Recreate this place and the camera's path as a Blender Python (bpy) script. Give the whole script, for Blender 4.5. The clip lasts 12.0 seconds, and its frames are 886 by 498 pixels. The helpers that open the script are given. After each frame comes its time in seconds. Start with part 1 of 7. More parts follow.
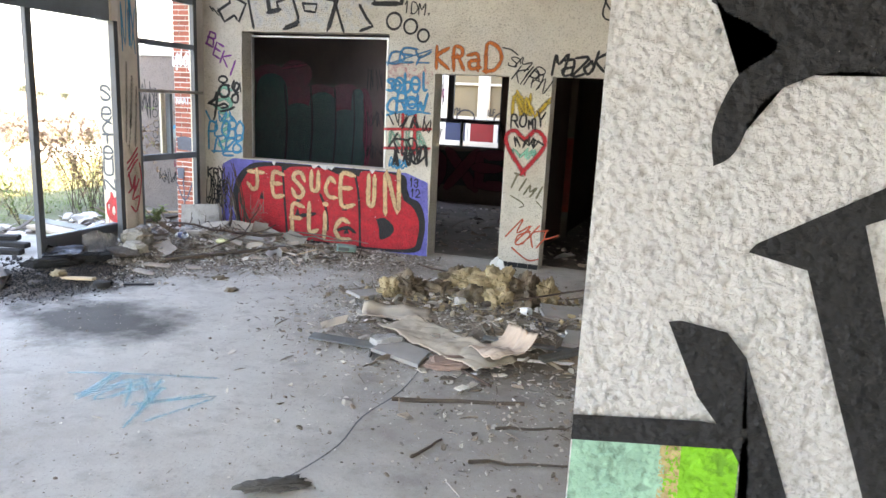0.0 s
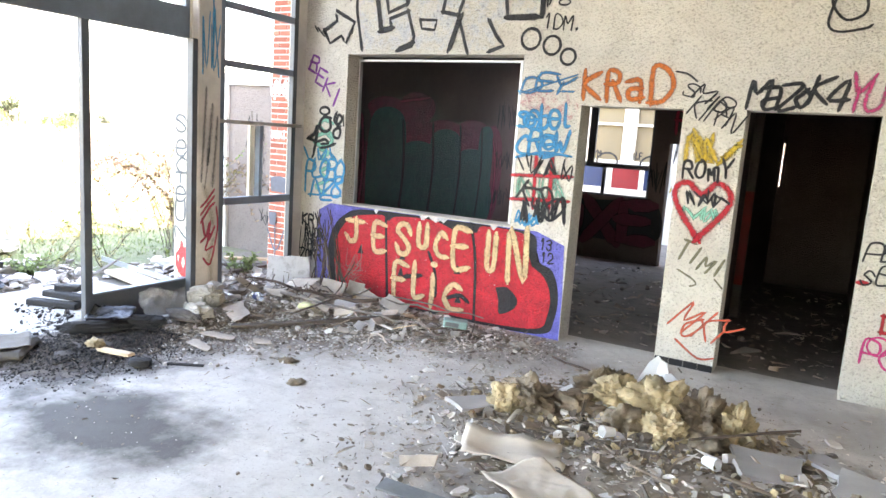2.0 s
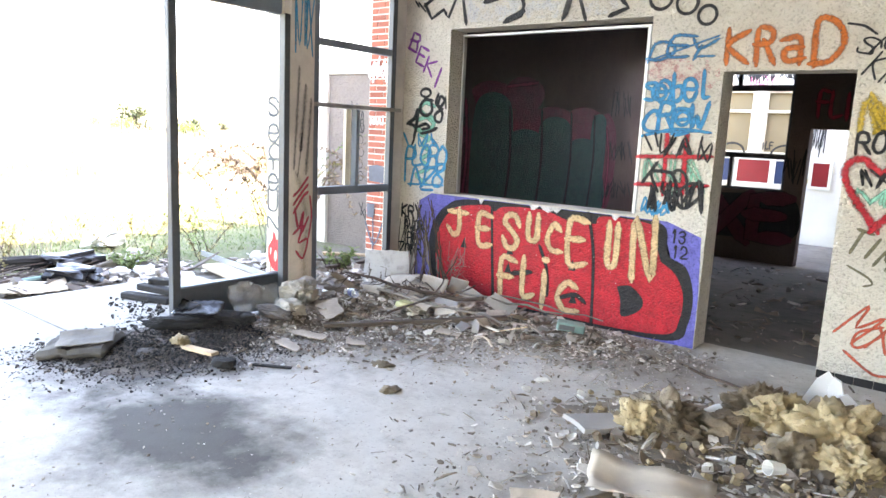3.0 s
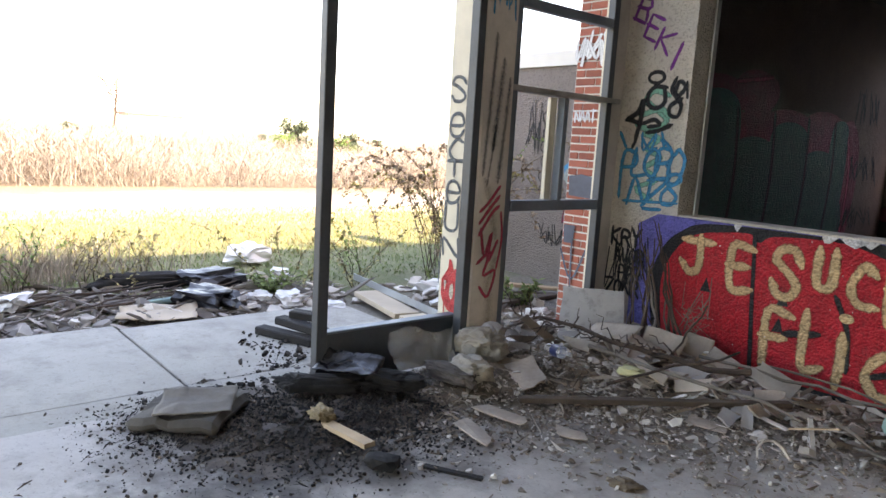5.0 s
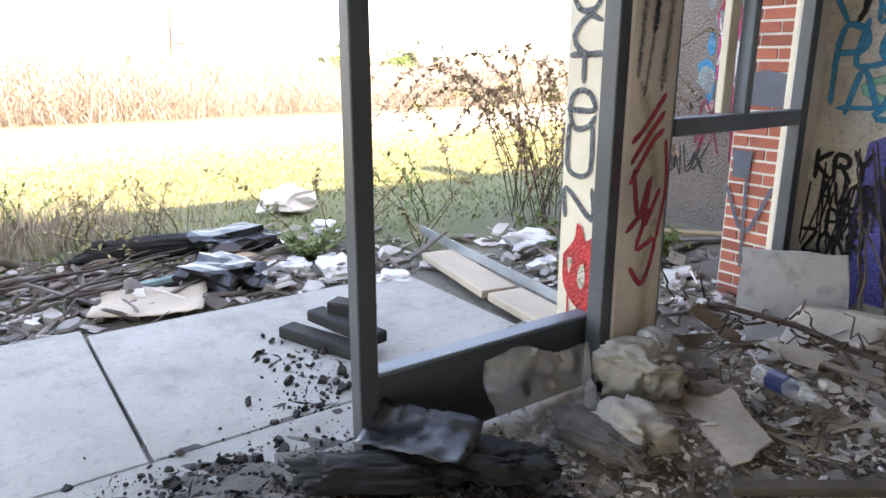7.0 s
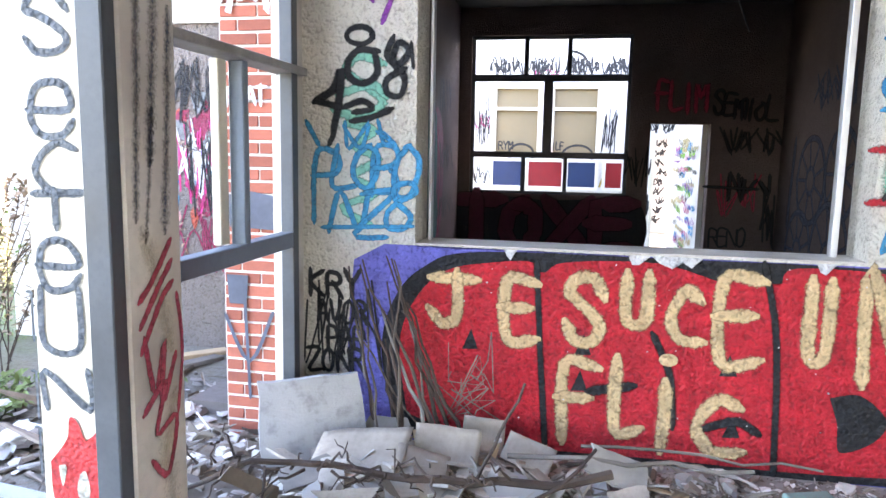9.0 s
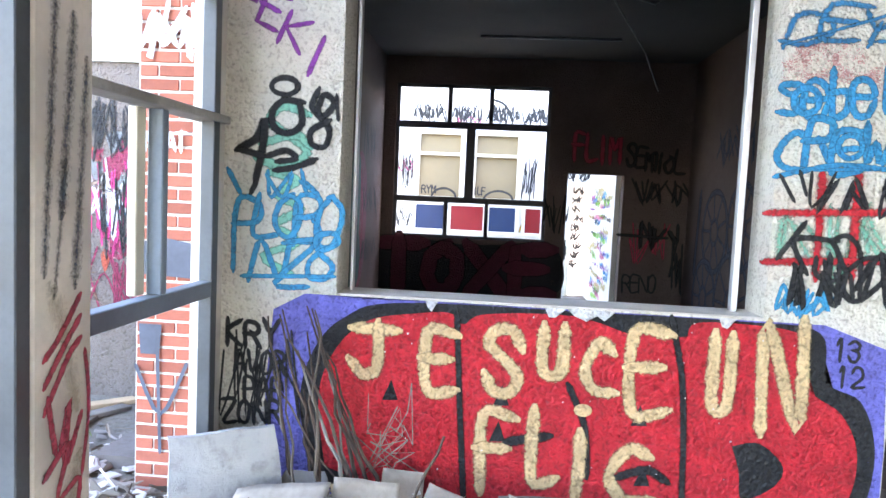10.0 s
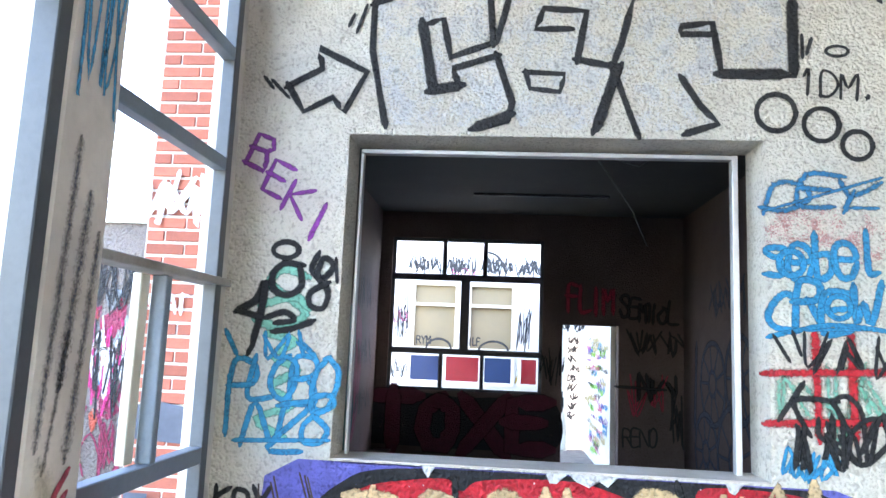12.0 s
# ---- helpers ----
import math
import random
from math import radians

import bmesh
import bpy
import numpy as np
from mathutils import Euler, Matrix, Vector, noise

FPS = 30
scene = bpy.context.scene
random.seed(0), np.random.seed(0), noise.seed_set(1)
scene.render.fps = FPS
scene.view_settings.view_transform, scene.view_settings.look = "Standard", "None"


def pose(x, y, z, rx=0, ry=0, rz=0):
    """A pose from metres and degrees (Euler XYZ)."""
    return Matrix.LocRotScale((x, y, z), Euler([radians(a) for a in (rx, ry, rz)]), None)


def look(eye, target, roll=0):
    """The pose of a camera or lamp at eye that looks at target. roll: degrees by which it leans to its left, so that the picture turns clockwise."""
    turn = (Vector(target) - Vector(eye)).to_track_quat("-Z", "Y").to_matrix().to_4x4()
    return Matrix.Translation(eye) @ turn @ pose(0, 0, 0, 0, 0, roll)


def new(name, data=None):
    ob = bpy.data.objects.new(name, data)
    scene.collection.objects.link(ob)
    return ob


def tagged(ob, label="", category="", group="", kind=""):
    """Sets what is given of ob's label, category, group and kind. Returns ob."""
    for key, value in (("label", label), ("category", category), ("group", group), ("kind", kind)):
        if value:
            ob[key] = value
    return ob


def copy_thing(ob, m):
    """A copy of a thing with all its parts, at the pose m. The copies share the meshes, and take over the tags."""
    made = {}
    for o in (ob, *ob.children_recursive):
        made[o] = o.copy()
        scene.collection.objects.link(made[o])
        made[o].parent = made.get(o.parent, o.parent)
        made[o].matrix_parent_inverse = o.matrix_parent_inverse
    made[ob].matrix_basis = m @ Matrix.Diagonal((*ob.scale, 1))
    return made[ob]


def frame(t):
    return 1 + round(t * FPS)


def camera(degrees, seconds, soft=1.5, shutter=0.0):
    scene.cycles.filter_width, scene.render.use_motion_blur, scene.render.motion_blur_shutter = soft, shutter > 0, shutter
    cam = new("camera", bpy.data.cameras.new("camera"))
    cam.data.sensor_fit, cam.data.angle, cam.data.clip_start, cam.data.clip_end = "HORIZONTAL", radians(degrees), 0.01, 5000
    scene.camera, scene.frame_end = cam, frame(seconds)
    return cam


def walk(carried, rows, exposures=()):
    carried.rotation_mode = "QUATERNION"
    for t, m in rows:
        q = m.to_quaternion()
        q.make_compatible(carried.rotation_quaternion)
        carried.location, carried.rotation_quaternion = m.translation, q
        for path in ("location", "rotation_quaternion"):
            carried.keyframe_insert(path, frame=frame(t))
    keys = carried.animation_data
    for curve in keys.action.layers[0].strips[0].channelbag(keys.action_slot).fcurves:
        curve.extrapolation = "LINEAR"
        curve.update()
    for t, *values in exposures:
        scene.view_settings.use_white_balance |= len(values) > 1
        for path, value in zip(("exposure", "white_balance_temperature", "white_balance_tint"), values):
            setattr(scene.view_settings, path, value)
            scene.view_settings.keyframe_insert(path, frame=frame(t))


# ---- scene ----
cam = camera(64.9, 12.0)
PATH = [
    (0, (-0.221, 0.058, 1.753), (-0.838, 1.916, 1.346), 2.8),
    (0.5, (-0.411, 0.444, 1.773), (-1.016, 2.32, 1.438), 2.7),
    (1, (-0.593, 0.932, 1.739), (-1.354, 2.727, 1.295), 2.6),
    (1.5, (-0.761, 1.327, 1.746), (-1.561, 3.118, 1.358), 2.6),
    (2, (-0.896, 1.722, 1.738), (-1.859, 3.446, 1.42), 3.9),
    (2.5, (-1.066, 2.012, 1.636), (-2.089, 3.713, 1.386), 3.1),
    (3, (-1.28, 2.256, 1.556), (-2.488, 3.816, 1.225), 2.7),
    (3.5, (-1.546, 2.465, 1.479), (-2.932, 3.867, 1.147), 2.9),
    (3.7, (-1.71, 2.536, 1.468), (-3.087, 3.968, 1.235), 2.3),
    (5.3, (-2.975, 3.347, 1.357), (-4.537, 4.546, 1.01), 2.7),
    (5.5, (-3.126, 3.473, 1.366), (-4.715, 4.613, 0.946), 1.5),
    (6, (-3.479, 3.672, 1.302), (-5.04, 4.833, 0.834), 2.9),
    (6.5, (-3.853, 3.877, 1.281), (-5.384, 5.027, 0.7), 2.5),
    (6.7, (-4.001, 3.97, 1.258), (-5.597, 5.044, 0.707), 0.1),
    (8.3, (-4.636, 4.45, 1.3), (-5.569, 6.175, 0.91), 1.1),
    (8.5, (-4.647, 4.44, 1.318), (-5.388, 6.256, 0.924), 1.8),
    (9, (-4.648, 4.39, 1.387), (-5.029, 6.334, 1.118), 1.1),
    (9.5, (-4.625, 4.366, 1.438), (-4.793, 6.353, 1.284), 2.2),
    (10, (-4.644, 4.362, 1.444), (-4.81, 6.35, 1.295), 2.6),
    (10.5, (-4.65, 4.345, 1.492), (-4.83, 6.334, 1.597), 2.1),
    (11, (-4.648, 4.34, 1.501), (-4.794, 6.328, 1.665), 2.6),
    (11.5, (-4.652, 4.32, 1.536), (-4.813, 6.271, 1.944), 1.7),
    (12, (-4.655, 4.33, 1.504), (-4.822, 6.304, 1.776), 2.4),
]
EXPOSURES = [(0, 3.96, 8300, 20), (0.5, 3.84, 8300, 20), (1.5, 4.46, 8300, 20), (2.5, 4.66, 8300, 20), (3.0, 4.45, 8300, 20), (3.5, 3.65, 8500, 20), (3.7, 3.5, 8600, 20), (5.3, 3.0, 8600, 22), (6.0, 3.05, 8600, 22), (6.7, 3.25, 8600, 22), (8.3, 3.55, 8000, 24), (9.0, 4.4, 7400, 22), (9.5, 4.6, 7400, 20), (10.5, 4.65, 7000, 18), (11.5, 4.65, 6800, 16), (12, 4.65, 6800, 16)]
walk(cam, [(t, look(eye, target, roll)) for t, eye, target, roll in PATH], EXPOSURES)

# ---- world, sun, exposure ----
world = bpy.data.worlds.new("sky")
scene.world = world
world.use_nodes = True
wn = world.node_tree.nodes
sky = wn.new("ShaderNodeTexSky")
sky.sky_type = "NISHITA"
sky.sun_disc = False
SUN_TO = Vector((0.74, 0.06, 0.72)).normalized()
sky.sun_elevation = math.asin(SUN_TO.z)
sky.sun_rotation = math.atan2(SUN_TO.x, SUN_TO.y)
sky.air_density, sky.dust_density, sky.ozone_density = 1.0, 1.0, 1.0
world.node_tree.links.new(sky.outputs[0], wn["Background"].inputs[0])
wn["Background"].inputs[1].default_value = 0.15
sun_data = bpy.data.lights.new("sun", "SUN")
sun_data.energy, sun_data.angle, sun_data.color = 2.4, radians(0.6), (1.0, 0.95, 0.88)
sun_ob = new("sun", sun_data)
sun_ob.matrix_world = look((20, -10, 30), Vector((20, -10, 30)) - SUN_TO)


# ---- materials ----
def nodes_of(name):
    m = bpy.data.materials.new(name)
    m.use_nodes = True
    nt = m.node_tree
    b = nt.nodes["Principled BSDF"]
    return m, nt, nt.nodes, nt.links, b


def ramp(nt, fac, stops):
    r = nt.nodes.new("ShaderNodeValToRGB")
    e = r.color_ramp.elements
    while len(e) < len(stops):
        e.new(0.5)
    for el, (p, c) in zip(e, stops):
        el.position, el.color = p, (*c, 1) if len(c) == 3 else c
    nt.links.new(fac, r.inputs[0])
    return r.outputs[0]


def tex_noise(nt, coord, scale, detail=4.0, rough=0.6):
    n = nt.nodes.new("ShaderNodeTexNoise")
    n.inputs["Scale"].default_value, n.inputs["Detail"].default_value = scale, detail
    n.inputs["Roughness"].default_value = rough
    nt.links.new(coord, n.inputs["Vector"])
    return n.outputs["Fac"]


def blend(nt, fac, a, b, mode="MIX"):
    x = nt.nodes.new("ShaderNodeMix")
    x.data_type, x.blend_type = "RGBA", mode
    for sock, v in ((x.inputs[0], fac), (x.inputs[6], a), (x.inputs[7], b)):
        if isinstance(v, (int, float)):
            sock.default_value = v
        elif isinstance(v, tuple):
            sock.default_value = (*v, 1)
        else:
            nt.links.new(v, sock)
    return x.outputs[2]


def calc(nt, op, a, b=0.0, c=0.0, clamp=False):
    x = nt.nodes.new("ShaderNodeMath")
    x.operation, x.use_clamp = op, clamp
    for sock, v in zip(x.inputs, (a, b, c)):
        if isinstance(v, (int, float)):
            sock.default_value = v
        else:
            nt.links.new(v, sock)
    return x.outputs[0]


def bump(nt, bsdf, height, strength, distance):
    x = nt.nodes.new("ShaderNodeBump")
    x.inputs["Strength"].default_value, x.inputs["Distance"].default_value = strength, distance
    nt.links.new(height, x.inputs["Height"])
    nt.links.new(x.outputs[0], bsdf.inputs["Normal"])


def object_coord(nt):
    return nt.nodes.new("ShaderNodeTexCoord").outputs["Object"]


def stucco_height(nt, co):
    """Coarse thrown render: lumps of about 1 to 2 cm with fine grit."""
    v = nt.nodes.new("ShaderNodeTexVoronoi")
    v.feature = "SMOOTH_F1"
    v.inputs["Scale"].default_value = 72.0
    v.inputs["Randomness"].default_value = 1.0
    nt.links.new(co, v.inputs["Vector"])
    n = tex_noise(nt, co, 42.0, 5.0, 0.65)
    return calc(nt, "ADD", calc(nt, "MULTIPLY", v.outputs["Distance"], -0.6), n)


def stucco(name, colour, dirt, rough=0.9, stain=0.5, relief=1.0):
    m, nt, n, l, b = nodes_of(name)
    co = object_coord(nt)
    big = tex_noise(nt, co, 0.9, 6.0, 0.62)
    mid = tex_noise(nt, co, 7.0, 5.0, 0.6)
    h = stucco_height(nt, co)
    c = blend(nt, calc(nt, "MULTIPLY", ramp(nt, big, [(0.42, (0, 0, 0)), (0.72, (1, 1, 1))]), stain), colour, dirt)
    c = blend(nt, calc(nt, "MULTIPLY", ramp(nt, mid, [(0.5, (0, 0, 0)), (0.75, (1, 1, 1))]), 0.28), c, dirt)
    # Shade inside the hollows of the render, multiplied into its colour.
    pit_shade = ramp(nt, h, [(0.04, (0.55, 0.52, 0.48)), (0.2, (1, 1, 1))])
    c = blend(nt, 0.52, c, pit_shade, "MULTIPLY")
    l.new(c, b.inputs["Base Color"])
    b.inputs["Roughness"].default_value = rough
    bump(nt, b, h, 1.0, 0.032 * relief)
    return m


def concrete(name, a, bcol, dark, scale=1.0, rough=0.88, bumpy=0.5):
    m, nt, n, l, b = nodes_of(name)
    co = object_coord(nt)
    big = tex_noise(nt, co, 0.7 * scale, 7.0, 0.62)
    mid = tex_noise(nt, co, 5.0 * scale, 6.0, 0.65)
    fine = tex_noise(nt, co, 60.0 * scale, 4.0, 0.7)
    c = blend(nt, ramp(nt, big, [(0.36, (0, 0, 0)), (0.66, (1, 1, 1))]), a, bcol)
    c = blend(nt, calc(nt, "MULTIPLY", ramp(nt, mid, [(0.52, (0, 0, 0)), (0.72, (1, 1, 1))]), 0.55), c, dark)
    c = blend(nt, calc(nt, "MULTIPLY", ramp(nt, fine, [(0.6, (0, 0, 0)), (0.7, (1, 1, 1))]), 0.45), c, dark)
    l.new(c, b.inputs["Base Color"])
    l.new(ramp(nt, mid, [(0.3, (rough - 0.15,) * 3), (0.7, (min(rough + 0.08, 1),) * 3)]), b.inputs["Roughness"])
    bump(nt, b, calc(nt, "ADD", mid, calc(nt, "MULTIPLY", fine, 0.4)), bumpy, 0.012)
    return m


def plain(name, colour, rough=0.6, metal=0.0, vary=0.25, scale=14.0, bumpy=0.15, per_object=0.0, per_island=0.0):
    """A worn surface: colour mottled at two scales, with a little relief; pieces may differ from one another."""
    m, nt, n, l, b = nodes_of(name)
    co = object_coord(nt)
    big = tex_noise(nt, co, scale * 0.25, 5.0, 0.6)
    fine = tex_noise(nt, co, scale * 5.0, 4.0, 0.65)
    dark = tuple(v * (1 - vary * 1.6) if vary < 0.6 else v * 0.1 for v in colour)
    lite = tuple(min(v * (1 + vary * 0.6), 0.95) for v in colour)
    c = blend(nt, ramp(nt, big, [(0.3, (0, 0, 0)), (0.7, (1, 1, 1))]), dark, lite)
    c = blend(nt, calc(nt, "MULTIPLY", ramp(nt, fine, [(0.45, (0, 0, 0)), (0.72, (1, 1, 1))]), vary), c, dark)
    if per_object or per_island:
        if per_object:
            rnd = nt.nodes.new("ShaderNodeObjectInfo").outputs["Random"]
        else:
            rnd = nt.nodes.new("ShaderNodeNewGeometry").outputs["Random Per Island"]
        k = per_object or per_island
        hsv = nt.nodes.new("ShaderNodeHueSaturation")
        l.new(calc(nt, "MULTIPLY_ADD", rnd, 2 * k, 1 - k), hsv.inputs["Value"])
        l.new(c, hsv.inputs["Color"])
        c = hsv.outputs[0]
    l.new(c, b.inputs["Base Color"])
    l.new(ramp(nt, big, [(0.3, (max(rough - 0.12, 0.04),) * 3), (0.7, (min(rough + 0.12, 1),) * 3)]), b.inputs["Roughness"])
    b.inputs["Metallic"].default_value = metal
    if bumpy:
        bump(nt, b, calc(nt, "ADD", big, calc(nt, "MULTIPLY", fine, 0.5)), bumpy, 0.01)
    return m


PAINTS = {}


def paint(name, colour, soft=0.35, density=1.0, relief=True, fill=False):
    """Aerosol paint on rough render. Strokes fade and speckle towards their edge; fills are whole."""
    key = (name, soft, density, relief, fill)
    if key in PAINTS:
        return PAINTS[key]
    m, nt, n, l, b = nodes_of("paint_" + name)
    co = object_coord(nt)
    h = stucco_height(nt, co)
    mid = tex_noise(nt, co, 9.0, 5.0, 0.6)
    dark = tuple(v * 0.68 for v in colour)
    c = blend(nt, ramp(nt, mid, [(0.35, (0, 0, 0)), (0.65, (1, 1, 1))]), dark, colour)
    if relief:
        # Paint is darkened in the render's hollows, as shade in the colour.
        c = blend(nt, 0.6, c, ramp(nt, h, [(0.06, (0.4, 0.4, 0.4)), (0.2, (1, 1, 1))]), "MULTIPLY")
    l.new(c, b.inputs["Base Color"])
    b.inputs["Roughness"].default_value = 0.55
    if relief:
        bump(nt, b, h, 1.0, 0.024)
    grain = tex_noise(nt, co, 130.0, 2.0, 0.7)
    if fill:
        a = calc(nt, "LESS_THAN", calc(nt, "ADD", mid, calc(nt, "MULTIPLY", grain, 0.8)), 0.62 + 0.62 * density)
    else:
        uv = nt.nodes.new("ShaderNodeUVMap")
        sep = nt.nodes.new("ShaderNodeSeparateXYZ")
        l.new(uv.outputs[0], sep.inputs[0])
        d = calc(nt, "ABSOLUTE", calc(nt, "MULTIPLY_ADD", sep.outputs[1], 2.0, -1.0))
        core = calc(nt, "MULTIPLY", calc(nt, "SUBTRACT", 1.0, d), 1.0 / max(soft, 0.05))
        a = calc(nt, "ADD", core, calc(nt, "MULTIPLY", calc(nt, "SUBTRACT", grain, 0.62), 1.5))
        a = calc(nt, "ADD", a, calc(nt, "MULTIPLY_ADD", h, 0.9 if relief else 0.0, -0.2 if relief else 0.0), clamp=True)
        a = calc(nt, "MULTIPLY", a, density, clamp=True)
    tr = nt.nodes.new("ShaderNodeBsdfTransparent")
    mx = nt.nodes.new("ShaderNodeMixShader")
    l.new(a, mx.inputs[0])
    l.new(tr.outputs[0], mx.inputs[1])
    l.new(b.outputs[0], mx.inputs[2])
    l.new(mx.outputs[0], n["Material Output"].inputs["Surface"])
    PAINTS[key] = m
    return m


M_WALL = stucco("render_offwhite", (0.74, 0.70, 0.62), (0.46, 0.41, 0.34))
# Plaster colour is darkened to carry the back room's low light.
M_WALL_DIM = stucco("plaster_room_shade", (0.145, 0.105, 0.094), (0.085, 0.062, 0.056), stain=0.7, relief=0.4)
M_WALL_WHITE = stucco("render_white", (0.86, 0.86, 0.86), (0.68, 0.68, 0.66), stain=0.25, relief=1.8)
M_REVEAL = plain("reveal_plaster", (0.62, 0.57, 0.52), 0.85, vary=0.22, scale=9)
M_CEIL = plain("ceiling_plaster", (0.55, 0.53, 0.50), 0.9, vary=0.2, scale=4)
# Ceiling plaster with the dark room's shade put into its colour.
M_CEIL_DIM = plain("ceiling_room_shade", (0.075, 0.08, 0.08), 0.9, vary=0.25, scale=4)
M_STEEL = plain("painted_steel_dark", (0.075, 0.085, 0.095), 0.5, vary=0.3, scale=10)
M_STEEL_BLUE = plain("painted_steel_blue_grey", (0.16, 0.20, 0.24), 0.45, vary=0.25, scale=8)
M_CREAM = plain("cream_paint", (0.72, 0.66, 0.52), 0.6, vary=0.16, scale=7)
M_POST = plain("post_plaster", (0.68, 0.62, 0.55), 0.85, vary=0.25, scale=6)
M_ALU = plain("aluminium", (0.55, 0.56, 0.57), 0.45, 0.6, vary=0.15)
M_BLACK_TILE = plain("black_skirting", (0.02, 0.02, 0.022), 0.35, vary=0.3)


# ---- mesh helpers ----
def empty(name, label, category, group="", kind="", at=(0, 0, 0)):
    ob = new(name)
    ob.location = at
    ob.empty_display_size = 0.1
    return tagged(ob, label, category, group, kind)


def part(name, bm, material, parent=None, label=""):
    me = bpy.data.meshes.new(name)
    bm.to_mesh(me)
    bm.free()
    for m in material if isinstance(material, (list, tuple)) else (material,):
        me.materials.append(m)
    ob = new(name, me)
    if parent is not None:
        ob.parent = parent
        p = Vector((0, 0, 0))
        q = parent
        while q is not None:
            p += q.location
            q = q.parent
        ob.location = -p
    if label:
        ob["label"] = label
    return ob


def add_box(bm, x0, x1, y0, y1, z0, z1, bevel=0.0):
    m = Matrix.Translation(((x0 + x1) / 2, (y0 + y1) / 2, (z0 + z1) / 2)) @ Matrix.Diagonal((x1 - x0, y1 - y0, z1 - z0, 1))
    r = bmesh.ops.create_cube(bm, size=1.0, matrix=m)
    if bevel:
        es = list({e for v in r["verts"] for e in v.link_edges})
        bmesh.ops.bevel(bm, geom=es, offset=bevel, segments=1, affect="EDGES")


def box(x0, x1, y0, y1, z0, z1, bevel=0.0):
    bm = bmesh.new()
    add_box(bm, x0, x1, y0, y1, z0, z1, bevel)
    return bm


def wall_mesh(axis, p0, p1, u0, u1, z0, z1, holes=()):
    """A wall along x or y from u0 to u1, between the planes p0 and p1, with holes (ua, ub, za, zb) through it."""
    us = sorted({u0, u1, *(min(max(h[i], u0), u1) for h in holes for i in (0, 1))})
    zs = sorted({z0, z1, *(min(max(h[i], z0), z1) for h in holes for i in (2, 3))})
    bm = bmesh.new()
    verts = {}

    def solid(i, j):
        if not (0 <= i < len(us) - 1 and 0 <= j < len(zs) - 1):
            return False
        cu, cz = (us[i] + us[i + 1]) / 2, (zs[j] + zs[j + 1]) / 2
        return not any(h[0] < cu < h[1] and h[2] < cz < h[3] for h in holes)

    def v(i, j, k):
        if (i, j, k) not in verts:
            p = (p0, p1)[k]
            verts[i, j, k] = bm.verts.new((us[i], p, zs[j]) if axis == "x" else (p, us[i], zs[j]))
        return verts[i, j, k]

    for i in range(len(us) - 1):
        for j in range(len(zs) - 1):
            if not solid(i, j):
                continue
            for k in (0, 1):
                bm.faces.new([v(i, j, k), v(i + 1, j, k), v(i + 1, j + 1, k), v(i, j + 1, k)])
            for di, dj, a, c in ((-1, 0, (0, 0), (0, 1)), (1, 0, (1, 0), (1, 1)), (0, -1, (0, 0), (1, 0)), (0, 1, (0, 1), (1, 1))):
                if not solid(i + di, j + dj):
                    bm.faces.new([v(i + a[0], j + a[1], 0), v(i + c[0], j + c[1], 0), v(i + c[0], j + c[1], 1), v(i + a[0], j + a[1], 1)])
    bmesh.ops.recalc_face_normals(bm, faces=bm.faces)
    return bm


def structure(name, bm, material, label, category):
    return tagged(part(name, bm, material), label, category, kind="structure")


# ---- structure of the hall ----
Y = 7.55          # hall face of the back wall
YB = 7.80         # its other face
X_LEFT = -5.98    # hall face of the glazed side
CEIL = 4.0
OPENING = (-5.403, -3.462, 0.965, 2.497)
DOOR_A = (-2.90, -2.055, -0.2, 2.08)
DOOR_B = (-1.59, -0.70, -0.2, 2.09)

wall_back = structure("wall_back", wall_mesh("x", Y, YB, -6.02, 1.4, -0.3, CEIL, [OPENING, DOOR_A, DOOR_B]), M_WALL,
                      "off-white rough rendered wall covered in graffiti, with hatch and two doorways", "wall")
wall_right = structure("wall_right", wall_mesh("y", 1.4, 1.6, -2.8, YB, -0.3, CEIL), M_WALL, "plain off-white rendered side wall", "wall")
wall_rear = structure("wall_rear", wall_mesh("x", -3.0, -2.8, -6.2, 1.6, -0.3, CEIL, [(-4.4, 0.8, 0.0, 2.6)]), M_WALL, "off-white rendered rear wall with a wide open front", "wall")
wall_side = structure("wall_side", wall_mesh("y", -6.2, X_LEFT, -2.8, 5.0, -0.3, CEIL, [(-2.0, 5.1, -0.3, 3.7)]), M_WALL,
                      "rendered side wall above the wide open shopfront", "wall")
wall_stub = structure("wall_stub", wall_mesh("x", 1.284, 1.62, -0.358, 1.4, -0.3, CEIL), M_WALL_WHITE,
                      "white coarse rendered wall end sprayed with black and green", "wall")
ceiling = structure("ceiling", box(-6.3, 1.6, -3.0, YB, CEIL, CEIL + 0.2), M_CEIL, "plain grey plaster ceiling of the hall", "ceiling")



def trodden(m, dirt, amount):
    """Dust and trodden dirt over concrete, in patches and in fine specks."""
    nt = m.node_tree
    b = nt.nodes["Principled BSDF"]
    base = b.inputs["Base Color"].links[0].from_socket
    co = object_coord(nt)
    patch = ramp(nt, tex_noise(nt, co, 2.6, 8.0, 0.72), [(0.46, (0, 0, 0)), (0.62, (1, 1, 1))])
    speck = ramp(nt, tex_noise(nt, co, 34.0, 5.0, 0.75), [(0.56, (0, 0, 0)), (0.64, (1, 1, 1))])
    base = blend(nt, calc(nt, "MULTIPLY", patch, amount), base, dirt)
    base = blend(nt, calc(nt, "MULTIPLY", speck, amount * 0.9), base, tuple(v * 0.6 for v in dirt))
    nt.links.new(base, b.inputs["Base Color"])
    return m


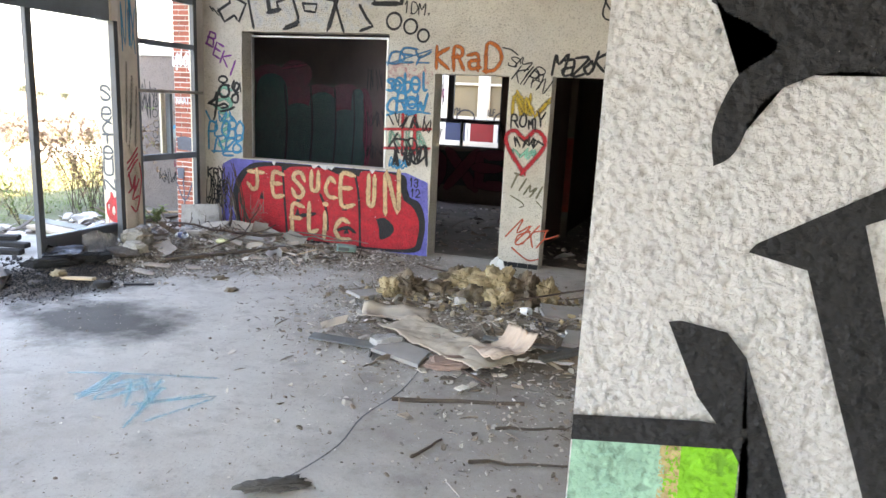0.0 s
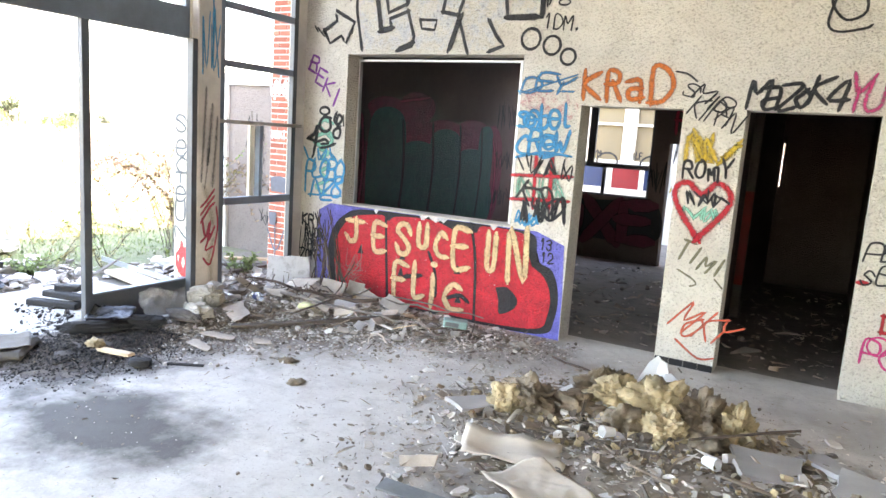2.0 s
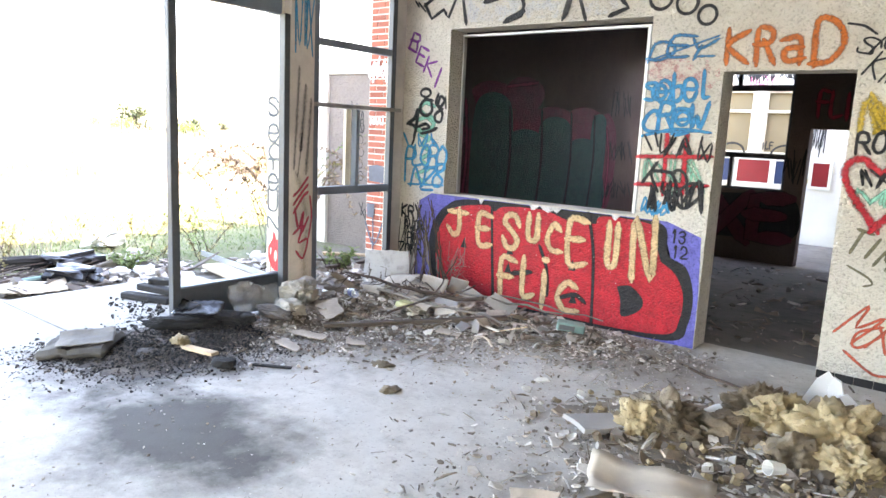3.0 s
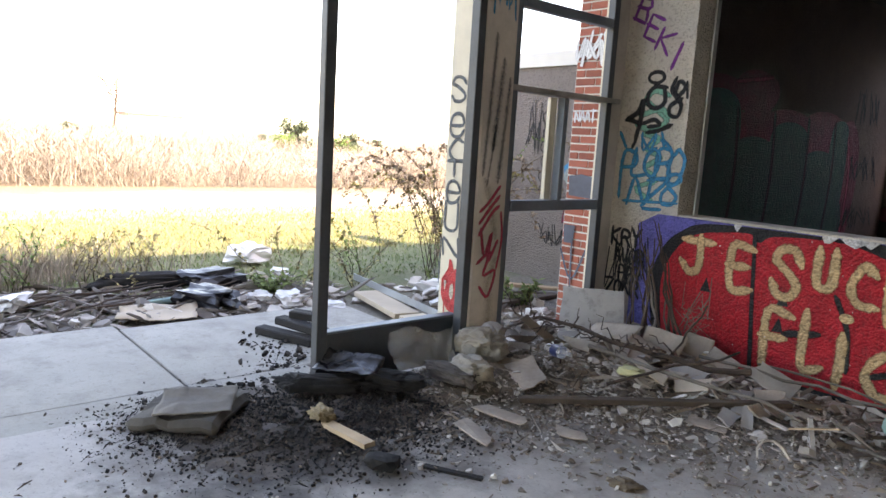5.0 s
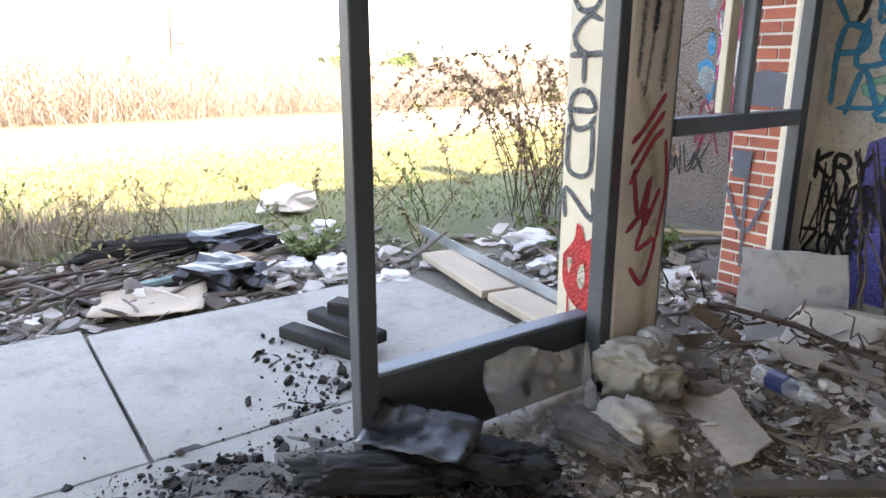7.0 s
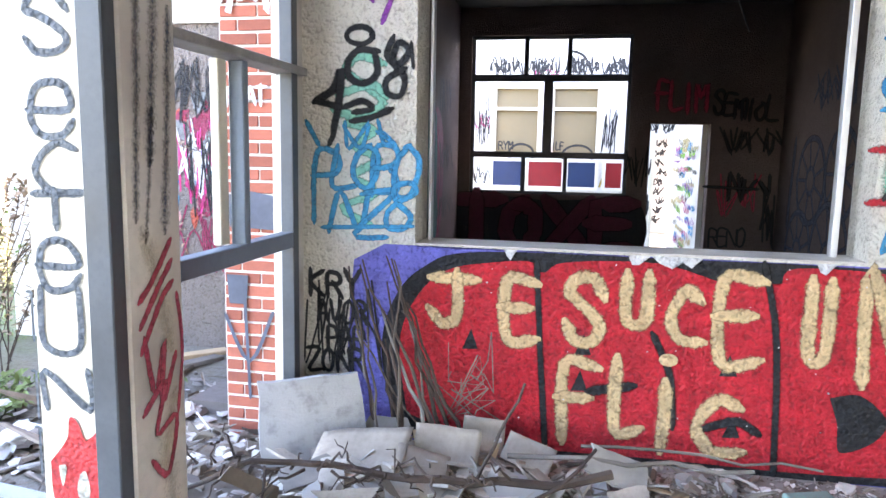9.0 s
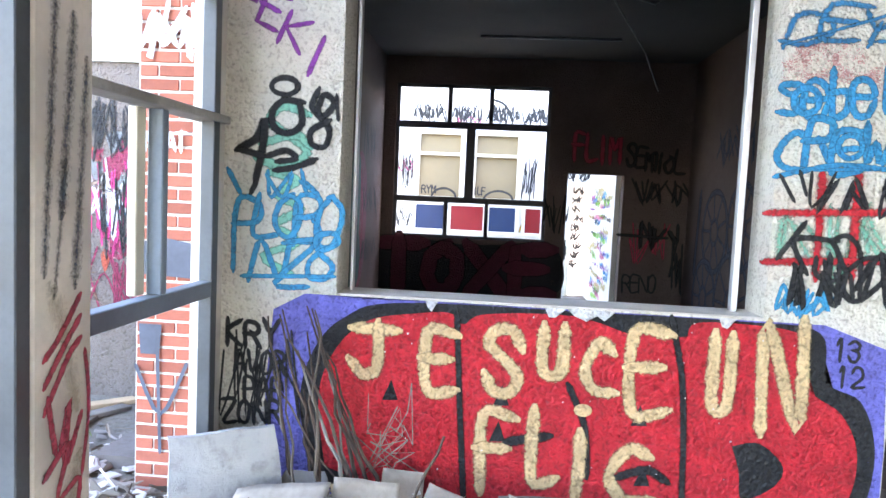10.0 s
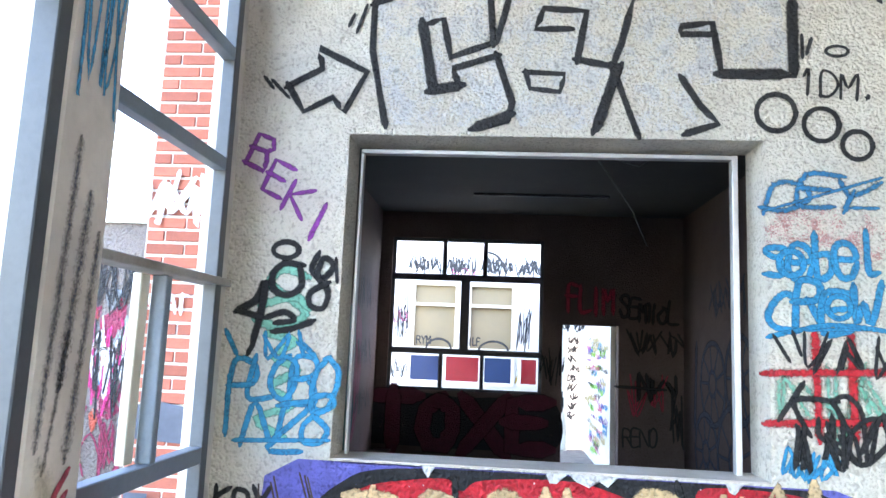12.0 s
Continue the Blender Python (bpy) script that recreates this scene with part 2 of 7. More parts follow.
def floor_material():
    """Dusty concrete with a few dark stains of their own shape: soot, ash and trodden dirt."""
    m = concrete("floor_concrete", (0.585, 0.555, 0.51), (0.45, 0.42, 0.38), (0.25, 0.225, 0.20))
    trodden(m, (0.33, 0.285, 0.24), 0.36)
    nt = m.node_tree
    b = nt.nodes["Principled BSDF"]
    base = b.inputs["Base Color"].links[0].from_socket
    co = object_coord(nt)
    sep = nt.nodes.new("ShaderNodeSeparateXYZ")
    nt.links.new(co, sep.inputs[0])
    wob = tex_noise(nt, co, 2.2, 6.0, 0.65)
    for cx, cy, rx, ry, colour, amount in ((-4.35, 4.10, 0.88, 0.52, (0.066, 0.06, 0.056), 0.93), (-5.55, 4.70, 0.85, 0.75, (0.055, 0.049, 0.044), 0.95), (-5.1, 6.3, 1.15, 1.15, (0.185, 0.155, 0.13), 0.85),
                                           (-3.6, 7.1, 1.6, 0.6, (0.22, 0.19, 0.16), 0.7), (-1.3, 5.2, 1.4, 1.1, (0.17, 0.145, 0.122), 0.85), (-0.8, 3.6, 1.2, 1.0, (0.25, 0.22, 0.20), 0.5), (-0.2, 7.0, 1.0, 0.6, (0.27, 0.25, 0.23), 0.6)):
        dx = calc(nt, "MULTIPLY", calc(nt, "SUBTRACT", sep.outputs[0], cx), 1 / rx)
        dy = calc(nt, "MULTIPLY", calc(nt, "SUBTRACT", sep.outputs[1], cy), 1 / ry)
        r = calc(nt, "SQRT", calc(nt, "ADD", calc(nt, "MULTIPLY", dx, dx), calc(nt, "MULTIPLY", dy, dy)))
        k = calc(nt, "ADD", calc(nt, "SUBTRACT", 1.15, r), calc(nt, "MULTIPLY_ADD", wob, 1.8, -0.9))
        base = blend(nt, calc(nt, "MULTIPLY", calc(nt, "MULTIPLY", k, 1.6, clamp=True), amount), base, colour)
    nt.links.new(base, b.inputs["Base Color"])
    return m


M_FLOOR = floor_material()
floor_bm = bmesh.new()
add_box(floor_bm, -6.10, 1.4, -2.8, YB, -0.3, 0.0)
floor = structure("floor", floor_bm, M_FLOOR, "dusty grey concrete floor with stains and scattered grit", "floor")

# ---- room behind the hatch ----
BACK_Y = 15.0
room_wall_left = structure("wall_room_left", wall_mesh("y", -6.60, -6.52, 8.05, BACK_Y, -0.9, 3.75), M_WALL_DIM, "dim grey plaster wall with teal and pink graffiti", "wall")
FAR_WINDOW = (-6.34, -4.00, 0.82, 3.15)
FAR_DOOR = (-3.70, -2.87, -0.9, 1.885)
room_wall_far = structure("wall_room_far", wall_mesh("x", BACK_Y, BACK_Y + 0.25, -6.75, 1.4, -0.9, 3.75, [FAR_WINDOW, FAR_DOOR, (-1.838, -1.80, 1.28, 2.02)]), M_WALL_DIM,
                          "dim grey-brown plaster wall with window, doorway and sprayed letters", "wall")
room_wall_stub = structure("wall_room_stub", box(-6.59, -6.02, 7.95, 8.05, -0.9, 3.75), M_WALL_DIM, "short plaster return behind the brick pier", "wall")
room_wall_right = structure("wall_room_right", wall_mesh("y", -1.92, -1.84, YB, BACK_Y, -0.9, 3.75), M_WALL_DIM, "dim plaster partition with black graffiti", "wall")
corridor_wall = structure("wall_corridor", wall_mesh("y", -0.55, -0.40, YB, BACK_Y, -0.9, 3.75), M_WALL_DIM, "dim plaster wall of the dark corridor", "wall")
room_ceiling = structure("ceiling_room", box(-6.60, 1.6, YB, BACK_Y + 0.25, 3.55, 3.75), M_CEIL_DIM, "plaster ceiling of the back room, its colour darkened for shade", "ceiling")
bm = bmesh.new()
rows_ = [(YB, 0.0), (YB + 0.6, -0.02), (BACK_Y + 0.25, -0.42), (24.0, -0.42)]
pv = [[bm.verts.new((x, y_, z_)) for x in (-6.75, 1.6)] for y_, z_ in rows_]
for a_, b_ in zip(pv, pv[1:]):
    bm.faces.new([a_[0], a_[1], b_[1], b_[0]])
ret = bmesh.ops.extrude_face_region(bm, geom=bm.faces[:])
for v_ in ret["geom"]:
    if isinstance(v_, bmesh.types.BMVert):
        v_.co.z -= 0.4
bmesh.ops.recalc_face_normals(bm, faces=bm.faces)
# Floor colour lowered too, so the room's shade sits in the concrete.
M_FLOOR_DIM = concrete("room_floor_shade", (0.21, 0.185, 0.165), (0.14, 0.12, 0.105), (0.07, 0.062, 0.055))
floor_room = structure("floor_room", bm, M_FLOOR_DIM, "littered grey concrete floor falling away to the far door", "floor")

# ---- glazed side: steel frame beside the entrance ----
frame_ob = tagged(new("window_1"), "tall steel shopfront frame without glass, grey-blue, bent and sprayed", "window frame", kind="structure")


def bar(name, y0, y1, z0, z1, x0=-5.96, x1=-5.90, mat=M_STEEL_BLUE, parent=frame_ob, label="", bevel=0.004):
    return part(name, box(x0, x1, y0, y1, z0, z1, bevel), mat, parent, label)


bar("stile", 5.0, 5.065, 0.0, 2.42, mat=M_STEEL)
bar("stile", 5.945, 6.001, 0.0, 2.42, x0=-5.885, x1=-5.812, mat=M_STEEL)
bar("kick_panel", 5.065, 5.984, 0.02, 0.312, x0=-5.95, x1=-5.91, mat=M_STEEL, label="dark sheet-steel kick panel")
bar("glazing_bead", 5.065, 5.984, 0.312, 0.327, x0=-5.965, x1=-5.895, mat=M_STEEL_BLUE)
bar("head_rail", 2.6, 6.0, 2.42, 2.68, mat=M_STEEL_BLUE)
bar("top_rail", 2.6, 6.0, 3.62, 3.70, mat=M_STEEL_BLUE)
bar("stile", 5.0, 5.06, 2.68, 3.62)
bar("stile", 5.945, 6.0, 2.68, 3.62)
post = tagged(part("post", box(-6.08, -5.81, 6.003, 6.262, -0.05, CEIL, 0.010), M_POST), "grey rendered post with black streaks and sprayed tags", "post", kind="structure")
part("facing_board", box(-6.08, -5.89, 5.985, 6.002, 0.04, CEIL - 0.05), M_CREAM, post, "cream painted facing with stacked black letters")
# window next to the post
bar("stile", 6.262, 6.40, 0.0, CEIL, x0=-5.97, x1=-5.91)
bar("stile", 7.30, 7.36, 0.0, CEIL, mat=M_STEEL)
bar("frame_lining", 7.36, 7.548, 0.0, CEIL, x0=-6.0, x1=-5.955, mat=M_REVEAL)
bar("transom", 6.40, 7.30, 0.96, 1.03)
bar("transom", 6.40, 7.30, 2.24, 2.30)
bar("transom", 6.40, 7.30, 2.76, 2.82)
bar("transom", 6.40, 7.30, 3.40, 3.46)
bar("mullion", 6.845, 6.89, 1.03, 1.72)
bar("inner_post", 6.78, 6.845, 1.03, 1.72, x0=-6.0, x1=-5.965, mat=M_CREAM)
bar("corner_strip", 7.37, 7.40, 0.0, CEIL, x0=-6.03, x1=-6.003, mat=M_CREAM)
bar("sill_board", 6.30, 7.44, 1.725, 1.76, x0=-6.0, x1=-5.885, mat=plain("weathered_grey_wood", (0.36, 0.34, 0.31), 0.8, vary=0.3), label="weathered grey board across the frame")

# ---- metal frame inside the hatch ----
hatch = tagged(new("window_2"), "white metal lining of the big hatch, glass gone", "window frame", kind="structure")
x0, x1, z0, z1 = OPENING
for nm, a in (("jamb", (x0 + 0.03, x0 + 0.045, z0, z1 - 0.05)), ("jamb", (x1 - 0.098, x1 - 0.07, z0, z1 - 0.05)), ("head", (x0 + 0.03, x1 - 0.07, z1 - 0.052, z1 - 0.03))):
    part(nm, box(a[0], a[1], YB - 0.1, YB - 0.05, a[2], a[3], 0.003), M_ALU, hatch)
part("sill", box(x0 + 0.002, x1 - 0.002, Y + 0.01, YB, z0 - 0.02, z0 + 0.006), M_REVEAL, hatch)

# ---- far window of the back room ----
far_win = tagged(new("window_3"), "black steel window with nine lights, no glass left", "window", kind="structure")


def far_bar(name, xa, xb, za, zb):
    part(name, box(xa, xb, BACK_Y + 0.05, BACK_Y + 0.11, za, zb), M_STEEL, far_win)


fx0, fx1, fz0, fz1 = FAR_WINDOW
far_bar("frame_side", fx0, fx0 + 0.05, fz0, fz1)
far_bar("frame_side", fx1 - 0.05, fx1, fz0, fz1)
far_bar("frame_bottom", fx0 + 0.05, fx1 - 0.05, fz0, fz0 + 0.04)
far_bar("frame_top", fx0 + 0.05, fx1 - 0.05, fz1 - 0.05, fz1)
far_bar("rail", fx0 + 0.05, fx1 - 0.05, 2.49, 2.59)
far_bar("rail", fx0 + 0.05, fx1 - 0.05, 1.36, 1.45)
far_bar("mullion", -5.255, -5.12, 1.45, 2.49)
for xm in (-5.56, -4.93):
    far_bar("mullion", xm, xm + 0.07, 2.59, fz1 - 0.05)
    far_bar("mullion", xm, xm + 0.06, fz0 + 0.04, 1.36)

# ---- outside: ground, apron, courtyard ----
def ground_material():
    m, nt, n, l, b = nodes_of("waste_ground")
    co = object_coord(nt)
    sep = nt.nodes.new("ShaderNodeSeparateXYZ")
    l.new(co, sep.inputs[0])
    edge = tex_noise(nt, co, 0.5, 5.0, 0.6)
    d = calc(nt, "ADD", calc(nt, "MULTIPLY", sep.outputs[0], -1.0), calc(nt, "MULTIPLY_ADD", edge, 5.0, -2.5))
    d = calc(nt, "MULTIPLY", d, 1 / 40.0, clamp=True)
    c = ramp(nt, d, [(0.20, (0.22, 0.20, 0.17)), (0.225, (0.12, 0.15, 0.06)), (0.29, (0.17, 0.165, 0.065)), (0.33, (0.24, 0.21, 0.10)), (0.375, (0.36, 0.31, 0.25)), (0.44, (0.34, 0.29, 0.235)), (0.47, (0.24, 0.18, 0.115)), (0.6, (0.22, 0.165, 0.105))])
    mid = tex_noise(nt, co, 3.0, 6.0, 0.65)
    fine = tex_noise(nt, co, 28.0, 4.0, 0.7)
    c = blend(nt, calc(nt, "MULTIPLY", ramp(nt, mid, [(0.4, (0, 0, 0)), (0.7, (1, 1, 1))]), 0.5), c, (0.24, 0.20, 0.13))
    c = blend(nt, calc(nt, "MULTIPLY", ramp(nt, fine, [(0.45, (0, 0, 0)), (0.65, (1, 1, 1))]), 0.45), c, (0.07, 0.065, 0.04))
    l.new(c, b.inputs["Base Color"])
    b.inputs["Roughness"].default_value = 0.95
    bump(nt, b, calc(nt, "ADD", mid, fine), 0.7, 0.03)
    return m


GROUND_Z = -0.07
bm = bmesh.new()
outer, inner = 4000, (-6.2, 1.6, -3.0, 24.2)
xs_, ys_ = (-outer, inner[0], inner[1], outer), (-outer, inner[2], inner[3], outer)
gv = {(i, j): bm.verts.new((xs_[i], ys_[j], GROUND_Z)) for i in range(4) for j in range(4)}
for i in range(3):
    for j in range(3):
        if (i, j) != (1, 1):
            bm.faces.new([gv[i, j], gv[i + 1, j], gv[i + 1, j + 1], gv[i, j + 1]])
ground = structure("ground", bm, ground_material(), "flat waste ground of gravel, moss and dry grass", "ground")

M_APRON = concrete("apron_concrete", (0.45, 0.43, 0.375), (0.35, 0.335, 0.295), (0.22, 0.205, 0.18), bumpy=0.9)
trodden(M_APRON, (0.27, 0.25, 0.22), 0.4)
pavement = tagged(new("pavement"), "pale concrete apron slabs in front of the entrance", "pavement", kind="structure")
for xa, xb, ya, yb in ((-7.66, -6.375, 4.49, 6.25), (-7.75, -6.375, 1.5, 4.475), (-7.75, -6.375, -3.0, 1.485), (-6.36, -6.105, -3.0, 5.2)):
    part("paving_slab", box(xa, xb, ya, yb, -0.3, -0.012 if xb < -6.2 else -0.006, 0.006), M_APRON, pavement)

# courtyard facade
M_FACADE = plain("facade_white", (0.70, 0.68, 0.62), 0.85, vary=0.10, scale=3)
facade = structure("wall_courtyard", wall_mesh("x", 18.4, 18.6, -12, -2.80, -0.45, 4.2, [(-3.29, -2.955, -0.45, 1.76), (-6.42, -5.50, 1.42, 2.74), (-5.28, -4.36, 1.42, 2.74)]), M_FACADE,
                   "sunlit white courtyard wall with windows, coloured panels and graffiti", "wall")
M_BEIGE = plain("beige_blind", (0.24, 0.185, 0.105), 0.8, vary=0.12, scale=3)
for k, xa in enumerate((-6.42, -5.28)):
    w = tagged(new("window_%d" % (4 + k)), "cream framed courtyard window with beige boarding behind", "window", kind="structure")
    part("boarding", box(xa, xa + 0.92, 18.52, 18.56, 1.42, 2.74), M_BEIGE, w)
    for a_ in ((xa, xa + 0.05, 1.42, 2.74), (xa + 0.87, xa + 0.92, 1.42, 2.74), (xa + 0.05, xa + 0.87, 2.28, 2.34), (xa + 0.05, xa + 0.87, 1.42, 1.46), (xa + 0.05, xa + 0.87, 2.70, 2.74)):
        part("window_frame", box(a_[0], a_[1], 18.44, 18.50, a_[2], a_[3]), M_CREAM, w)
for nm_, xa, xb, colr in (("blue", -6.40, -5.83, (0.006, 0.02, 0.075)), ("red", -5.69, -5.04, (0.22, 0.005, 0.010)), ("blue", -4.92, -4.40, (0.006, 0.026, 0.085)), ("red", -4.2, -3.9, (0.22, 0.005, 0.010))):
    p_ = part("panel", box(xa, xb, 18.37, 18.398, 0.80, 1.28), plain("panel_" + nm_, colr, 0.5, vary=0.12), facade, nm_ + " painted panel in a white frame")
    for a_ in ((xa - 0.06, xa, 0.74, 1.34), (xb, xb + 0.06, 0.74, 1.34), (xa, xb, 0.74, 0.80), (xa, xb, 1.28, 1.34)):
        part("panel_frame", box(a_[0], a_[1], 18.36, 18.397, a_[2], a_[3]), M_FACADE, facade)
lobby = structure("wall_lobby", wall_mesh("x", 22.0, 22.2, -5.2, -1.0, -0.45, 3.4), M_WALL, "off-white wall beyond the yard doorway", "wall")
# Unseen top and side, added to keep daylight off the wall behind.
lobby_top_blocker = structure("ceiling_lobby", box(-5.2, -1.0, 18.6, 22.2, 2.9, 3.1), M_CEIL, "unseen slab added to darken the space beyond the yard doorway", "ceiling")
lobby_flank_blocker = structure("wall_lobby_side", wall_mesh("y", -5.2, -5.0, 18.6, 22.0, -0.45, 2.9), M_WALL, "unseen panel added to darken the space beyond the yard doorway", "wall")
part("door_frame", box(-3.35, -3.29, 18.36, 18.398, -0.42, 1.76), M_CREAM, facade, "pale door frame")
part("door_frame", box(-3.35, -2.955, 18.36, 18.398, 1.762, 1.82), M_CREAM, facade, "pale door head")
court_wall = structure("wall_yard_return", wall_mesh("y", -2.95, -2.80, 15.25, 18.4, -0.45, 3.2), M_FACADE, "white tagged return wall in the courtyard", "wall")

# brick pier outside the corner, and a tagged yard wall behind it
M_MORTAR = plain("mortar_pale", (0.66, 0.62, 0.56), 0.9, vary=0.15)
pier = structure("pier", box(-6.31, -6.035, 7.428, 7.88, -0.3, CEIL), M_MORTAR, "red brick corner pier with pale joints", "pier")
# Render colour lowered to carry the building's shade on this wall.
M_YARDWALL = stucco("yard_render_shade", (0.26, 0.222, 0.20), (0.16, 0.137, 0.124), stain=0.7)
yard_wall = structure("wall_yard", wall_mesh("x", 9.0, 9.2, -8.60, -6.75, -0.3, 2.26), M_YARDWALL, "mauve-grey yard wall sprayed with pink and orange pieces", "wall")
part("end_pillar", box(-8.92, -8.602, 8.95, 9.25, -0.3, 2.42), M_FACADE, yard_wall, "white end pillar with small black tags")
part("coping", box(-8.60, -6.752, 8.97, 9.23, 2.262, 2.42), M_FACADE, yard_wall, "white coping")
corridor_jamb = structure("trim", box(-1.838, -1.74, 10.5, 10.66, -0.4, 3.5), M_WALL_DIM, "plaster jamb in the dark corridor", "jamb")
part("red_strip", box(-1.835, -1.742, 10.488, 10.498, 0.25, 1.35), plain("dull_red", (0.22, 0.02, 0.015), 0.7), corridor_jamb, "dull red painted strip")

# black tile skirting at the foot of the pier between the doorways
sk = tagged(new("baseboard"), "black tile skirting at the foot of the pier", "skirting", kind="structure")
for i in range(4):
    part("tile", box(-2.05 + i * 0.115, -2.05 + i * 0.115 + 0.112, Y - 0.012, Y - 0.001, 0.0, 0.055, 0.002), M_BLACK_TILE, sk)

# ---- sprayed writing ----
# Strokes of the capital letters on a 10 x 10 grid: points are two digits, strokes are parted by a bar.
GLYPHS = {
    "A": "00 49 90|23 73", "B": "00 09 69 87 65 05|65 83 80 00", "C": "88 59 27 04 12 40 90", "D": "00 09 59 96 93 50 00",
    "E": "89 09 00 80|05 65", "F": "00 09 89|05 65", "G": "87 69 29 07 02 20 60 82 84 54", "H": "00 09|90 99|05 95", "I": "40 49",
    "J": "19 99|69 62 40 20 02", "K": "00 09|89 05 80", "L": "09 00 80", "M": "00 09 44 99 90", "N": "00 09 90 99",
    "O": "49 17 03 20 60 83 87 59 49", "P": "00 09 69 87 85 64 04", "Q": "49 17 03 20 60 83 87 49|52 90", "R": "00 09 69 87 65 05|45 90",
    "S": "87 69 29 07 26 64 82 60 20 02", "T": "09 99|49 40", "U": "09 02 20 60 82 89", "V": "09 40 99", "W": "09 20 45 70 99",
    "X": "09 90|99 00", "Y": "09 45 99|45 40", "Z": "09 99 00 90", "0": "49 17 03 20 60 83 87 49", "1": "27 49 40", "2": "07 29 69 87 84 00 90",
    "3": "08 49 87 65 35|65 83 60 20 02", "4": "70 79 03 93", "5": "89 09 05 65 83 60 00", "8": "45 17 29 69 87 45 13 20 70 83 45", "9": "85 35 17 29 69 87 80",
    ".": "30 40 41 30", "e": "04 84 77 48 17 03 20 60 82", "i": "40 45|48 49", "o": "46 14 02 20 50 73 65 46",
    "a": "07 77 80|74 24 02 20 80", "b": "19 10 50 73 65 15", "l": "49 41 60", "s": "76 36 15 34 63 60 10", "k": "00 19|87 14 90", "r": "00 06|04 47 86", "m": "00 07 33 57 60|57 87 90",
}


def glyph(ch):
    return [[(int(p[0]) / 9.0, int(p[1]) / 9.0) for p in s.split()] for s in GLYPHS[ch].split("|")]


def curve_points(pts, steps=5):
    """A smooth line through pts."""
    if len(pts) < 3:
        return [tuple(a + (b - a) * i / steps for a, b in zip(pts[0], pts[1])) for i in range(steps + 1)]
    out = []
    ext = [pts[0], *pts, pts[-1]]
    for i in range(1, len(ext) - 2):
        p0, p1, p2, p3 = ext[i - 1:i + 3]
        for k in range(steps):
            t = k / steps
            out.append(tuple(0.5 * (2 * b + (c - a) * t + (2 * a - 5 * b + 4 * c - d) * t * t + (3 * b - a - 3 * c + d) * t ** 3) for a, b, c, d in zip(p0, p1, p2, p3)))
    out.append(pts[-1])
    return out


class Spray:
    """Collects strokes and fills on one surface; to3d(u, v, k) gives the place k metres off the surface."""

    def __init__(self, to3d, layer=0):
        self.bm = bmesh.new()
        self.uv = self.bm.loops.layers.uv.new("UVMap")
        self.to3d, self.k = to3d, 0.0035 + layer * 0.0012

    def stroke(self, pts, width, smooth=True, closed=False, drips=0, rng=None):
        pts = [tuple(p) for p in pts]
        if closed:
            pts = pts + [pts[0]]
        line = curve_points(pts, 4) if smooth else [p for q in zip(pts, pts[1:]) for p in (q[0], ((q[0][0] + q[1][0]) / 2, (q[0][1] + q[1][1]) / 2))] + [pts[-1]]
        widths = [width * (1.08 + 0.22 * noise.noise(Vector((u * 11, v * 11, width * 90)))) for u, v in line]

        def beyond(p, q, far):
            du, dv = p[0] - q[0], p[1] - q[1]
            ln = math.hypot(du, dv) or 1e-6
            return (p[0] + du / ln * far, p[1] + dv / ln * far)

        for far, k in ((0.28, 0.80), (0.45, 0.42)):
            line = [beyond(line[0], line[1], width * far), *line, beyond(line[-1], line[-2], width * far)]
            widths = [width * k, *widths, width * k]
        n = len(line)
        prev = None
        for i, (u, v) in enumerate(line):
            a, b = line[max(i - 1, 0)], line[min(i + 1, n - 1)]
            du, dv = b[0] - a[0], b[1] - a[1]
            ln = math.hypot(du, dv) or 1e-6
            nu, nv = -dv / ln * widths[i] / 2, du / ln * widths[i] / 2
            cur = (self.bm.verts.new(self.to3d(u + nu, v + nv, self.k + i * 9e-6)), self.bm.verts.new(self.to3d(u - nu, v - nv, self.k + i * 9e-6)))
            if prev:
                f = self.bm.faces.new([prev[0], prev[1], cur[1], cur[0]])
                for lp, w in zip(f.loops, ((i / n, 0), (i / n, 1), (i / n, 1), (i / n, 0))):
                    lp[self.uv].uv = w
            prev = cur
        self.k += 0.00012
        if drips and rng:
            for _ in range(drips):
                u, v = line[rng.randrange(n)]
                self.stroke([(u, v), (u + rng.uniform(-.004, .004), v - rng.uniform(0.05, 0.16))], width * 0.28, False)
        return self

    def fill(self, pts, smooth=True):
        line = curve_points([*pts, pts[0]], 5)[:-1] if smooth else list(pts)
        vs = [self.bm.verts.new(self.to3d(u, v, self.k)) for u, v in line]
        f = self.bm.faces.new(vs)
        for lp in f.loops:
            lp[self.uv].uv = (0.5, 0.5)
        bmesh.ops.triangulate(self.bm, faces=[f])
        self.k += 0.00012
        return self

    def text(self, words, u, v, w, h, width, angle=0.0, seed=1, smooth=True, gap=0.22, wobble=0.06, lean=0.0):
        """Letters from (u, v), the lower left corner, in a strip w by h that is turned by angle degrees."""
        rng = random.Random(seed)
        ca, sa = math.cos(radians(angle)), math.sin(radians(angle))
        cell = w / max(len(words), 1)
        for i, ch in enumerate(words):
            if ch == " ":
                continue
            lift, tall = rng.uniform(-wobble, wobble) * h, 1 + rng.uniform(-wobble, wobble)
            for s in glyph(ch):
                pts = []
                for gx, gy in s:
                    x = (i + gx * (1 - gap)) * cell + rng.uniform(-wobble, wobble) * cell * 0.4 + lean * gy * h
                    y = gy * h * tall + lift + rng.uniform(-wobble, wobble) * h * 0.4
                    pts.append((u + x * ca - y * sa, v + x * sa + y * ca))
                self.stroke(pts, width, smooth)
        return self

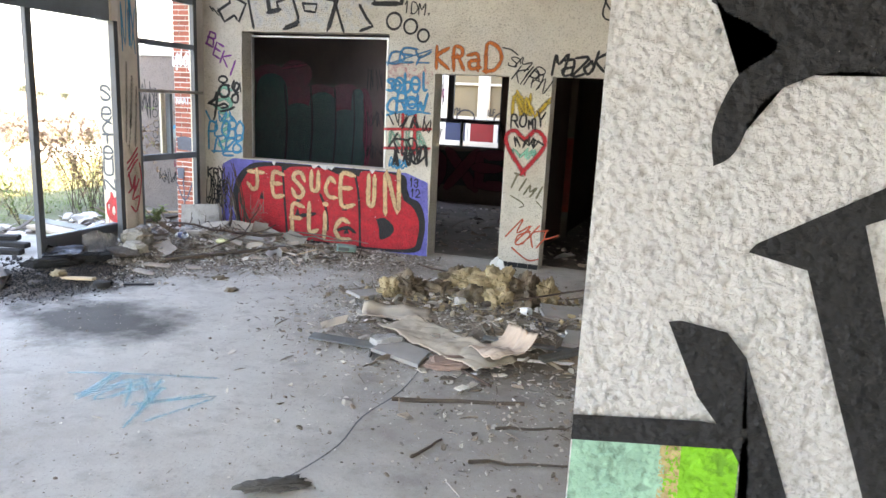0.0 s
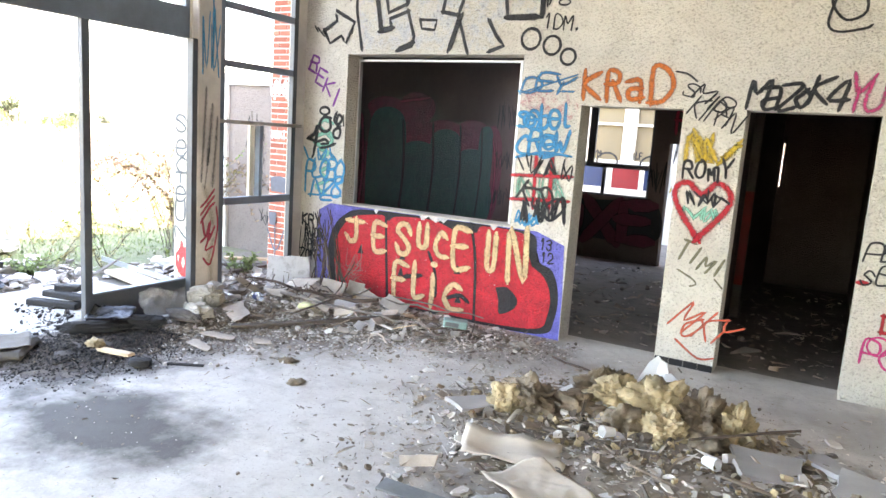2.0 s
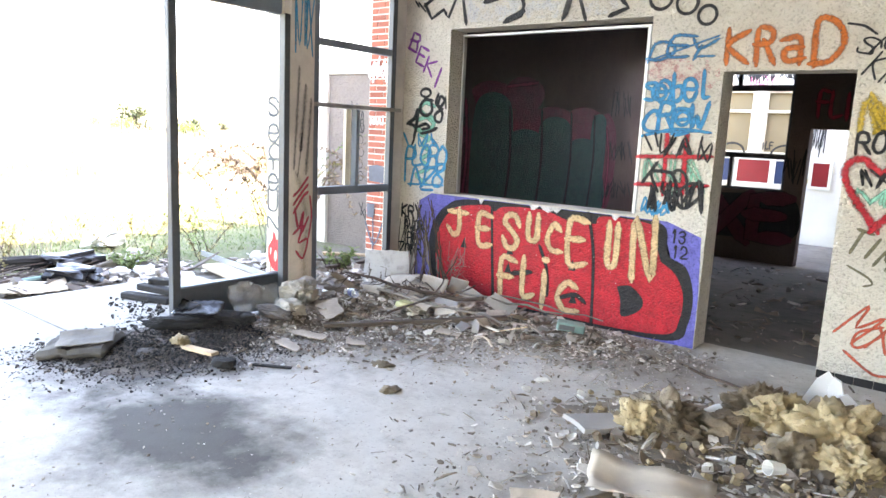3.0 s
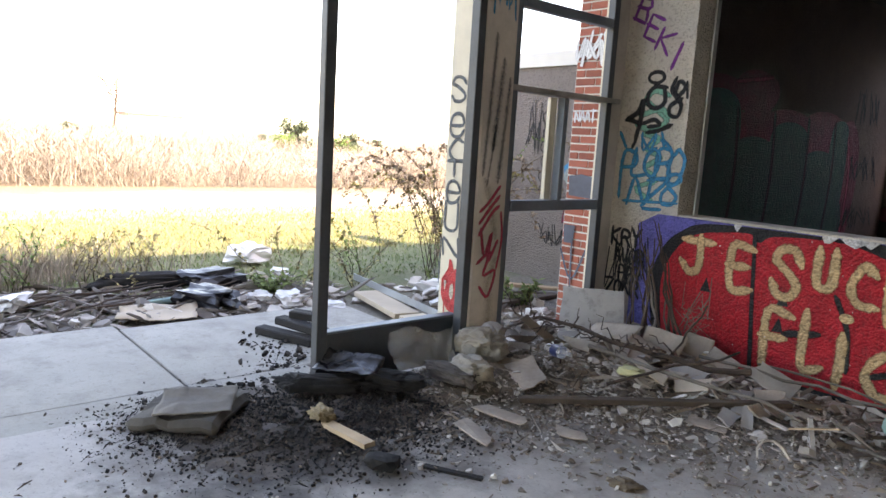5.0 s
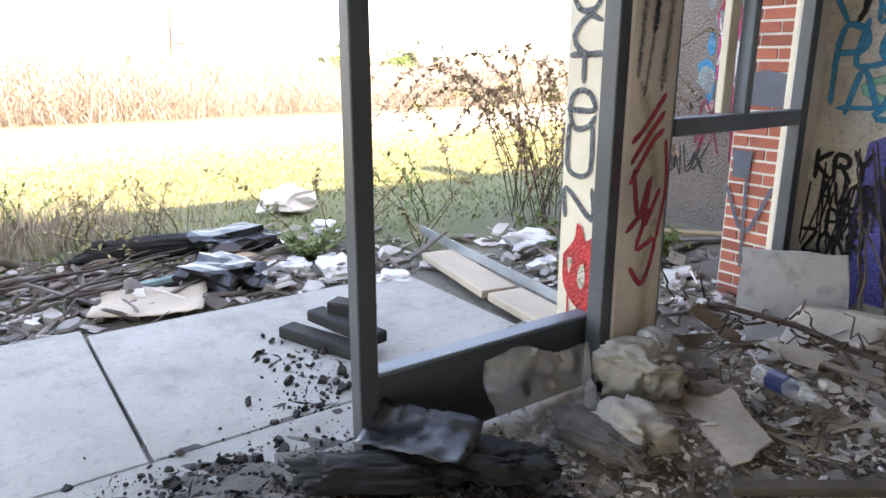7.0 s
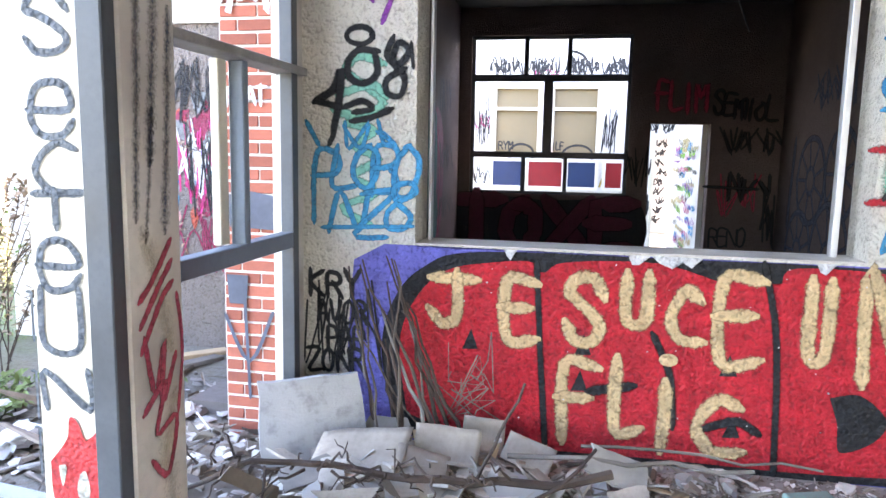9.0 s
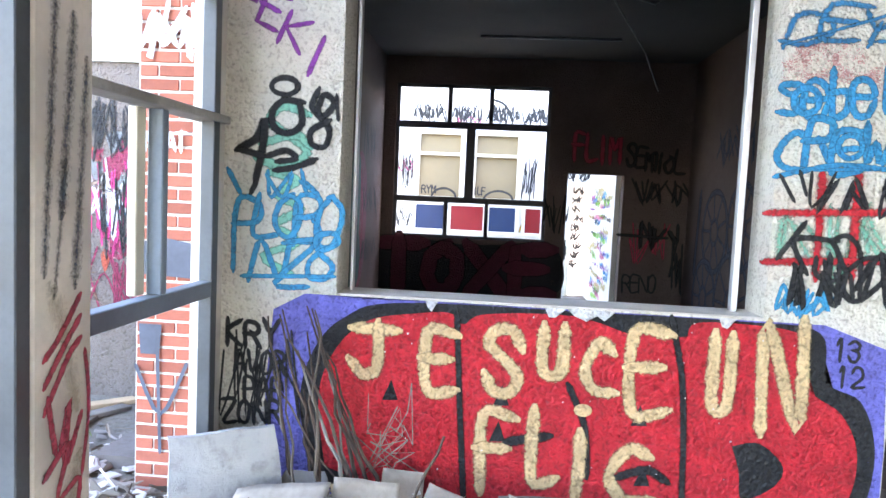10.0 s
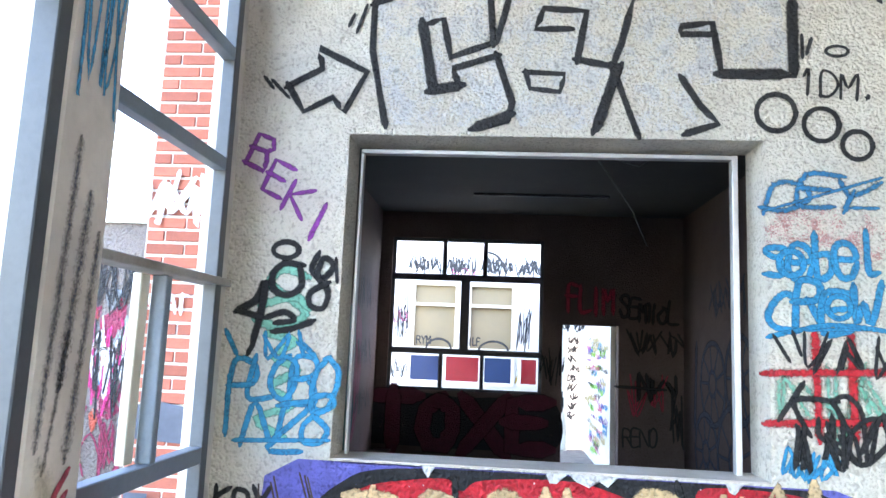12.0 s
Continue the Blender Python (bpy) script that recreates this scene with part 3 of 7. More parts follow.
    def letters(self, rows, width, seed=1, smooth=True, wobble=0.05):
        """Single letters, each in a box of its own: (character, left, bottom, right, top)."""
        h = width / 2
        for i, (ch, u0, v0, u1, v1) in enumerate(rows):
            self.text(ch, u0 + h, v0 + h, u1 - u0 - width, v1 - v0 - width, width, seed=seed + i, smooth=smooth, gap=0.0, wobble=wobble)
        return self

    def scribble(self, u, v, w, h, width, seed, strokes=6, points=5):
        """An illegible tag: quick loops and hooks inside a strip."""
        rng = random.Random(seed)
        for i in range(strokes):
            x = u + w * (i + 0.2) / strokes
            pts = []
            for k in range(points):
                pts.append((x + w / strokes * rng.uniform(-0.5, 1.3), v + h * (rng.uniform(0, 0.35) if k % 2 else rng.uniform(0.6, 1.0))))
            self.stroke(pts, width)
        return self

    def ring(self, u, v, r, width, squash=1.0):
        return self.stroke([(u + r * math.cos(a * math.tau / 10), v + r * squash * math.sin(a * math.tau / 10)) for a in range(11)], width)

    def done(self, colour, parent, label, soft=0.35, density=1.0, relief=True, fill=False):
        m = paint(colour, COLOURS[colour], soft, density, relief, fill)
        bmesh.ops.recalc_face_normals(self.bm, faces=self.bm.faces)
        return part("graffiti", self.bm, m, parent, label)


COLOURS = {"rose_red": (0.52, 0.045, 0.09), "pink_dull": (0.36, 0.03, 0.09), "aqua_wash": (0.24, 0.60, 0.70), "iron": (0.12, 0.14, 0.155), "slate": (0.075, 0.09, 0.13), "black": (0.012, 0.013, 0.016), "red": (0.62, 0.014, 0.03), "scarlet": (0.74, 0.05, 0.05), "cream": (0.70, 0.66, 0.54), "gold": (0.74, 0.53, 0.29), "violet": (0.17, 0.17, 0.60), "purple": (0.30, 0.05, 0.38), "blue": (0.015, 0.22, 0.46), "azure": (0.01, 0.30, 0.60),
           "sky": (0.02, 0.33, 0.62), "teal": (0.05, 0.42, 0.36), "mint": (0.25, 0.66, 0.50), "orange": (0.72, 0.17, 0.02), "coral": (0.70, 0.12, 0.06), "yellow": (0.70, 0.48, 0.05),
           "pink": (0.72, 0.04, 0.22), "rose": (0.74, 0.38, 0.36), "olive": (0.22, 0.20, 0.12), "grey": (0.30, 0.32, 0.33), "sage": (0.34, 0.42, 0.40), "white": (0.78, 0.78, 0.78),
           "lilac": (0.42, 0.30, 0.66), "green": (0.22, 0.66, 0.03), "aqua": (0.36, 0.66, 0.50), "maroon": (0.13, 0.016, 0.04), "navy": (0.008, 0.016, 0.05), "dark_teal": (0.014, 0.105, 0.088), "wine": (0.20, 0.02, 0.05), "tan": (0.60, 0.48, 0.22)}


def on_back(u, v, k):
    return (u, Y - k, v)


def on_stub(u, v, k):
    return (u, 1.284 - k, v)


def on_far(u, v, k):
    return (u, BACK_Y - k, v)


def on_room_left(u, v, k):
    return (-6.52 + k, u, v)


def on_room_right(u, v, k):
    return (-1.92 - k, u, v)


def on_post(u, v, k):
    return (-5.81 + k, u, v)


def on_board(u, v, k):
    return (u, 5.985 - k, v)


def on_facade(u, v, k):
    return (u, 18.4 - k, v)


def on_return(u, v, k):
    return (-2.95 - k, u, v)


def on_pier(u, v, k):
    return (u, 7.414 - k, v)


def on_yard(u, v, k):
    return (u, 9.0 - k, v)


def on_floor(u, v, k):
    return (u, v, k)


B = wall_back
# big red piece under the hatch
s = Spray(on_back, 0)
s.fill([(-5.72, 0.0), (-5.73, 0.5), (-5.70, 0.88), (-5.55, 0.962), (-5.3, 0.955), (-3.2, 0.955), (-2.93, 0.86), (-2.905, 0.4), (-2.905, 0.0)], False)
s.done("violet", B, "violet-blue ground of the big piece", fill=True)
s = Spray(on_back, 1)
s.fill([(-5.50, 0.10), (-5.56, 0.45), (-5.50, 0.70), (-5.36, 0.86), (-5.1, 0.945), (-4.2, 0.952), (-3.55, 0.95), (-3.22, 0.92), (-3.17, 0.70), (-3.02, 0.62), (-2.945, 0.42), (-2.96, 0.18), (-3.06, 0.03), (-3.6, 0.0), (-4.6, 0.0), (-5.3, 0.0)])
s.done("black", B, "black shadow of the big piece", fill=True)
s = Spray(on_back, 2)
s.fill([(-5.43, 0.14), (-5.47, 0.48), (-5.40, 0.70), (-5.25, 0.85), (-5.02, 0.90), (-4.86, 0.91), (-4.80, 0.86), (-4.70, 0.915), (-4.3, 0.93), (-4.02, 0.86), (-3.92, 0.91), (-3.80, 0.86), (-3.74, 0.935), (-3.36, 0.925), (-3.27, 0.85), (-3.24, 0.66), (-3.10, 0.56), (-3.02, 0.40), (-3.03, 0.2), (-3.12, 0.07), (-3.6, 0.03), (-4.2, 0.03), (-5.0, 0.03)])
s.done("red", B, "bright red body of the big piece", fill=True)
s = Spray(on_back, 3)
s.fill([(-3.56, 0.38), (-3.44, 0.40), (-3.33, 0.30), (-3.37, 0.20), (-3.50, 0.14), (-3.52, 0.26)])
for x, z in ((-5.13, 0.52), (-4.61, 0.53), (-3.98, 0.48), (-4.62, 0.36), (-3.95, 0.2)):
    s.fill([(x - 0.035, z - 0.04), (x + 0.04, z - 0.035), (x + 0.005, z + 0.06)], False)
s.done("black", B, "black counters of the letters", fill=True)
s = Spray(on_back, 4)
s.stroke([(-4.83, 0.9), (-4.80, 0.5), (-4.76, 0.02)], 0.035).stroke([(-3.86, 0.94), (-3.79, 0.6), (-3.76, 0.02)], 0.035).stroke([(-4.30, 0.60), (-4.22, 0.42), (-4.2, 0.2)], 0.04).stroke([(-4.55, 0.33), (-4.4, 0.36)], 0.06).stroke([(-4.05, 0.2), (-3.93, 0.24), (-3.85, 0.2)], 0.05)
s.done("black", B, "black dividing lines")
s = Spray(on_back, 5)
W = 0.068
s.letters((("J", -5.345, 0.575, -5.095, 0.855), ("E", -4.995, 0.52, -4.80, 0.872), ("S", -4.715, 0.52, -4.485, 0.868), ("U", -4.462, 0.61, -4.290, 0.878), ("C", -4.265, 0.56, -4.085, 0.865), ("E", -4.055, 0.49, -3.828, 0.90), ("U", -3.70, 0.51, -3.548, 0.90)), W, 3)
s.letters((("N", -3.48, 0.425, -3.255, 0.97), ("F", -4.722, 0.075, -4.512, 0.48), ("L", -4.486, 0.115, -4.318, 0.495)), W, 20, wobble=0.03)
s.stroke([(-4.245, 0.10), (-4.235, 0.25), (-4.238, 0.37)], W).fill([(-4.232 + 0.042 * math.cos(k * math.tau / 8), 0.498 + 0.030 * math.sin(k * math.tau / 8)) for k in range(8)]).letters((("C", -4.128, 0.07, -3.888, 0.395),), W, 31)
s.done("gold", B, "hand-sprayed gold words JE SUCE UN FLIC", soft=0.4)
s = Spray(on_back, 5)
s.text("13", -3.15, 0.80, 0.12, 0.09, 0.017, seed=2).text("12", -3.13, 0.69, 0.12, 0.09, 0.017, seed=3)
s.text("KRY", -5.92, 0.70, 0.27, 0.11, 0.026, seed=5).scribble(-5.92, 0.30, 0.34, 0.5, 0.012, 201, 4, 6).text("AVOR", -5.88, 0.57, 0.26, 0.10, 0.02, seed=6).text("PAP", -5.83, 0.45, 0.20, 0.10, 0.02, seed=7).text("ZONR", -5.93, 0.33, 0.30, 0.10, 0.022, seed=8)
s.done("black", B, "small black tags and the number 13 12")
# outlined letters above the hatch
CEF_BOX = (-5.335, -3.325, 2.515, 3.32)


def cef(points):
    a, b, c, d = CEF_BOX
    return [(a + (b - a) * float(p.split(",")[0]) / 99, c + (d - c) * float(p.split(",")[1]) / 99) for p in points.split()]


s = Spray(on_back, 0)
for g in ("1,80 29,89 31,47 35,18 26,3 5,4", "31,57 35,98 63,84 58,41 54,2 37,4 34,20", "63,84 96,88 99,36 78,30 82,5 64,1 59,38"):
    s.fill(cef(g), False)
s.done("white", B, "faint white fill of the outlined letters", fill=True, density=0.42)
s = Spray(on_back, 1)
for g in ("1,80 1,50 5,4", "1,80 8,86 29,89", "29,89 30,55", "30,55 20,46 18,70 13,66 16,25 22,28 21,39 31,47", "31,47 35,18 34,7 26,2", "31,57 35,98 63,84 60,54 58,41 50,45", "50,45 52,75 42,77 40,64 48,64",
          "38,37 47,36 46,25 39,27 38,37", "60,41 54,2", "63,84 95,89", "96,86 99,84 99,36 83,36 81,68 74,66 74,61 81,61", "74,34 78,18 82,7 75,1", "58,41 64,0", "-19,27 -11,38 -12,51 0,36 -5,11 -8,20 -15,11 -19,27", "-23,30 -21,25 -19,20", "-25,32 -23,26", "-3,62 -1,78", "-5,66 -4,72", "101,60 101,48", "103,58 102,50"):
    s.stroke(cef(g), 0.028 if g.startswith("38,") else 0.020 if g.startswith(("-2", "-3", "-5", "10")) else 0.038, smooth=False)
for g in ("16,25 22,28", "99,80 99,40", "96,37 83,37", "34,10 27,3", "59,38 55,6", "13,66 16,28"):
    s.stroke(cef(g), 0.058, smooth=False)
s.text("1DM.", -3.30, 2.72, 0.36, 0.11, 0.016, angle=-4, seed=2)
for x, z, r in ((-3.41, 2.63, 0.088), (-3.21, 2.575, 0.078), (-3.055, 2.48, 0.066)):
    s.ring(x, z, r, 0.028)
s.ring(-3.13, 2.93, 0.05, 0.016, 0.5)
s.stroke([(-3.0, 3.30), (-2.93, 3.18)], 0.025).stroke([(-2.95, 3.33), (-2.87, 3.2)], 0.025).stroke([(-2.9, 3.36), (-2.8, 3.25)], 0.025)
s.done("black", B, "big black outline letters CEF with an arrow", soft=0.3)
s = Spray(on_back, 2)
s.stroke([(-5.47, 3.53), (-5.42, 3.42)], 0.02).stroke([(-5.27, 3.55), (-5.23, 3.50)], 0.02)
s.done("teal", B, "thin green strokes")
# tags left of the hatch
s = Spray(on_back, 0)
for i, ch in enumerate("BEKI"):
    s.text(ch, -5.915 + i * 0.100, 2.335 - i * 0.112, 0.14, 0.15, 0.028, angle=-24, seed=i + 20, smooth=False, wobble=0.09)
s.done("purple", B, "purple diagonal tag BEKI")
s = Spray(on_back, 0)
s.stroke([(-5.58, 1.80), (-5.68, 1.83), (-5.74, 1.76), (-5.64, 1.69), (-5.56, 1.62), (-5.66, 1.55), (-5.78, 1.58)], 0.055).stroke([(-5.76, 1.66), (-5.62, 1.70), (-5.56, 1.66)], 0.05).stroke([(-5.72, 1.52), (-5.60, 1.49), (-5.70, 1.42), (-5.58, 1.36), (-5.70, 1.28), (-5.60, 1.20), (-5.76, 1.13), (-5.64, 1.06)], 0.05)
s.done("mint", B, "mint green scribble", soft=0.45)
s = Spray(on_back, 1)
s.ring(-5.675, 1.92, 0.062, 0.030, 0.62)
s.stroke([(-5.60, 1.85), (-5.68, 1.855), (-5.73, 1.80), (-5.72, 1.73), (-5.65, 1.705), (-5.59, 1.75), (-5.60, 1.83)], 0.040).stroke([(-5.52, 1.90), (-5.545, 1.83), (-5.49, 1.79), (-5.44, 1.85), (-5.49, 1.885), (-5.515, 1.80), (-5.46, 1.73), (-5.48, 1.65), (-5.54, 1.66), (-5.545, 1.72), (-5.47, 1.765)], 0.036).stroke([(-5.43, 1.88), (-5.42, 1.78)], 0.02)
s.stroke([(-5.88, 1.63), (-5.80, 1.68), (-5.765, 1.77), (-5.775, 1.62), (-5.80, 1.50)], 0.046).stroke([(-5.87, 1.62), (-5.78, 1.60)], 0.04).stroke([(-5.74, 1.60), (-5.66, 1.625), (-5.61, 1.59), (-5.69, 1.575)], 0.036).stroke([(-5.70, 1.535), (-5.62, 1.55), (-5.53, 1.585)], 0.036).stroke([(-5.80, 1.47), (-5.82, 1.43)], 0.03)
s.done("black", B, "thick black looping tag")
s = Spray(on_back, 2)
s.text("PLOBO", -5.90, 1.21, 0.48, 0.20, 0.032, seed=41, gap=-0.3, wobble=0.14, lean=0.1).text("NZ8", -5.82, 1.02, 0.38, 0.20, 0.032, seed=42, gap=-0.1, wobble=0.14, lean=0.25).stroke([(-5.93, 1.52), (-5.88, 1.43)], 0.03).stroke([(-5.9, 1.06), (-5.9, 1.32)], 0.026).stroke([(-5.85, 1.03), (-5.42, 1.05)], 0.024)
s.scribble(-5.72, 1.38, 0.2, 0.16, 0.022, 43, 2)
s.done("sky", B, "bright blue tag in two lines")
# flaked paint along the sill
s = Spray(on_back, 6)
rng = random.Random(77)
for x, w in ((-4.382, 0.05), (-4.241, 0.09), (-4.160, 0.05), (-3.62, 0.04), (-4.95, 0.03)):
    s.fill([(x - w, 0.962), (x - w * 0.6, 0.935 - rng.random() * 0.02), (x, 0.925 - rng.random() * 0.02), (x + w * 0.5, 0.945), (x + w, 0.962)], False)
for _ in range(34):
    x, z, r_ = rng.uniform(-5.2, -3.3), rng.uniform(0.15, 0.93), rng.uniform(0.002, 0.006)
    s.fill([(x - r_, z), (x - r_ * 0.2, z - r_ * rng.uniform(0.5, 1.2)), (x + r_ * rng.uniform(0.6, 1.4), z), (x, z + r_)], False)
s.done("white", B, "small white chips where paint has flaked off", fill=True)
# tags between hatch and door
s = Spray(on_back, 0)
s.fill([(-3.44, 1.90), (-3.45, 2.15), (-2.99, 2.16), (-2.97, 1.96)])
s.done("rose", B, "faded pink patch", fill=True, density=0.35)
s = Spray(on_back, 1)
s.text("DEY", -3.47, 2.185, 0.42, 0.13, 0.036, seed=4, wobble=0.14, gap=-0.15, lean=0.4).stroke([(-3.46, 2.17), (-2.96, 2.33)], 0.02).stroke([(-3.08, 2.19), (-3.05, 2.19)], 0.03).stroke([(-3.02, 2.19), (-2.99, 2.19)], 0.03)
s.done("blue", B, "blue tag DEY", soft=0.6)
s = Spray(on_back, 1)
s.text("seb", -3.475, 1.865, 0.32, 0.17, 0.036, angle=3, seed=6, gap=-0.05, wobble=0.1).text("el", -3.17, 1.88, 0.20, 0.17, 0.036, angle=3, seed=9, gap=-0.05, wobble=0.1).text("CREW", -3.465, 1.635, 0.47, 0.18, 0.038, angle=3, seed=7, gap=-0.02, wobble=0.12, lean=0.12).stroke([(-3.30, 1.635), (-3.02, 1.65)], 0.02)
s.ring(-3.36, 1.93, 0.055, 0.034).ring(-3.16, 1.74, 0.05, 0.03).stroke([(-3.46, 1.60), (-3.2, 1.66), (-2.95, 1.64)], 0.026)
s.done("azure", B, "blue words SEBEL CREW")
s = Spray(on_back, 1)
for g in (((-3.265, 1.61), (-3.26, 1.18)), ((-3.115, 1.62), (-3.11, 1.18)), ((-3.47, 1.44), (-2.94, 1.465)), ((-3.465, 1.225), (-2.95, 1.25))):
    s.stroke(g, 0.052, False)
s.done("red", B, "thick red hash sign", soft=0.6)
s = Spray(on_back, 0)
s.scribble(-3.42, 1.10, 0.42, 0.40, 0.05, 51, 3)
s.done("mint", B, "mint green haze", soft=0.9, density=0.7)
s = Spray(on_back, 2)
s.text("KSO", -3.42, 1.24, 0.42, 0.19, 0.028, angle=-22, seed=9, gap=-0.1, wobble=0.16, lean=0.2).scribble(-3.42, 1.02, 0.46, 0.26, 0.026, 52, 7).scribble(-3.30, 1.42, 0.34, 0.20, 0.018, 55, 4).stroke([(-3.44, 1.60), (-3.38, 1.50)], 0.02).stroke([(-3.36, 1.62), (-3.33, 1.53)], 0.02)
s.done("black", B, "black scrawl over the red sign")
s = Spray(on_back, 2)
s.scribble(-3.45, 0.98, 0.25, 0.14, 0.02, 53, 4)
s.done("sky", B, "small light blue scrawl")
# over and beside the doorways
s = Spray(on_back, 0)
s.letters((("K", -2.92, 2.12, -2.725, 2.36), ("R", -2.715, 2.11, -2.55, 2.365), ("a", -2.54, 2.125, -2.365, 2.38), ("D", -2.345, 2.11, -2.135, 2.42)), 0.056, 5, wobble=0.08)
s.done("orange", B, "orange tag KRAD", soft=0.55)
s = Spray(on_back, 1)
s.text("SMIR", -2.09, 2.21, 0.38, 0.12, 0.016, angle=-24, seed=7, gap=-0.2, wobble=0.18, lean=0.3).text("KIRAN", -2.02, 2.06, 0.36, 0.14, 0.016, angle=-20, seed=8, gap=-0.2, wobble=0.18, lean=0.3).stroke([(-2.14, 2.37), (-2.05, 2.35), (-1.98, 2.30)], 0.018)
s.text("ROmY", -2.0, 1.555, 0.38, 0.125, 0.024, seed=3, wobble=0.14).scribble(-1.98, 1.32, 0.34, 0.14, 0.018, 61, 4)
s.text("MaZoK4", -1.60, 2.125, 0.64, 0.18, 0.034, angle=2, seed=12, gap=-0.12, lean=0.25, wobble=0.16)
s.stroke([(-1.10, 3.0), (-1.12, 2.86), (-1.02, 2.74), (-0.90, 2.80), (-0.95, 2.98), (-1.08, 3.0), (-1.2, 2.9)], 0.022).stroke([(-1.10, 2.88), (-1.13, 2.72), (-1.06, 2.66), (-0.90, 2.68), (-0.86, 2.70)], 0.022)
s.done("black", B, "black tags ROMY and MAZOK4 with a squiggle")
s = Spray(on_back, 0)
s.scribble(-2.03, 1.66, 0.38, 0.24, 0.07, 62, 4, 4)
s.done("yellow", B, "yellow sprayed patch", soft=0.8, density=0.9)
s = Spray(on_back, 0)
s.scribble(-1.95, 1.20, 0.24, 0.12, 0.03, 63, 4)
s.done("mint", B, "mint scribble inside the heart", soft=0.7)
s = Spray(on_back, 1)
s.stroke([(-1.835, 1.07), (-2.02, 1.33), (-2.04, 1.46), (-1.95, 1.51), (-1.84, 1.42), (-1.73, 1.52), (-1.63, 1.45), (-1.64, 1.32), (-1.835, 1.07)], 0.07)
s.done("red", B, "red sprayed heart", soft=0.6)
s = Spray(on_back, 1)
s.text("TIMI", -1.99, 0.90, 0.40, 0.14, 0.024, angle=-16, seed=5, wobble=0.16, lean=0.2).stroke([(-1.95, 0.80), (-1.83, 0.74), (-1.80, 0.70), (-1.84, 0.68)], 0.016).stroke([(-1.66, 0.76), (-1.60, 0.70)], 0.016)
s.done("olive", B, "thin olive tag")
s = Spray(on_back, 1)
s.text("MoKY", -1.97, 0.34, 0.40, 0.25, 0.020, angle=-20, seed=71, gap=-0.25, wobble=0.18, lean=0.35).stroke([(-1.90, 0.22), (-1.72, 0.10), (-1.60, 0.12)], 0.02)
s.done("coral", B, "thin coral red scrawl")
s = Spray(on_back, 1)
s.text("YUlEP", -0.94, 2.15, 0.54, 0.21, 0.045, seed=14, gap=-0.1, wobble=0.16, lean=0.15)
s.done("pink", B, "pink tag YULEP", soft=0.8)
s = Spray(on_back, 2)
s.text("TEmms", -0.70, 1.84, 0.52, 0.24, 0.030, seed=15, gap=-0.15, lean=0.3, wobble=0.16).ring(-0.12, 1.86, 0.13, 0.02, 0.3).stroke([(-0.62, 1.77), (0.15, 1.84)], 0.022)
s.stroke([(-0.34, 1.70), (-0.30, 1.60), (-0.22, 1.62)], 0.06).stroke([(-0.36, 1.36), (-0.22, 1.30), (-0.08, 1.36)], 0.07).stroke([(-0.56, 1.70), (-0.52, 1.50), (-0.34, 1.34), (-0.20, 1.30)], 0.035).stroke([(-0.56, 1.72), (-0.1, 1.75), (0.10, 1.78)], 0.03).stroke([(-0.45, 0.62), (-0.30, 0.95), (-0.22, 1.1)], 0.03).stroke([(-0.50, 0.68), (-0.10, 0.66)], 0.03).stroke([(-0.50, 0.56), (-0.10, 0.54), (-0.1, 0.66)], 0.03).stroke([(-0.50, 0.68), (-0.50, 0.56)], 0.03)
s.stroke([(-0.67, 0.90), (-0.66, 0.90)], 0.05)
s.done("red", B, "red tag and red outline of the vehicle piece")
s = Spray(on_back, 0)
s.fill([(-0.55, 1.70), (-0.50, 1.50), (-0.30, 1.33), (0.25, 1.42), (0.5, 1.6), (0.45, 1.78), (0.1, 1.76)])
s.fill([(-0.17, 1.32), (-0.20, 0.62), (0.10, 0.60), (0.6, 0.66), (0.7, 1.5), (0.25, 1.42)], False)
s.done("white", B, "white body of the vehicle piece", fill=True)
s = Spray(on_back, 1)
s.ring(-0.20, 1.44, 0.085, 0.045, 0.7).ring(0.02, 1.60, 0.09, 0.06, 1.2).ring(0.12, 1.44, 0.10, 0.05).stroke([(-0.32, 1.42), (-0.2, 1.38), (-0.05, 1.38), (0.05, 1.42)], 0.06).stroke([(-0.05, 1.76), (-0.08, 1.6), (-0.05, 1.42)], 0.09).stroke([(0.14, 1.76), (0.16, 1.6), (0.22, 1.48)], 0.09).stroke([(0.05, 1.78), (0.20, 1.72)], 0.06)
s.done("lilac", B, "lilac rounded shapes on the vehicle piece", soft=0.9, density=0.85)
s = Spray(on_back, 2)
s.fill([(-0.11, 1.30), (-0.02, 1.33), (-0.03, 1.16), (-0.12, 1.14)], False)
s.done("yellow", B, "small yellow block", fill=True)
s = Spray(on_back, 3)
s.stroke([(-0.16, 1.34), (-0.10, 0.98), (-0.12, 0.60)], 0.05, False).stroke([(-0.16, 1.34), (0.25, 1.43), (0.55, 1.82)], 0.05, False).stroke([(0.25, 1.43), (0.36, 1.34)], 0.05).stroke([(-0.12, 0.57), (0.02, 0.56)], 0.06).stroke([(0.10, 1.12), (0.10, 0.72)], 0.03)
s.fill([(0.16 + 0.21 * math.cos(a * math.tau / 16), 0.52 + 0.21 * math.sin(a * math.tau / 16)) for a in range(16)])
s.text("PBB", -0.68, 1.07, 0.32, 0.13, 0.018, seed=3, wobble=0.16, lean=0.2, gap=-0.1).text("SEK", -0.68, 0.90, 0.30, 0.11, 0.016, seed=4, wobble=0.16, lean=0.2).text("KIM", -0.08, 0.66, 0.22, 0.08, 0.012, seed=5)
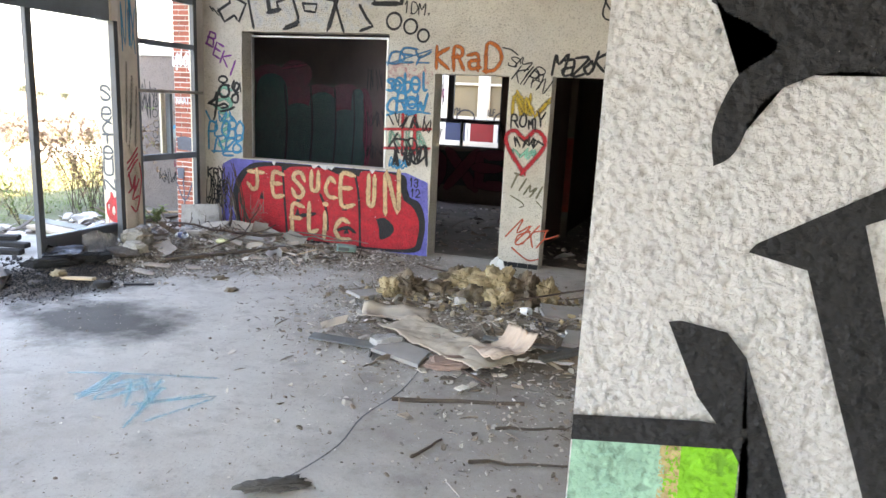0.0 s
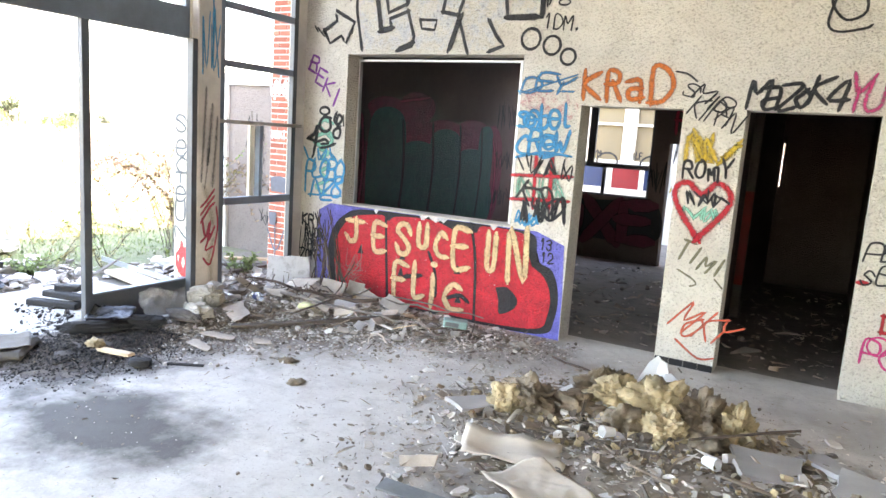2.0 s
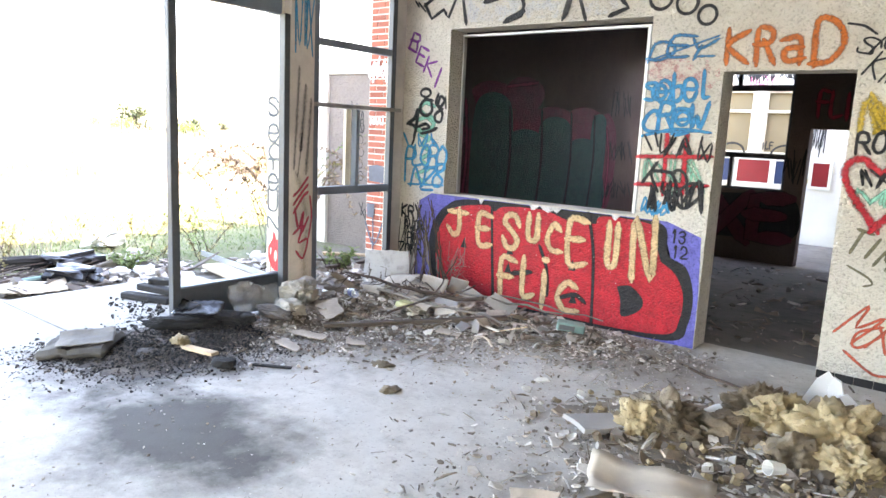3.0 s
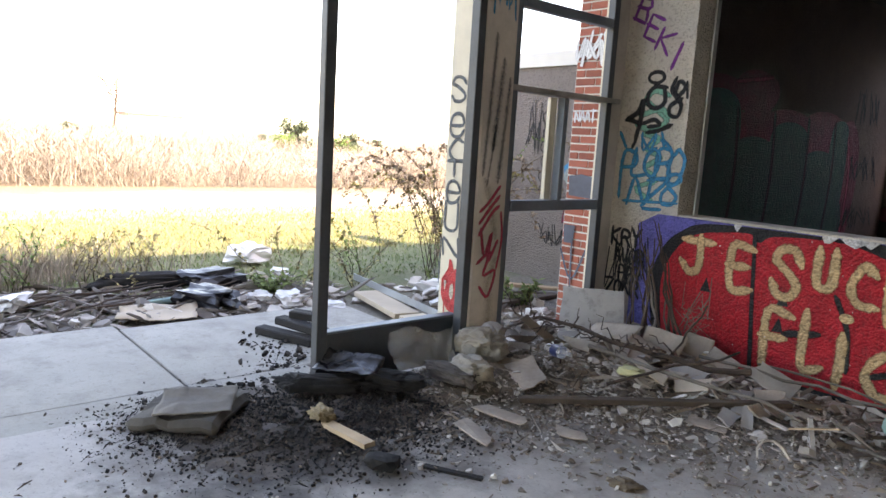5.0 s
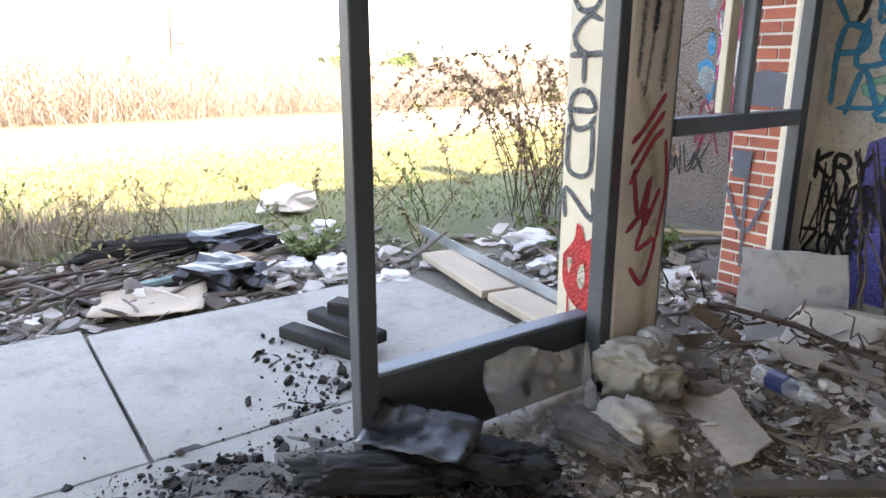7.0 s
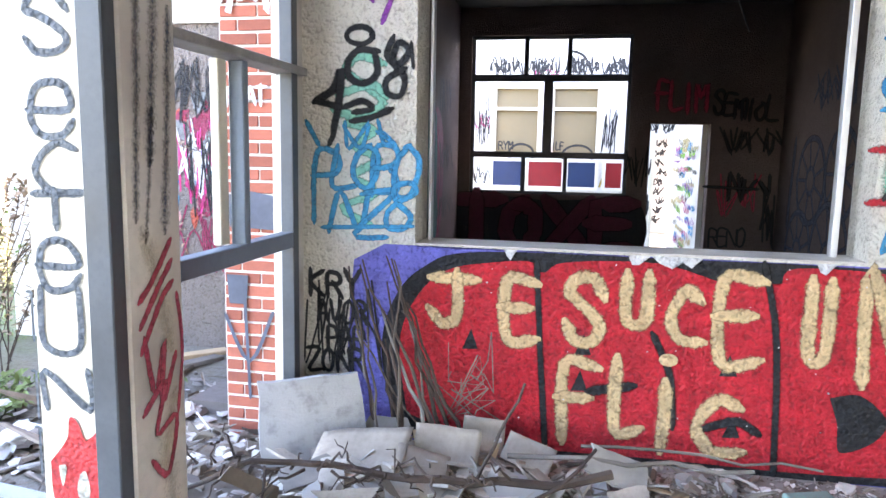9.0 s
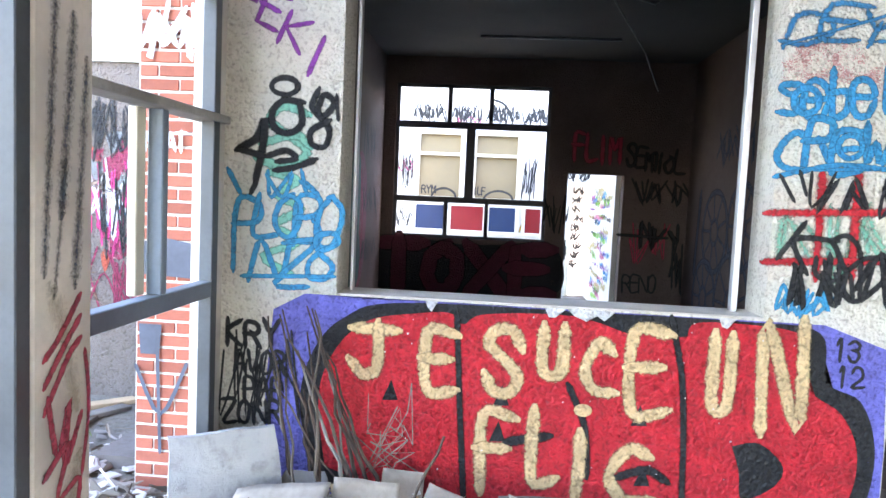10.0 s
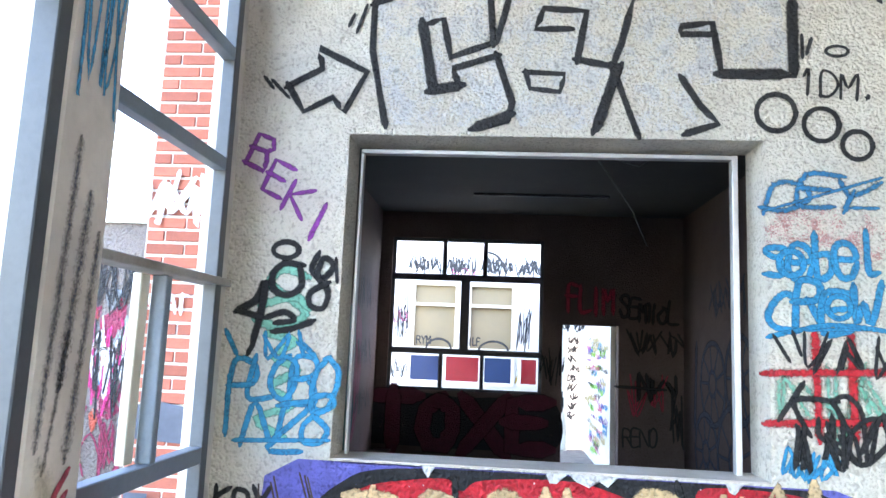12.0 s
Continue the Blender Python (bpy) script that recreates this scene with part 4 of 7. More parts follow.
s.stroke([(0.30, 0.33), (0.36, 0.25), (0.34, 0.18)], 0.02).ring(0.37, 0.14, 0.035, 0.015)
s.done("black", B, "black lines, wheel and small tags of the vehicle piece")
s = Spray(on_back, 4)
s.stroke([(-0.01, 0.60), (0.03, 0.42), (0.14, 0.36)], 0.02).stroke([(0.30, 0.62), (0.33, 0.48)], 0.02)
s.done("white", B, "white highlights of the wheel")
s = Spray(on_back, 4)
s.stroke([(-0.32, 1.32), (-0.26, 1.14), (0.0, 1.06), (0.4, 1.12)], 0.05, False).stroke([(0.02, 1.05), (0.03, 0.42)], 0.05, False).stroke([(0.02, 1.06), (0.28, 1.18), (0.55, 1.2)], 0.045, False)
s.done("grey", B, "grey sprayed bars across the piece")
s = Spray(on_back, 1)
s.text("P", -0.38, 2.10, 0.32, 0.20, 0.025, seed=5).text("oe", -0.14, 2.10, 0.42, 0.13, 0.025, seed=6).stroke([(0.12, 2.27), (0.13, 2.27)], 0.03).stroke([(0.20, 2.27), (0.21, 2.27)], 0.03).stroke([(-0.2, 2.03), (0.4, 2.06)], 0.02)
s.done("sage", B, "grey-green lettering over the piece", soft=0.6)
s = Spray(on_back, 1)
s.text("PCK", -0.60, 0.32, 0.34, 0.17, 0.02, angle=-6, seed=8, gap=0.0).ring(-0.5, 0.45, 0.07, 0.016)
s.done("pink", B, "small pink tag")

# ---- wall end near the start ----
s = Spray(on_stub, 0)
s.fill([(-0.355, 1.16), (-0.07, 1.21), (-0.05, 0.5), (-0.355, 0.5)], False)
s.done("aqua", wall_stub, "pale green lower block", fill=True)
s = Spray(on_stub, 1)
s.fill([(-0.19, 1.19), (-0.07, 1.21), (-0.05, 0.5), (-0.17, 0.5)], False)
s.done("green", wall_stub, "vivid green lower block", fill=True)
s = Spray(on_stub, 2)
s.fill([(-0.20, 1.19), (-0.165, 1.195), (-0.14, 0.5), (-0.18, 0.5)], False)
s.done("tan", wall_stub, "ochre stripe", fill=True, density=0.6)
s = Spray(on_stub, 3)
s.fill([(-0.17, 1.675), (-0.178, 1.74), (-0.15, 1.82), (-0.10, 1.87), (-0.2, 1.94), (0.10, 1.94), (0.12, 1.86), (0.3, 1.83), (0.3, 1.78), (0.02, 1.83), (-0.10, 1.79), (-0.14, 1.70)])
s.fill([(-0.10, 1.54), (-0.09, 1.555), (0.03, 1.63), (0.3, 1.80), (0.34, 1.74), (0.06, 1.60), (0.14, 1.36), (0.25, 1.05), (0.16, 1.05), (0.05, 1.35), (-0.01, 1.52)], False)
s.fill([(-0.21, 1.405), (-0.19, 1.41), (-0.115, 1.40), (-0.08, 1.36), (0.03, 1.08), (0.05, 0.6), (-0.03, 0.6), (-0.05, 1.14), (-0.10, 1.22), (-0.15, 1.28)], False)
s.fill([(-0.357, 1.205), (-0.14, 1.235), (-0.06, 1.235), (-0.07, 1.195), (-0.14, 1.185), (-0.357, 1.155)], False)
s.fill([(0.0, 1.11), (0.3, 1.15), (0.3, 1.10), (0.01, 1.07)], False)
s.done("black", wall_stub, "broad black shapes of a large piece", fill=True)


def on_stub_side(u, v, k):
    return (-0.358 - k, u, v)


s = Spray(on_stub_side, 0)
s.stroke([(1.38, 2.6), (1.40, 1.9), (1.39, 1.45), (1.40, 1.0)], 0.20, False).stroke([(1.55, 2.6), (1.54, 1.6), (1.56, 1.0)], 0.12, False)
s.done("black", wall_stub, "black stroke down the side of the wall end", soft=0.8)

# ---- post, facing board ----
s = Spray(on_post, 0)
for y0, za, zb, w_ in ((6.06, 2.0, 1.22, 0.045), (6.13, 1.85, 1.38, 0.06), (6.19, 1.75, 1.18, 0.05), (6.10, 1.48, 1.15, 0.03)):
    s.stroke([(y0 + 0.03, za), (y0 + 0.01, (za + zb) / 2), (y0 - 0.015, zb)], w_)
s.done("slate", post, "dark streaks down the post", soft=1.0, density=0.8)
s = Spray(on_post, 0)
s.stroke([(6.09, 1.12), (6.13, 1.02), (6.17, 0.86)], 0.09).stroke([(6.18, 0.62), (6.14, 0.50), (6.17, 0.40), (6.15, 0.12)], 0.10)
s.done("yellow", post, "yellow scrawl", soft=1.0, density=0.35)
s = Spray(on_post, 1)
for i in range(3):
    s.stroke([(6.05, 0.98 - i * 0.07), (6.10 + i * 0.02, 1.02 - i * 0.03), (6.19, 1.12 - i * 0.06)], 0.026)
s.stroke([(6.06, 0.86), (6.10, 0.70), (6.15, 0.84), (6.13, 0.66), (6.20, 0.78)], 0.026).stroke([(6.05, 0.66), (6.15, 0.72), (6.10, 0.58), (6.20, 0.60), (6.15, 0.44), (6.08, 0.50)], 0.024).stroke([(6.22, 0.96), (6.24, 0.80), (6.21, 0.62)], 0.02)
s.done("rose_red", post, "rose-red scrawl")
s = Spray(on_post, 0)
s.scribble(6.05, 2.1, 0.16, 0.7, 0.018, 93, 3)
s.done("sky", post, "light blue scrawl high on the post", soft=0.6)
s = Spray(on_board, 0)
for i, (ch, zz, hh) in enumerate((("S", 1.63, 0.14), ("e", 1.42, 0.165), ("C", 1.27, 0.12), ("T", 1.18, 0.08), ("e", 1.015, 0.155), ("U", 0.845, 0.155), ("N", 0.685, 0.10))):
    s.text(ch, -6.055, zz, 0.145, hh, 0.024, seed=i + 3, gap=0.1)
for zz in (1.0, 0.78, 0.62):
    s.stroke([(-6.095, zz), (-6.085, zz), (-6.085, zz - 0.13)], 0.01, False)
s.done("iron", post, "stacked dark letters SECTEUN")
s = Spray(on_board, 1)
s.fill([(-6.055, 0.525), (-6.05, 0.415), (-6.0, 0.345), (-5.94, 0.320), (-5.90, 0.355), (-5.892, 0.475), (-5.892, 0.625), (-5.94, 0.595), (-5.965, 0.645), (-5.99, 0.655), (-6.0, 0.595)])
s.stroke([(-6.02, 0.375), (-6.02, 0.275)], 0.01).stroke([(-5.95, 0.375), (-5.95, 0.285)], 0.01)
s.done("scarlet", post, "red dripping blob", fill=True)
s = Spray(on_board, 2)
s.fill([(-5.965, 0.495), (-5.975, 0.445), (-5.955, 0.405), (-5.935, 0.445), (-5.945, 0.505)]).fill([(-6.03, 0.515), (-6.02, 0.455), (-6.005, 0.515)])
s.done("cream", post, "cream gaps in the red blob", fill=True)

# ---- back room ----
L = room_wall_left
s = Spray(on_room_left, 0)
for y_, z_, w_, h_ in ((9.35, 0.9, 0.35, 0.75), (10.0, 2.02, 0.55, 0.22), (10.75, 2.12, 0.5, 0.24), (11.6, 1.8, 0.6, 0.2), (12.6, 1.75, 0.7, 0.3), (13.4, 1.1, 0.45, 0.9), (11.3, 1.1, 2.1, 0.85)):
    s.fill([(y_ + w_ * math.cos(a_ * math.tau / 9) * (1 + 0.15 * math.sin(a_ * 2.3)), z_ + h_ * math.sin(a_ * math.tau / 9)) for a_ in range(9)])
s.done("wine", L, "dark pink cloud round a large piece", fill=True, density=0.9)
s = Spray(on_room_left, 1)
for y_, z_, w_, h_ in ((9.98, 1.15, 0.50, 0.95), (10.80, 0.90, 0.58, 0.75), (11.65, 1.10, 0.56, 0.76), (12.55, 0.90, 0.58, 0.66), (13.1, 1.35, 0.30, 0.62), (11.6, 0.6, 1.9, 0.5)):
    s.fill([(y_ + w_ * math.copysign(abs(math.cos(a_ * math.tau / 12)) ** 0.6, math.cos(a_ * math.tau / 12)), z_ + h_ * math.copysign(abs(math.sin(a_ * math.tau / 12)) ** 0.6, math.sin(a_ * math.tau / 12))) for a_ in range(12)])
s.done("dark_teal", L, "dark teal bulging letters of a large piece", fill=True, density=0.95)
s = Spray(on_room_left, 3)
for y_ in (10.35, 11.2, 12.1, 12.9):
    s.stroke([(y_, 1.9), (y_ + 0.06, 1.2), (y_ - 0.05, 0.4)], 0.07)
s.scribble(13.5, 1.9, 0.9, 0.55, 0.035, 101, 4).scribble(13.6, 1.1, 0.9, 0.5, 0.035, 102, 4).scribble(13.3, 0.5, 1.2, 0.4, 0.03, 119, 5)
s.done("black", L, "black outlines and tags on dim plaster")
s = Spray(on_room_left, 2)
s.stroke([(9.3, 0.5), (9.4, 1.2), (9.35, 1.9)], 0.12).stroke([(10.3, 2.2), (11.0, 2.3)], 0.08).stroke([(13.5, 0.4), (13.55, 1.2), (13.4, 1.7)], 0.12)
s.done("pink_dull", L, "dull pink edge strokes", soft=0.7)
FW = room_wall_far
s = Spray(on_far, 0)
s.fill([(-6.52, 0.0), (-6.54, 0.68), (-5.9, 0.78), (-5.0, 0.72), (-4.3, 0.78), (-3.78, 0.70), (-3.78, 0.05), (-5.0, -0.02)])
s.done("black", FW, "black haze behind the letters", fill=True, density=0.8)
s = Spray(on_far, 2)
s.text("TOXE", -6.45, 0.02, 2.70, 0.66, 0.26, seed=2, gap=0.22, smooth=False, wobble=0.03)
s.done("maroon", FW, "huge dark purple letters TOXE", soft=0.2)
s = Spray(on_far, 0)
s.text("FLIM", -3.62, 2.10, 0.70, 0.34, 0.085, seed=2)
s.scribble(-2.75, 0.55, 0.55, 0.65, 0.03, 103, 4)
s.done("rose_red", FW, "dull red tag FLIM", soft=0.5)
s = Spray(on_far, 1)
s.text("SEmioL", -2.86, 2.02, 0.85, 0.28, 0.055, angle=-4, seed=6, gap=-0.1, wobble=0.14).scribble(-2.75, 1.45, 0.8, 0.4, 0.035, 104, 5).scribble(-2.62, 0.78, 0.5, 0.45, 0.06, 105, 3).text("RENO", -2.80, 0.15, 0.5, 0.25, 0.03, seed=7, gap=0).scribble(-2.1, 0.1, 0.15, 0.9, 0.03, 106, 2, 6).scribble(-4.03, 0.9, 0.3, 0.7, 0.02, 107, 4).stroke([(-2.9, 1.0), (-2.2, 0.98)], 0.05)
s.done("black", FW, "black tags on the dim far wall")
s = Spray(on_room_right, 0)
s.scribble(12.4, 1.95, 1.3, 0.5, 0.045, 108, 5, 6)
for cy_, cz_, r_ in ((12.6, 1.25, 0.50), (13.6, 1.15, 0.52), (12.8, 0.30, 0.62), (13.9, 0.25, 0.50)):
    s.ring(cy_, cz_, r_, 0.09).ring(cy_, cz_, r_ * 0.3, 0.07)
    for k in range(9):
        a_ = k * math.tau / 9
        s.stroke([(cy_ + r_ * 0.3 * math.cos(a_), cz_ + r_ * 0.3 * math.sin(a_)), (cy_ + r_ * math.cos(a_), cz_ + r_ * math.sin(a_))], 0.05)
s.stroke([(11.9, 1.7), (12.1, 0.8), (12.0, 0.0)], 0.2).stroke([(14.3, 1.6), (14.4, 0.6)], 0.15)
s.done("navy", room_wall_right, "dense black and blue scrawl")

# ---- courtyard tags ----
s = Spray(on_facade, 0)
for i in range(4):
    s.scribble(-6.5 + i * 0.72, 2.92, 0.60, 0.40, 0.032, 120 + i, 6, 6).ring(-6.2 + i * 0.7, 3.1, 0.09, 0.03)
s.scribble(-6.82, 1.5, 0.34, 1.1, 0.02, 125, 3, 6).scribble(-4.3, 1.4, 0.3, 1.0, 0.02, 126, 3, 6).scribble(-6.8, 0.8, 0.3, 0.4, 0.02, 127, 3).text("RYM", -6.3, 1.52, 0.3, 0.14, 0.03, seed=3).text("ILF.", -5.25, 1.52, 0.32, 0.14, 0.03, seed=4)
s.stroke([(-4.9, 3.4), (-4.7, 3.3), (-4.55, 3.0)], 0.06)
s.stroke([(-6.34, 1.15), (-6.2, 0.95), (-6.25, 0.84)], 0.05).stroke([(-5.6, 0.85), (-5.4, 1.0), (-5.2, 0.92)], 0.08).stroke([(-4.85, 1.2), (-4.75, 0.9), (-4.6, 1.1), (-4.5, 0.85)], 0.04).ring(-5.85, 1.42, 0.25, 0.05, 0.8).ring(-4.75, 1.40, 0.3, 0.05, 0.7)
s.done("black", facade, "black tags on the white courtyard wall")
s = Spray(on_facade, 0)
s.text("RAZYT", -5.62, 2.86, 0.5, 0.16, 0.025, seed=5).scribble(-6.8, 1.9, 0.3, 0.3, 0.02, 128, 3)
s.done("pink", facade, "pink tags in the courtyard")
s = Spray(on_facade, 0)
s.scribble(-4.32, 0.75, 0.3, 0.45, 0.04, 130, 3)
s.done("yellow", facade, "yellow tag", soft=0.7)
for i, (nm, wd) in enumerate((("black", 0.03), ("green", 0.045), ("sky", 0.05), ("black", 0.02), ("pink", 0.03), ("purple", 0.025), ("tan", 0.06))):
    s = Spray(on_return, i)
    r = random.Random(140 + i)
    for k in range(11):
        s.scribble(r.uniform(15.35, 17.6), r.uniform(-0.3, 1.7), r.uniform(0.4, 0.8), r.uniform(0.06, 0.18), wd * 0.6, 140 + 13 * i + k, 4, 5)
    s.done(nm, court_wall, nm + " scrawl on white render")


def on_lobby(u, v, k):
    return (u, 22.0 - k, v)


s = Spray(on_lobby, 0)
for k in range(9):
    s.scribble(-2.95 + 0.03 * (k % 3), -0.2 + k * 0.23, 0.20, 0.2, 0.035, 190 + k, 2, 5)
s.done("black", lobby, "column of black tags on the pale wall")
s = Spray(on_facade, 1)
s.scribble(-3.62, 0.2, 0.24, 0.5, 0.03, 205, 3, 6).scribble(-3.58, 1.0, 0.2, 0.4, 0.03, 206, 3, 6).scribble(-3.4, 1.85, 0.4, 0.25, 0.025, 207, 4)
s.done("black", facade, "black tags beside the yard door")
# pier and yard wall
rng = random.Random(88)
# Piece colours are muted, with the building's shade mixed in.
for i, nm in enumerate(("rose", "pink_dull", "sky", "coral", "lilac", "sage", "grey", "pink_dull")):
    s = Spray(on_yard, 0.3 * i)
    for _ in range(5):
        x, z = rng.uniform(-7.60, -6.9), rng.uniform(0.85, 1.75)
        w, h = rng.uniform(0.03, 0.09), rng.uniform(0.05, 0.17)
        s.fill([(x + w * math.cos(a * math.tau / 7) * rng.uniform(0.5, 1.2), z + h * math.sin(a * math.tau / 7) * rng.uniform(0.5, 1.2)) for a in range(7)], False)
    s.done(nm, yard_wall, nm.replace("_", " ") + " shards of a yard piece", fill=True, density=0.65)
for i, (nm, x_, z_, w_, h_, wd) in enumerate((("pink_dull", -7.62, 0.45, 0.7, 0.55, 0.022), ("pink", -7.55, 0.9, 0.5, 0.7, 0.02), ("white", -7.5, 1.0, 0.45, 0.6, 0.02), ("black", -7.62, 1.55, 0.6, 0.5, 0.022), ("black", -7.45, 0.9, 0.45, 0.7, 0.018))):
    s = Spray(on_yard, 4 + i)
    s.scribble(x_, z_, w_, h_, wd, 150 + i, 5, 6)
    s.done(nm, yard_wall, nm.replace("_", " ") + " lines over the yard piece", soft=0.5)
s = Spray(on_yard, 4)
for k in range(6):
    s.ring(-7.98 + 0.02 * (k % 2), 1.72 - k * 0.16, 0.05, 0.012, 1.2)
s.scribble(-8.25, 1.3, 0.3, 0.6, 0.016, 158, 3, 6).scribble(-7.95, 0.30, 0.45, 0.3, 0.014, 159, 4)
s.done("black", yard_wall, "thin black loops and tags on the yard wall")
s = Spray(on_pier, 0)
s.text("NAAT", -6.27, 1.60, 0.2, 0.075, 0.018, seed=3)
s.scribble(-6.30, 2.0, 0.24, 0.25, 0.03, 160, 4)
s.done("white", pier, "white tag on brick", relief=False)
s = Spray(on_pier, 0)
s.fill([(-6.28, 1.18), (-6.16, 1.20), (-6.04, 1.18), (-6.04, 1.02), (-6.27, 1.03)], False)
s.fill([(-6.29, 0.80), (-6.18, 0.80), (-6.19, 0.66), (-6.28, 0.66)], False)
s.stroke([(-6.30, 0.60), (-6.18, 0.38), (-6.06, 0.62)], 0.018).stroke([(-6.2, 0.7), (-6.18, 0.2)], 0.014)
s.done("slate", pier, "grey-blue patches on brick", fill=True, relief=False)
# faint blue writing on the floor
s = Spray(on_floor, 0)
s.scribble(-3.55, 2.95, 0.45, 0.40, 0.075, 171, 3, 4).scribble(-3.15, 2.85, 0.40, 0.55, 0.065, 173, 2, 4).stroke([(-3.65, 3.22), (-3.3, 3.36), (-2.85, 3.5)], 0.07).stroke([(-3.2, 3.3), (-2.98, 3.1), (-2.86, 2.8)], 0.07)
s.done("aqua_wash", floor, "faint washed-out blue floor scrawl", soft=1.0, density=0.6, relief=False)

s = Spray(on_floor, 1)
s.stroke([(-1.90, 2.50), (-1.80, 2.68), (-1.73, 3.04), (-1.76, 3.4), (-1.70, 3.8), (-1.72, 4.2)], 0.016)
s.done("slate", floor, "dark cracks in the concrete floor", soft=0.6, density=0.7, relief=False)

# ---- litter and debris ----
M_DIRT = plain("rubble_dirt", (0.30, 0.25, 0.20), 0.95, vary=0.35, scale=9, bumpy=0.6)
M_ASH_DIRT = plain("ash_dirt", (0.15, 0.128, 0.11), 0.95, vary=0.45, scale=16, bumpy=0.8)
M_ASH = plain("black_ash", (0.05, 0.044, 0.04), 0.95, vary=0.4, scale=20, bumpy=0.7, per_island=0.5)
M_CHAR = plain("charred_wood", (0.018, 0.017, 0.0165), 0.85, vary=0.4, scale=25, bumpy=0.8)
M_PLASTER_CHIP = plain("plaster_chips", (0.64, 0.60, 0.54), 0.9, vary=0.25, scale=12, per_island=0.4)
M_GREY_CHIP = plain("grey_chips", (0.44, 0.395, 0.35), 0.9, vary=0.3, scale=12, per_island=0.5)
M_BROWN_CHIP = plain("brown_chips", (0.255, 0.205, 0.16), 0.85, vary=0.3, scale=14, per_island=0.5)
M_WOOD_GREY = plain("grey_wood", (0.21, 0.185, 0.16), 0.85, vary=0.3, scale=16)
M_WOOD_PALE = plain("pale_wood", (0.58, 0.42, 0.26), 0.75, vary=0.2, scale=16)
M_WOOD_DARK = plain("dark_wood", (0.12, 0.092, 0.07), 0.8, vary=0.35, scale=18, bumpy=0.4)
M_BARK = plain("dry_bark", (0.085, 0.058, 0.045), 0.9, vary=0.35, scale=30, bumpy=0.6)
M_CARD = plain("grey_brown_cardboard", (0.50, 0.42, 0.345), 0.9, vary=0.36, scale=8)
M_CARD_PINK = plain("rose_brown_cardboard", (0.55, 0.42, 0.33), 0.85, vary=0.18, scale=8)
M_PAPER = plain("dirty_wallpaper", (0.66, 0.57, 0.46), 0.8, vary=0.22, scale=7)
M_FOAM = plain("yellow_insulation", (0.52, 0.405, 0.24), 0.95, vary=0.35, scale=22, bumpy=0.9)
M_FOAM_DARK = plain("dirty_insulation", (0.30, 0.235, 0.165), 0.95, vary=0.4, scale=22, bumpy=0.9)
M_TILE = plain("grey_board_piece", (0.40, 0.38, 0.36), 0.8, vary=0.18, scale=9)
M_SLAB = concrete("broken_concrete", (0.43, 0.42, 0.405), (0.32, 0.312, 0.30), (0.15, 0.145, 0.14), scale=3.0, bumpy=0.9)
M_ROCK = concrete("rubble_lump", (0.42, 0.37, 0.29), (0.32, 0.29, 0.24), (0.2, 0.18, 0.16), scale=4.0, bumpy=0.9)
M_WHITE_PLASTIC = plain("white_plastic", (0.78, 0.77, 0.75), 0.4, vary=0.08)
M_GREEN_PLASTIC = plain("green_plastic", (0.03, 0.42, 0.10), 0.35, vary=0.12)
M_TEAL_BOX = plain("pale_teal_plastic", (0.22, 0.36, 0.33), 0.5, vary=0.2)
M_METAL_GREY = plain("dull_zinc", (0.22, 0.235, 0.24), 0.55, 0.5, vary=0.3, scale=9)
M_BLUE_LABEL = plain("dark_blue_label", (0.02, 0.03, 0.10), 0.4, vary=0.2)
M_FABRIC = plain("sooty_upholstery", (0.105, 0.096, 0.083), 0.95, vary=0.3, scale=14, bumpy=0.5)


def film_material():
    m, nt, n, l, b = nodes_of("clear_dusty_film")
    b.inputs["Base Color"].default_value = (0.7, 0.7, 0.68, 1)
    b.inputs["Roughness"].default_value = 0.16
    co = object_coord(nt)
    l.new(ramp(nt, tex_noise(nt, co, 9.0, 4.0, 0.6), [(0.35, (0.05,) * 3), (0.7, (0.42,) * 3)]), b.inputs["Alpha"])
    return m


M_FILM = film_material()

MOUNDS_CORNER = ((-5.35, 7.15, 0.42, 0.34, 0.10), (-4.80, 7.25, 0.40, 0.22, 0.035), (-4.00, 7.2, 0.55, 0.2, 0.015), (-5.50, 6.50, 0.36, 0.42, 0.13), (-5.55, 5.85, 0.28, 0.33, 0.10), (-6.3, 6.9, 0.3, 0.4, 0.12), (-4.9, 6.3, 0.8, 0.8, 0.022), (-3.8, 7.0, 0.8, 0.4, 0.02))
MOUNDS_ASH = ((-5.60, 5.22, 0.34, 0.30, 0.07), (-5.72, 4.72, 0.45, 0.40, 0.05), (-5.55, 4.45, 0.45, 0.35, 0.03))
MOUNDS_CENTRE = ((-1.80, 6.20, 0.55, 0.30, 0.11), (-2.50, 5.90, 0.50, 0.35, 0.06), (-1.30, 5.30, 0.75, 0.55, 0.07), (-0.40, 5.40, 0.60, 0.45, 0.08), (-1.80, 5.0, 0.6, 0.45, 0.04), (-1.3, 5.0, 1.3, 1.0, 0.018))


def heap(mounds, x, y):
    return sum(h * math.exp(-((x - cx) / rx) ** 2 - ((y - cy) / ry) ** 2) for cx, cy, rx, ry, h in mounds)


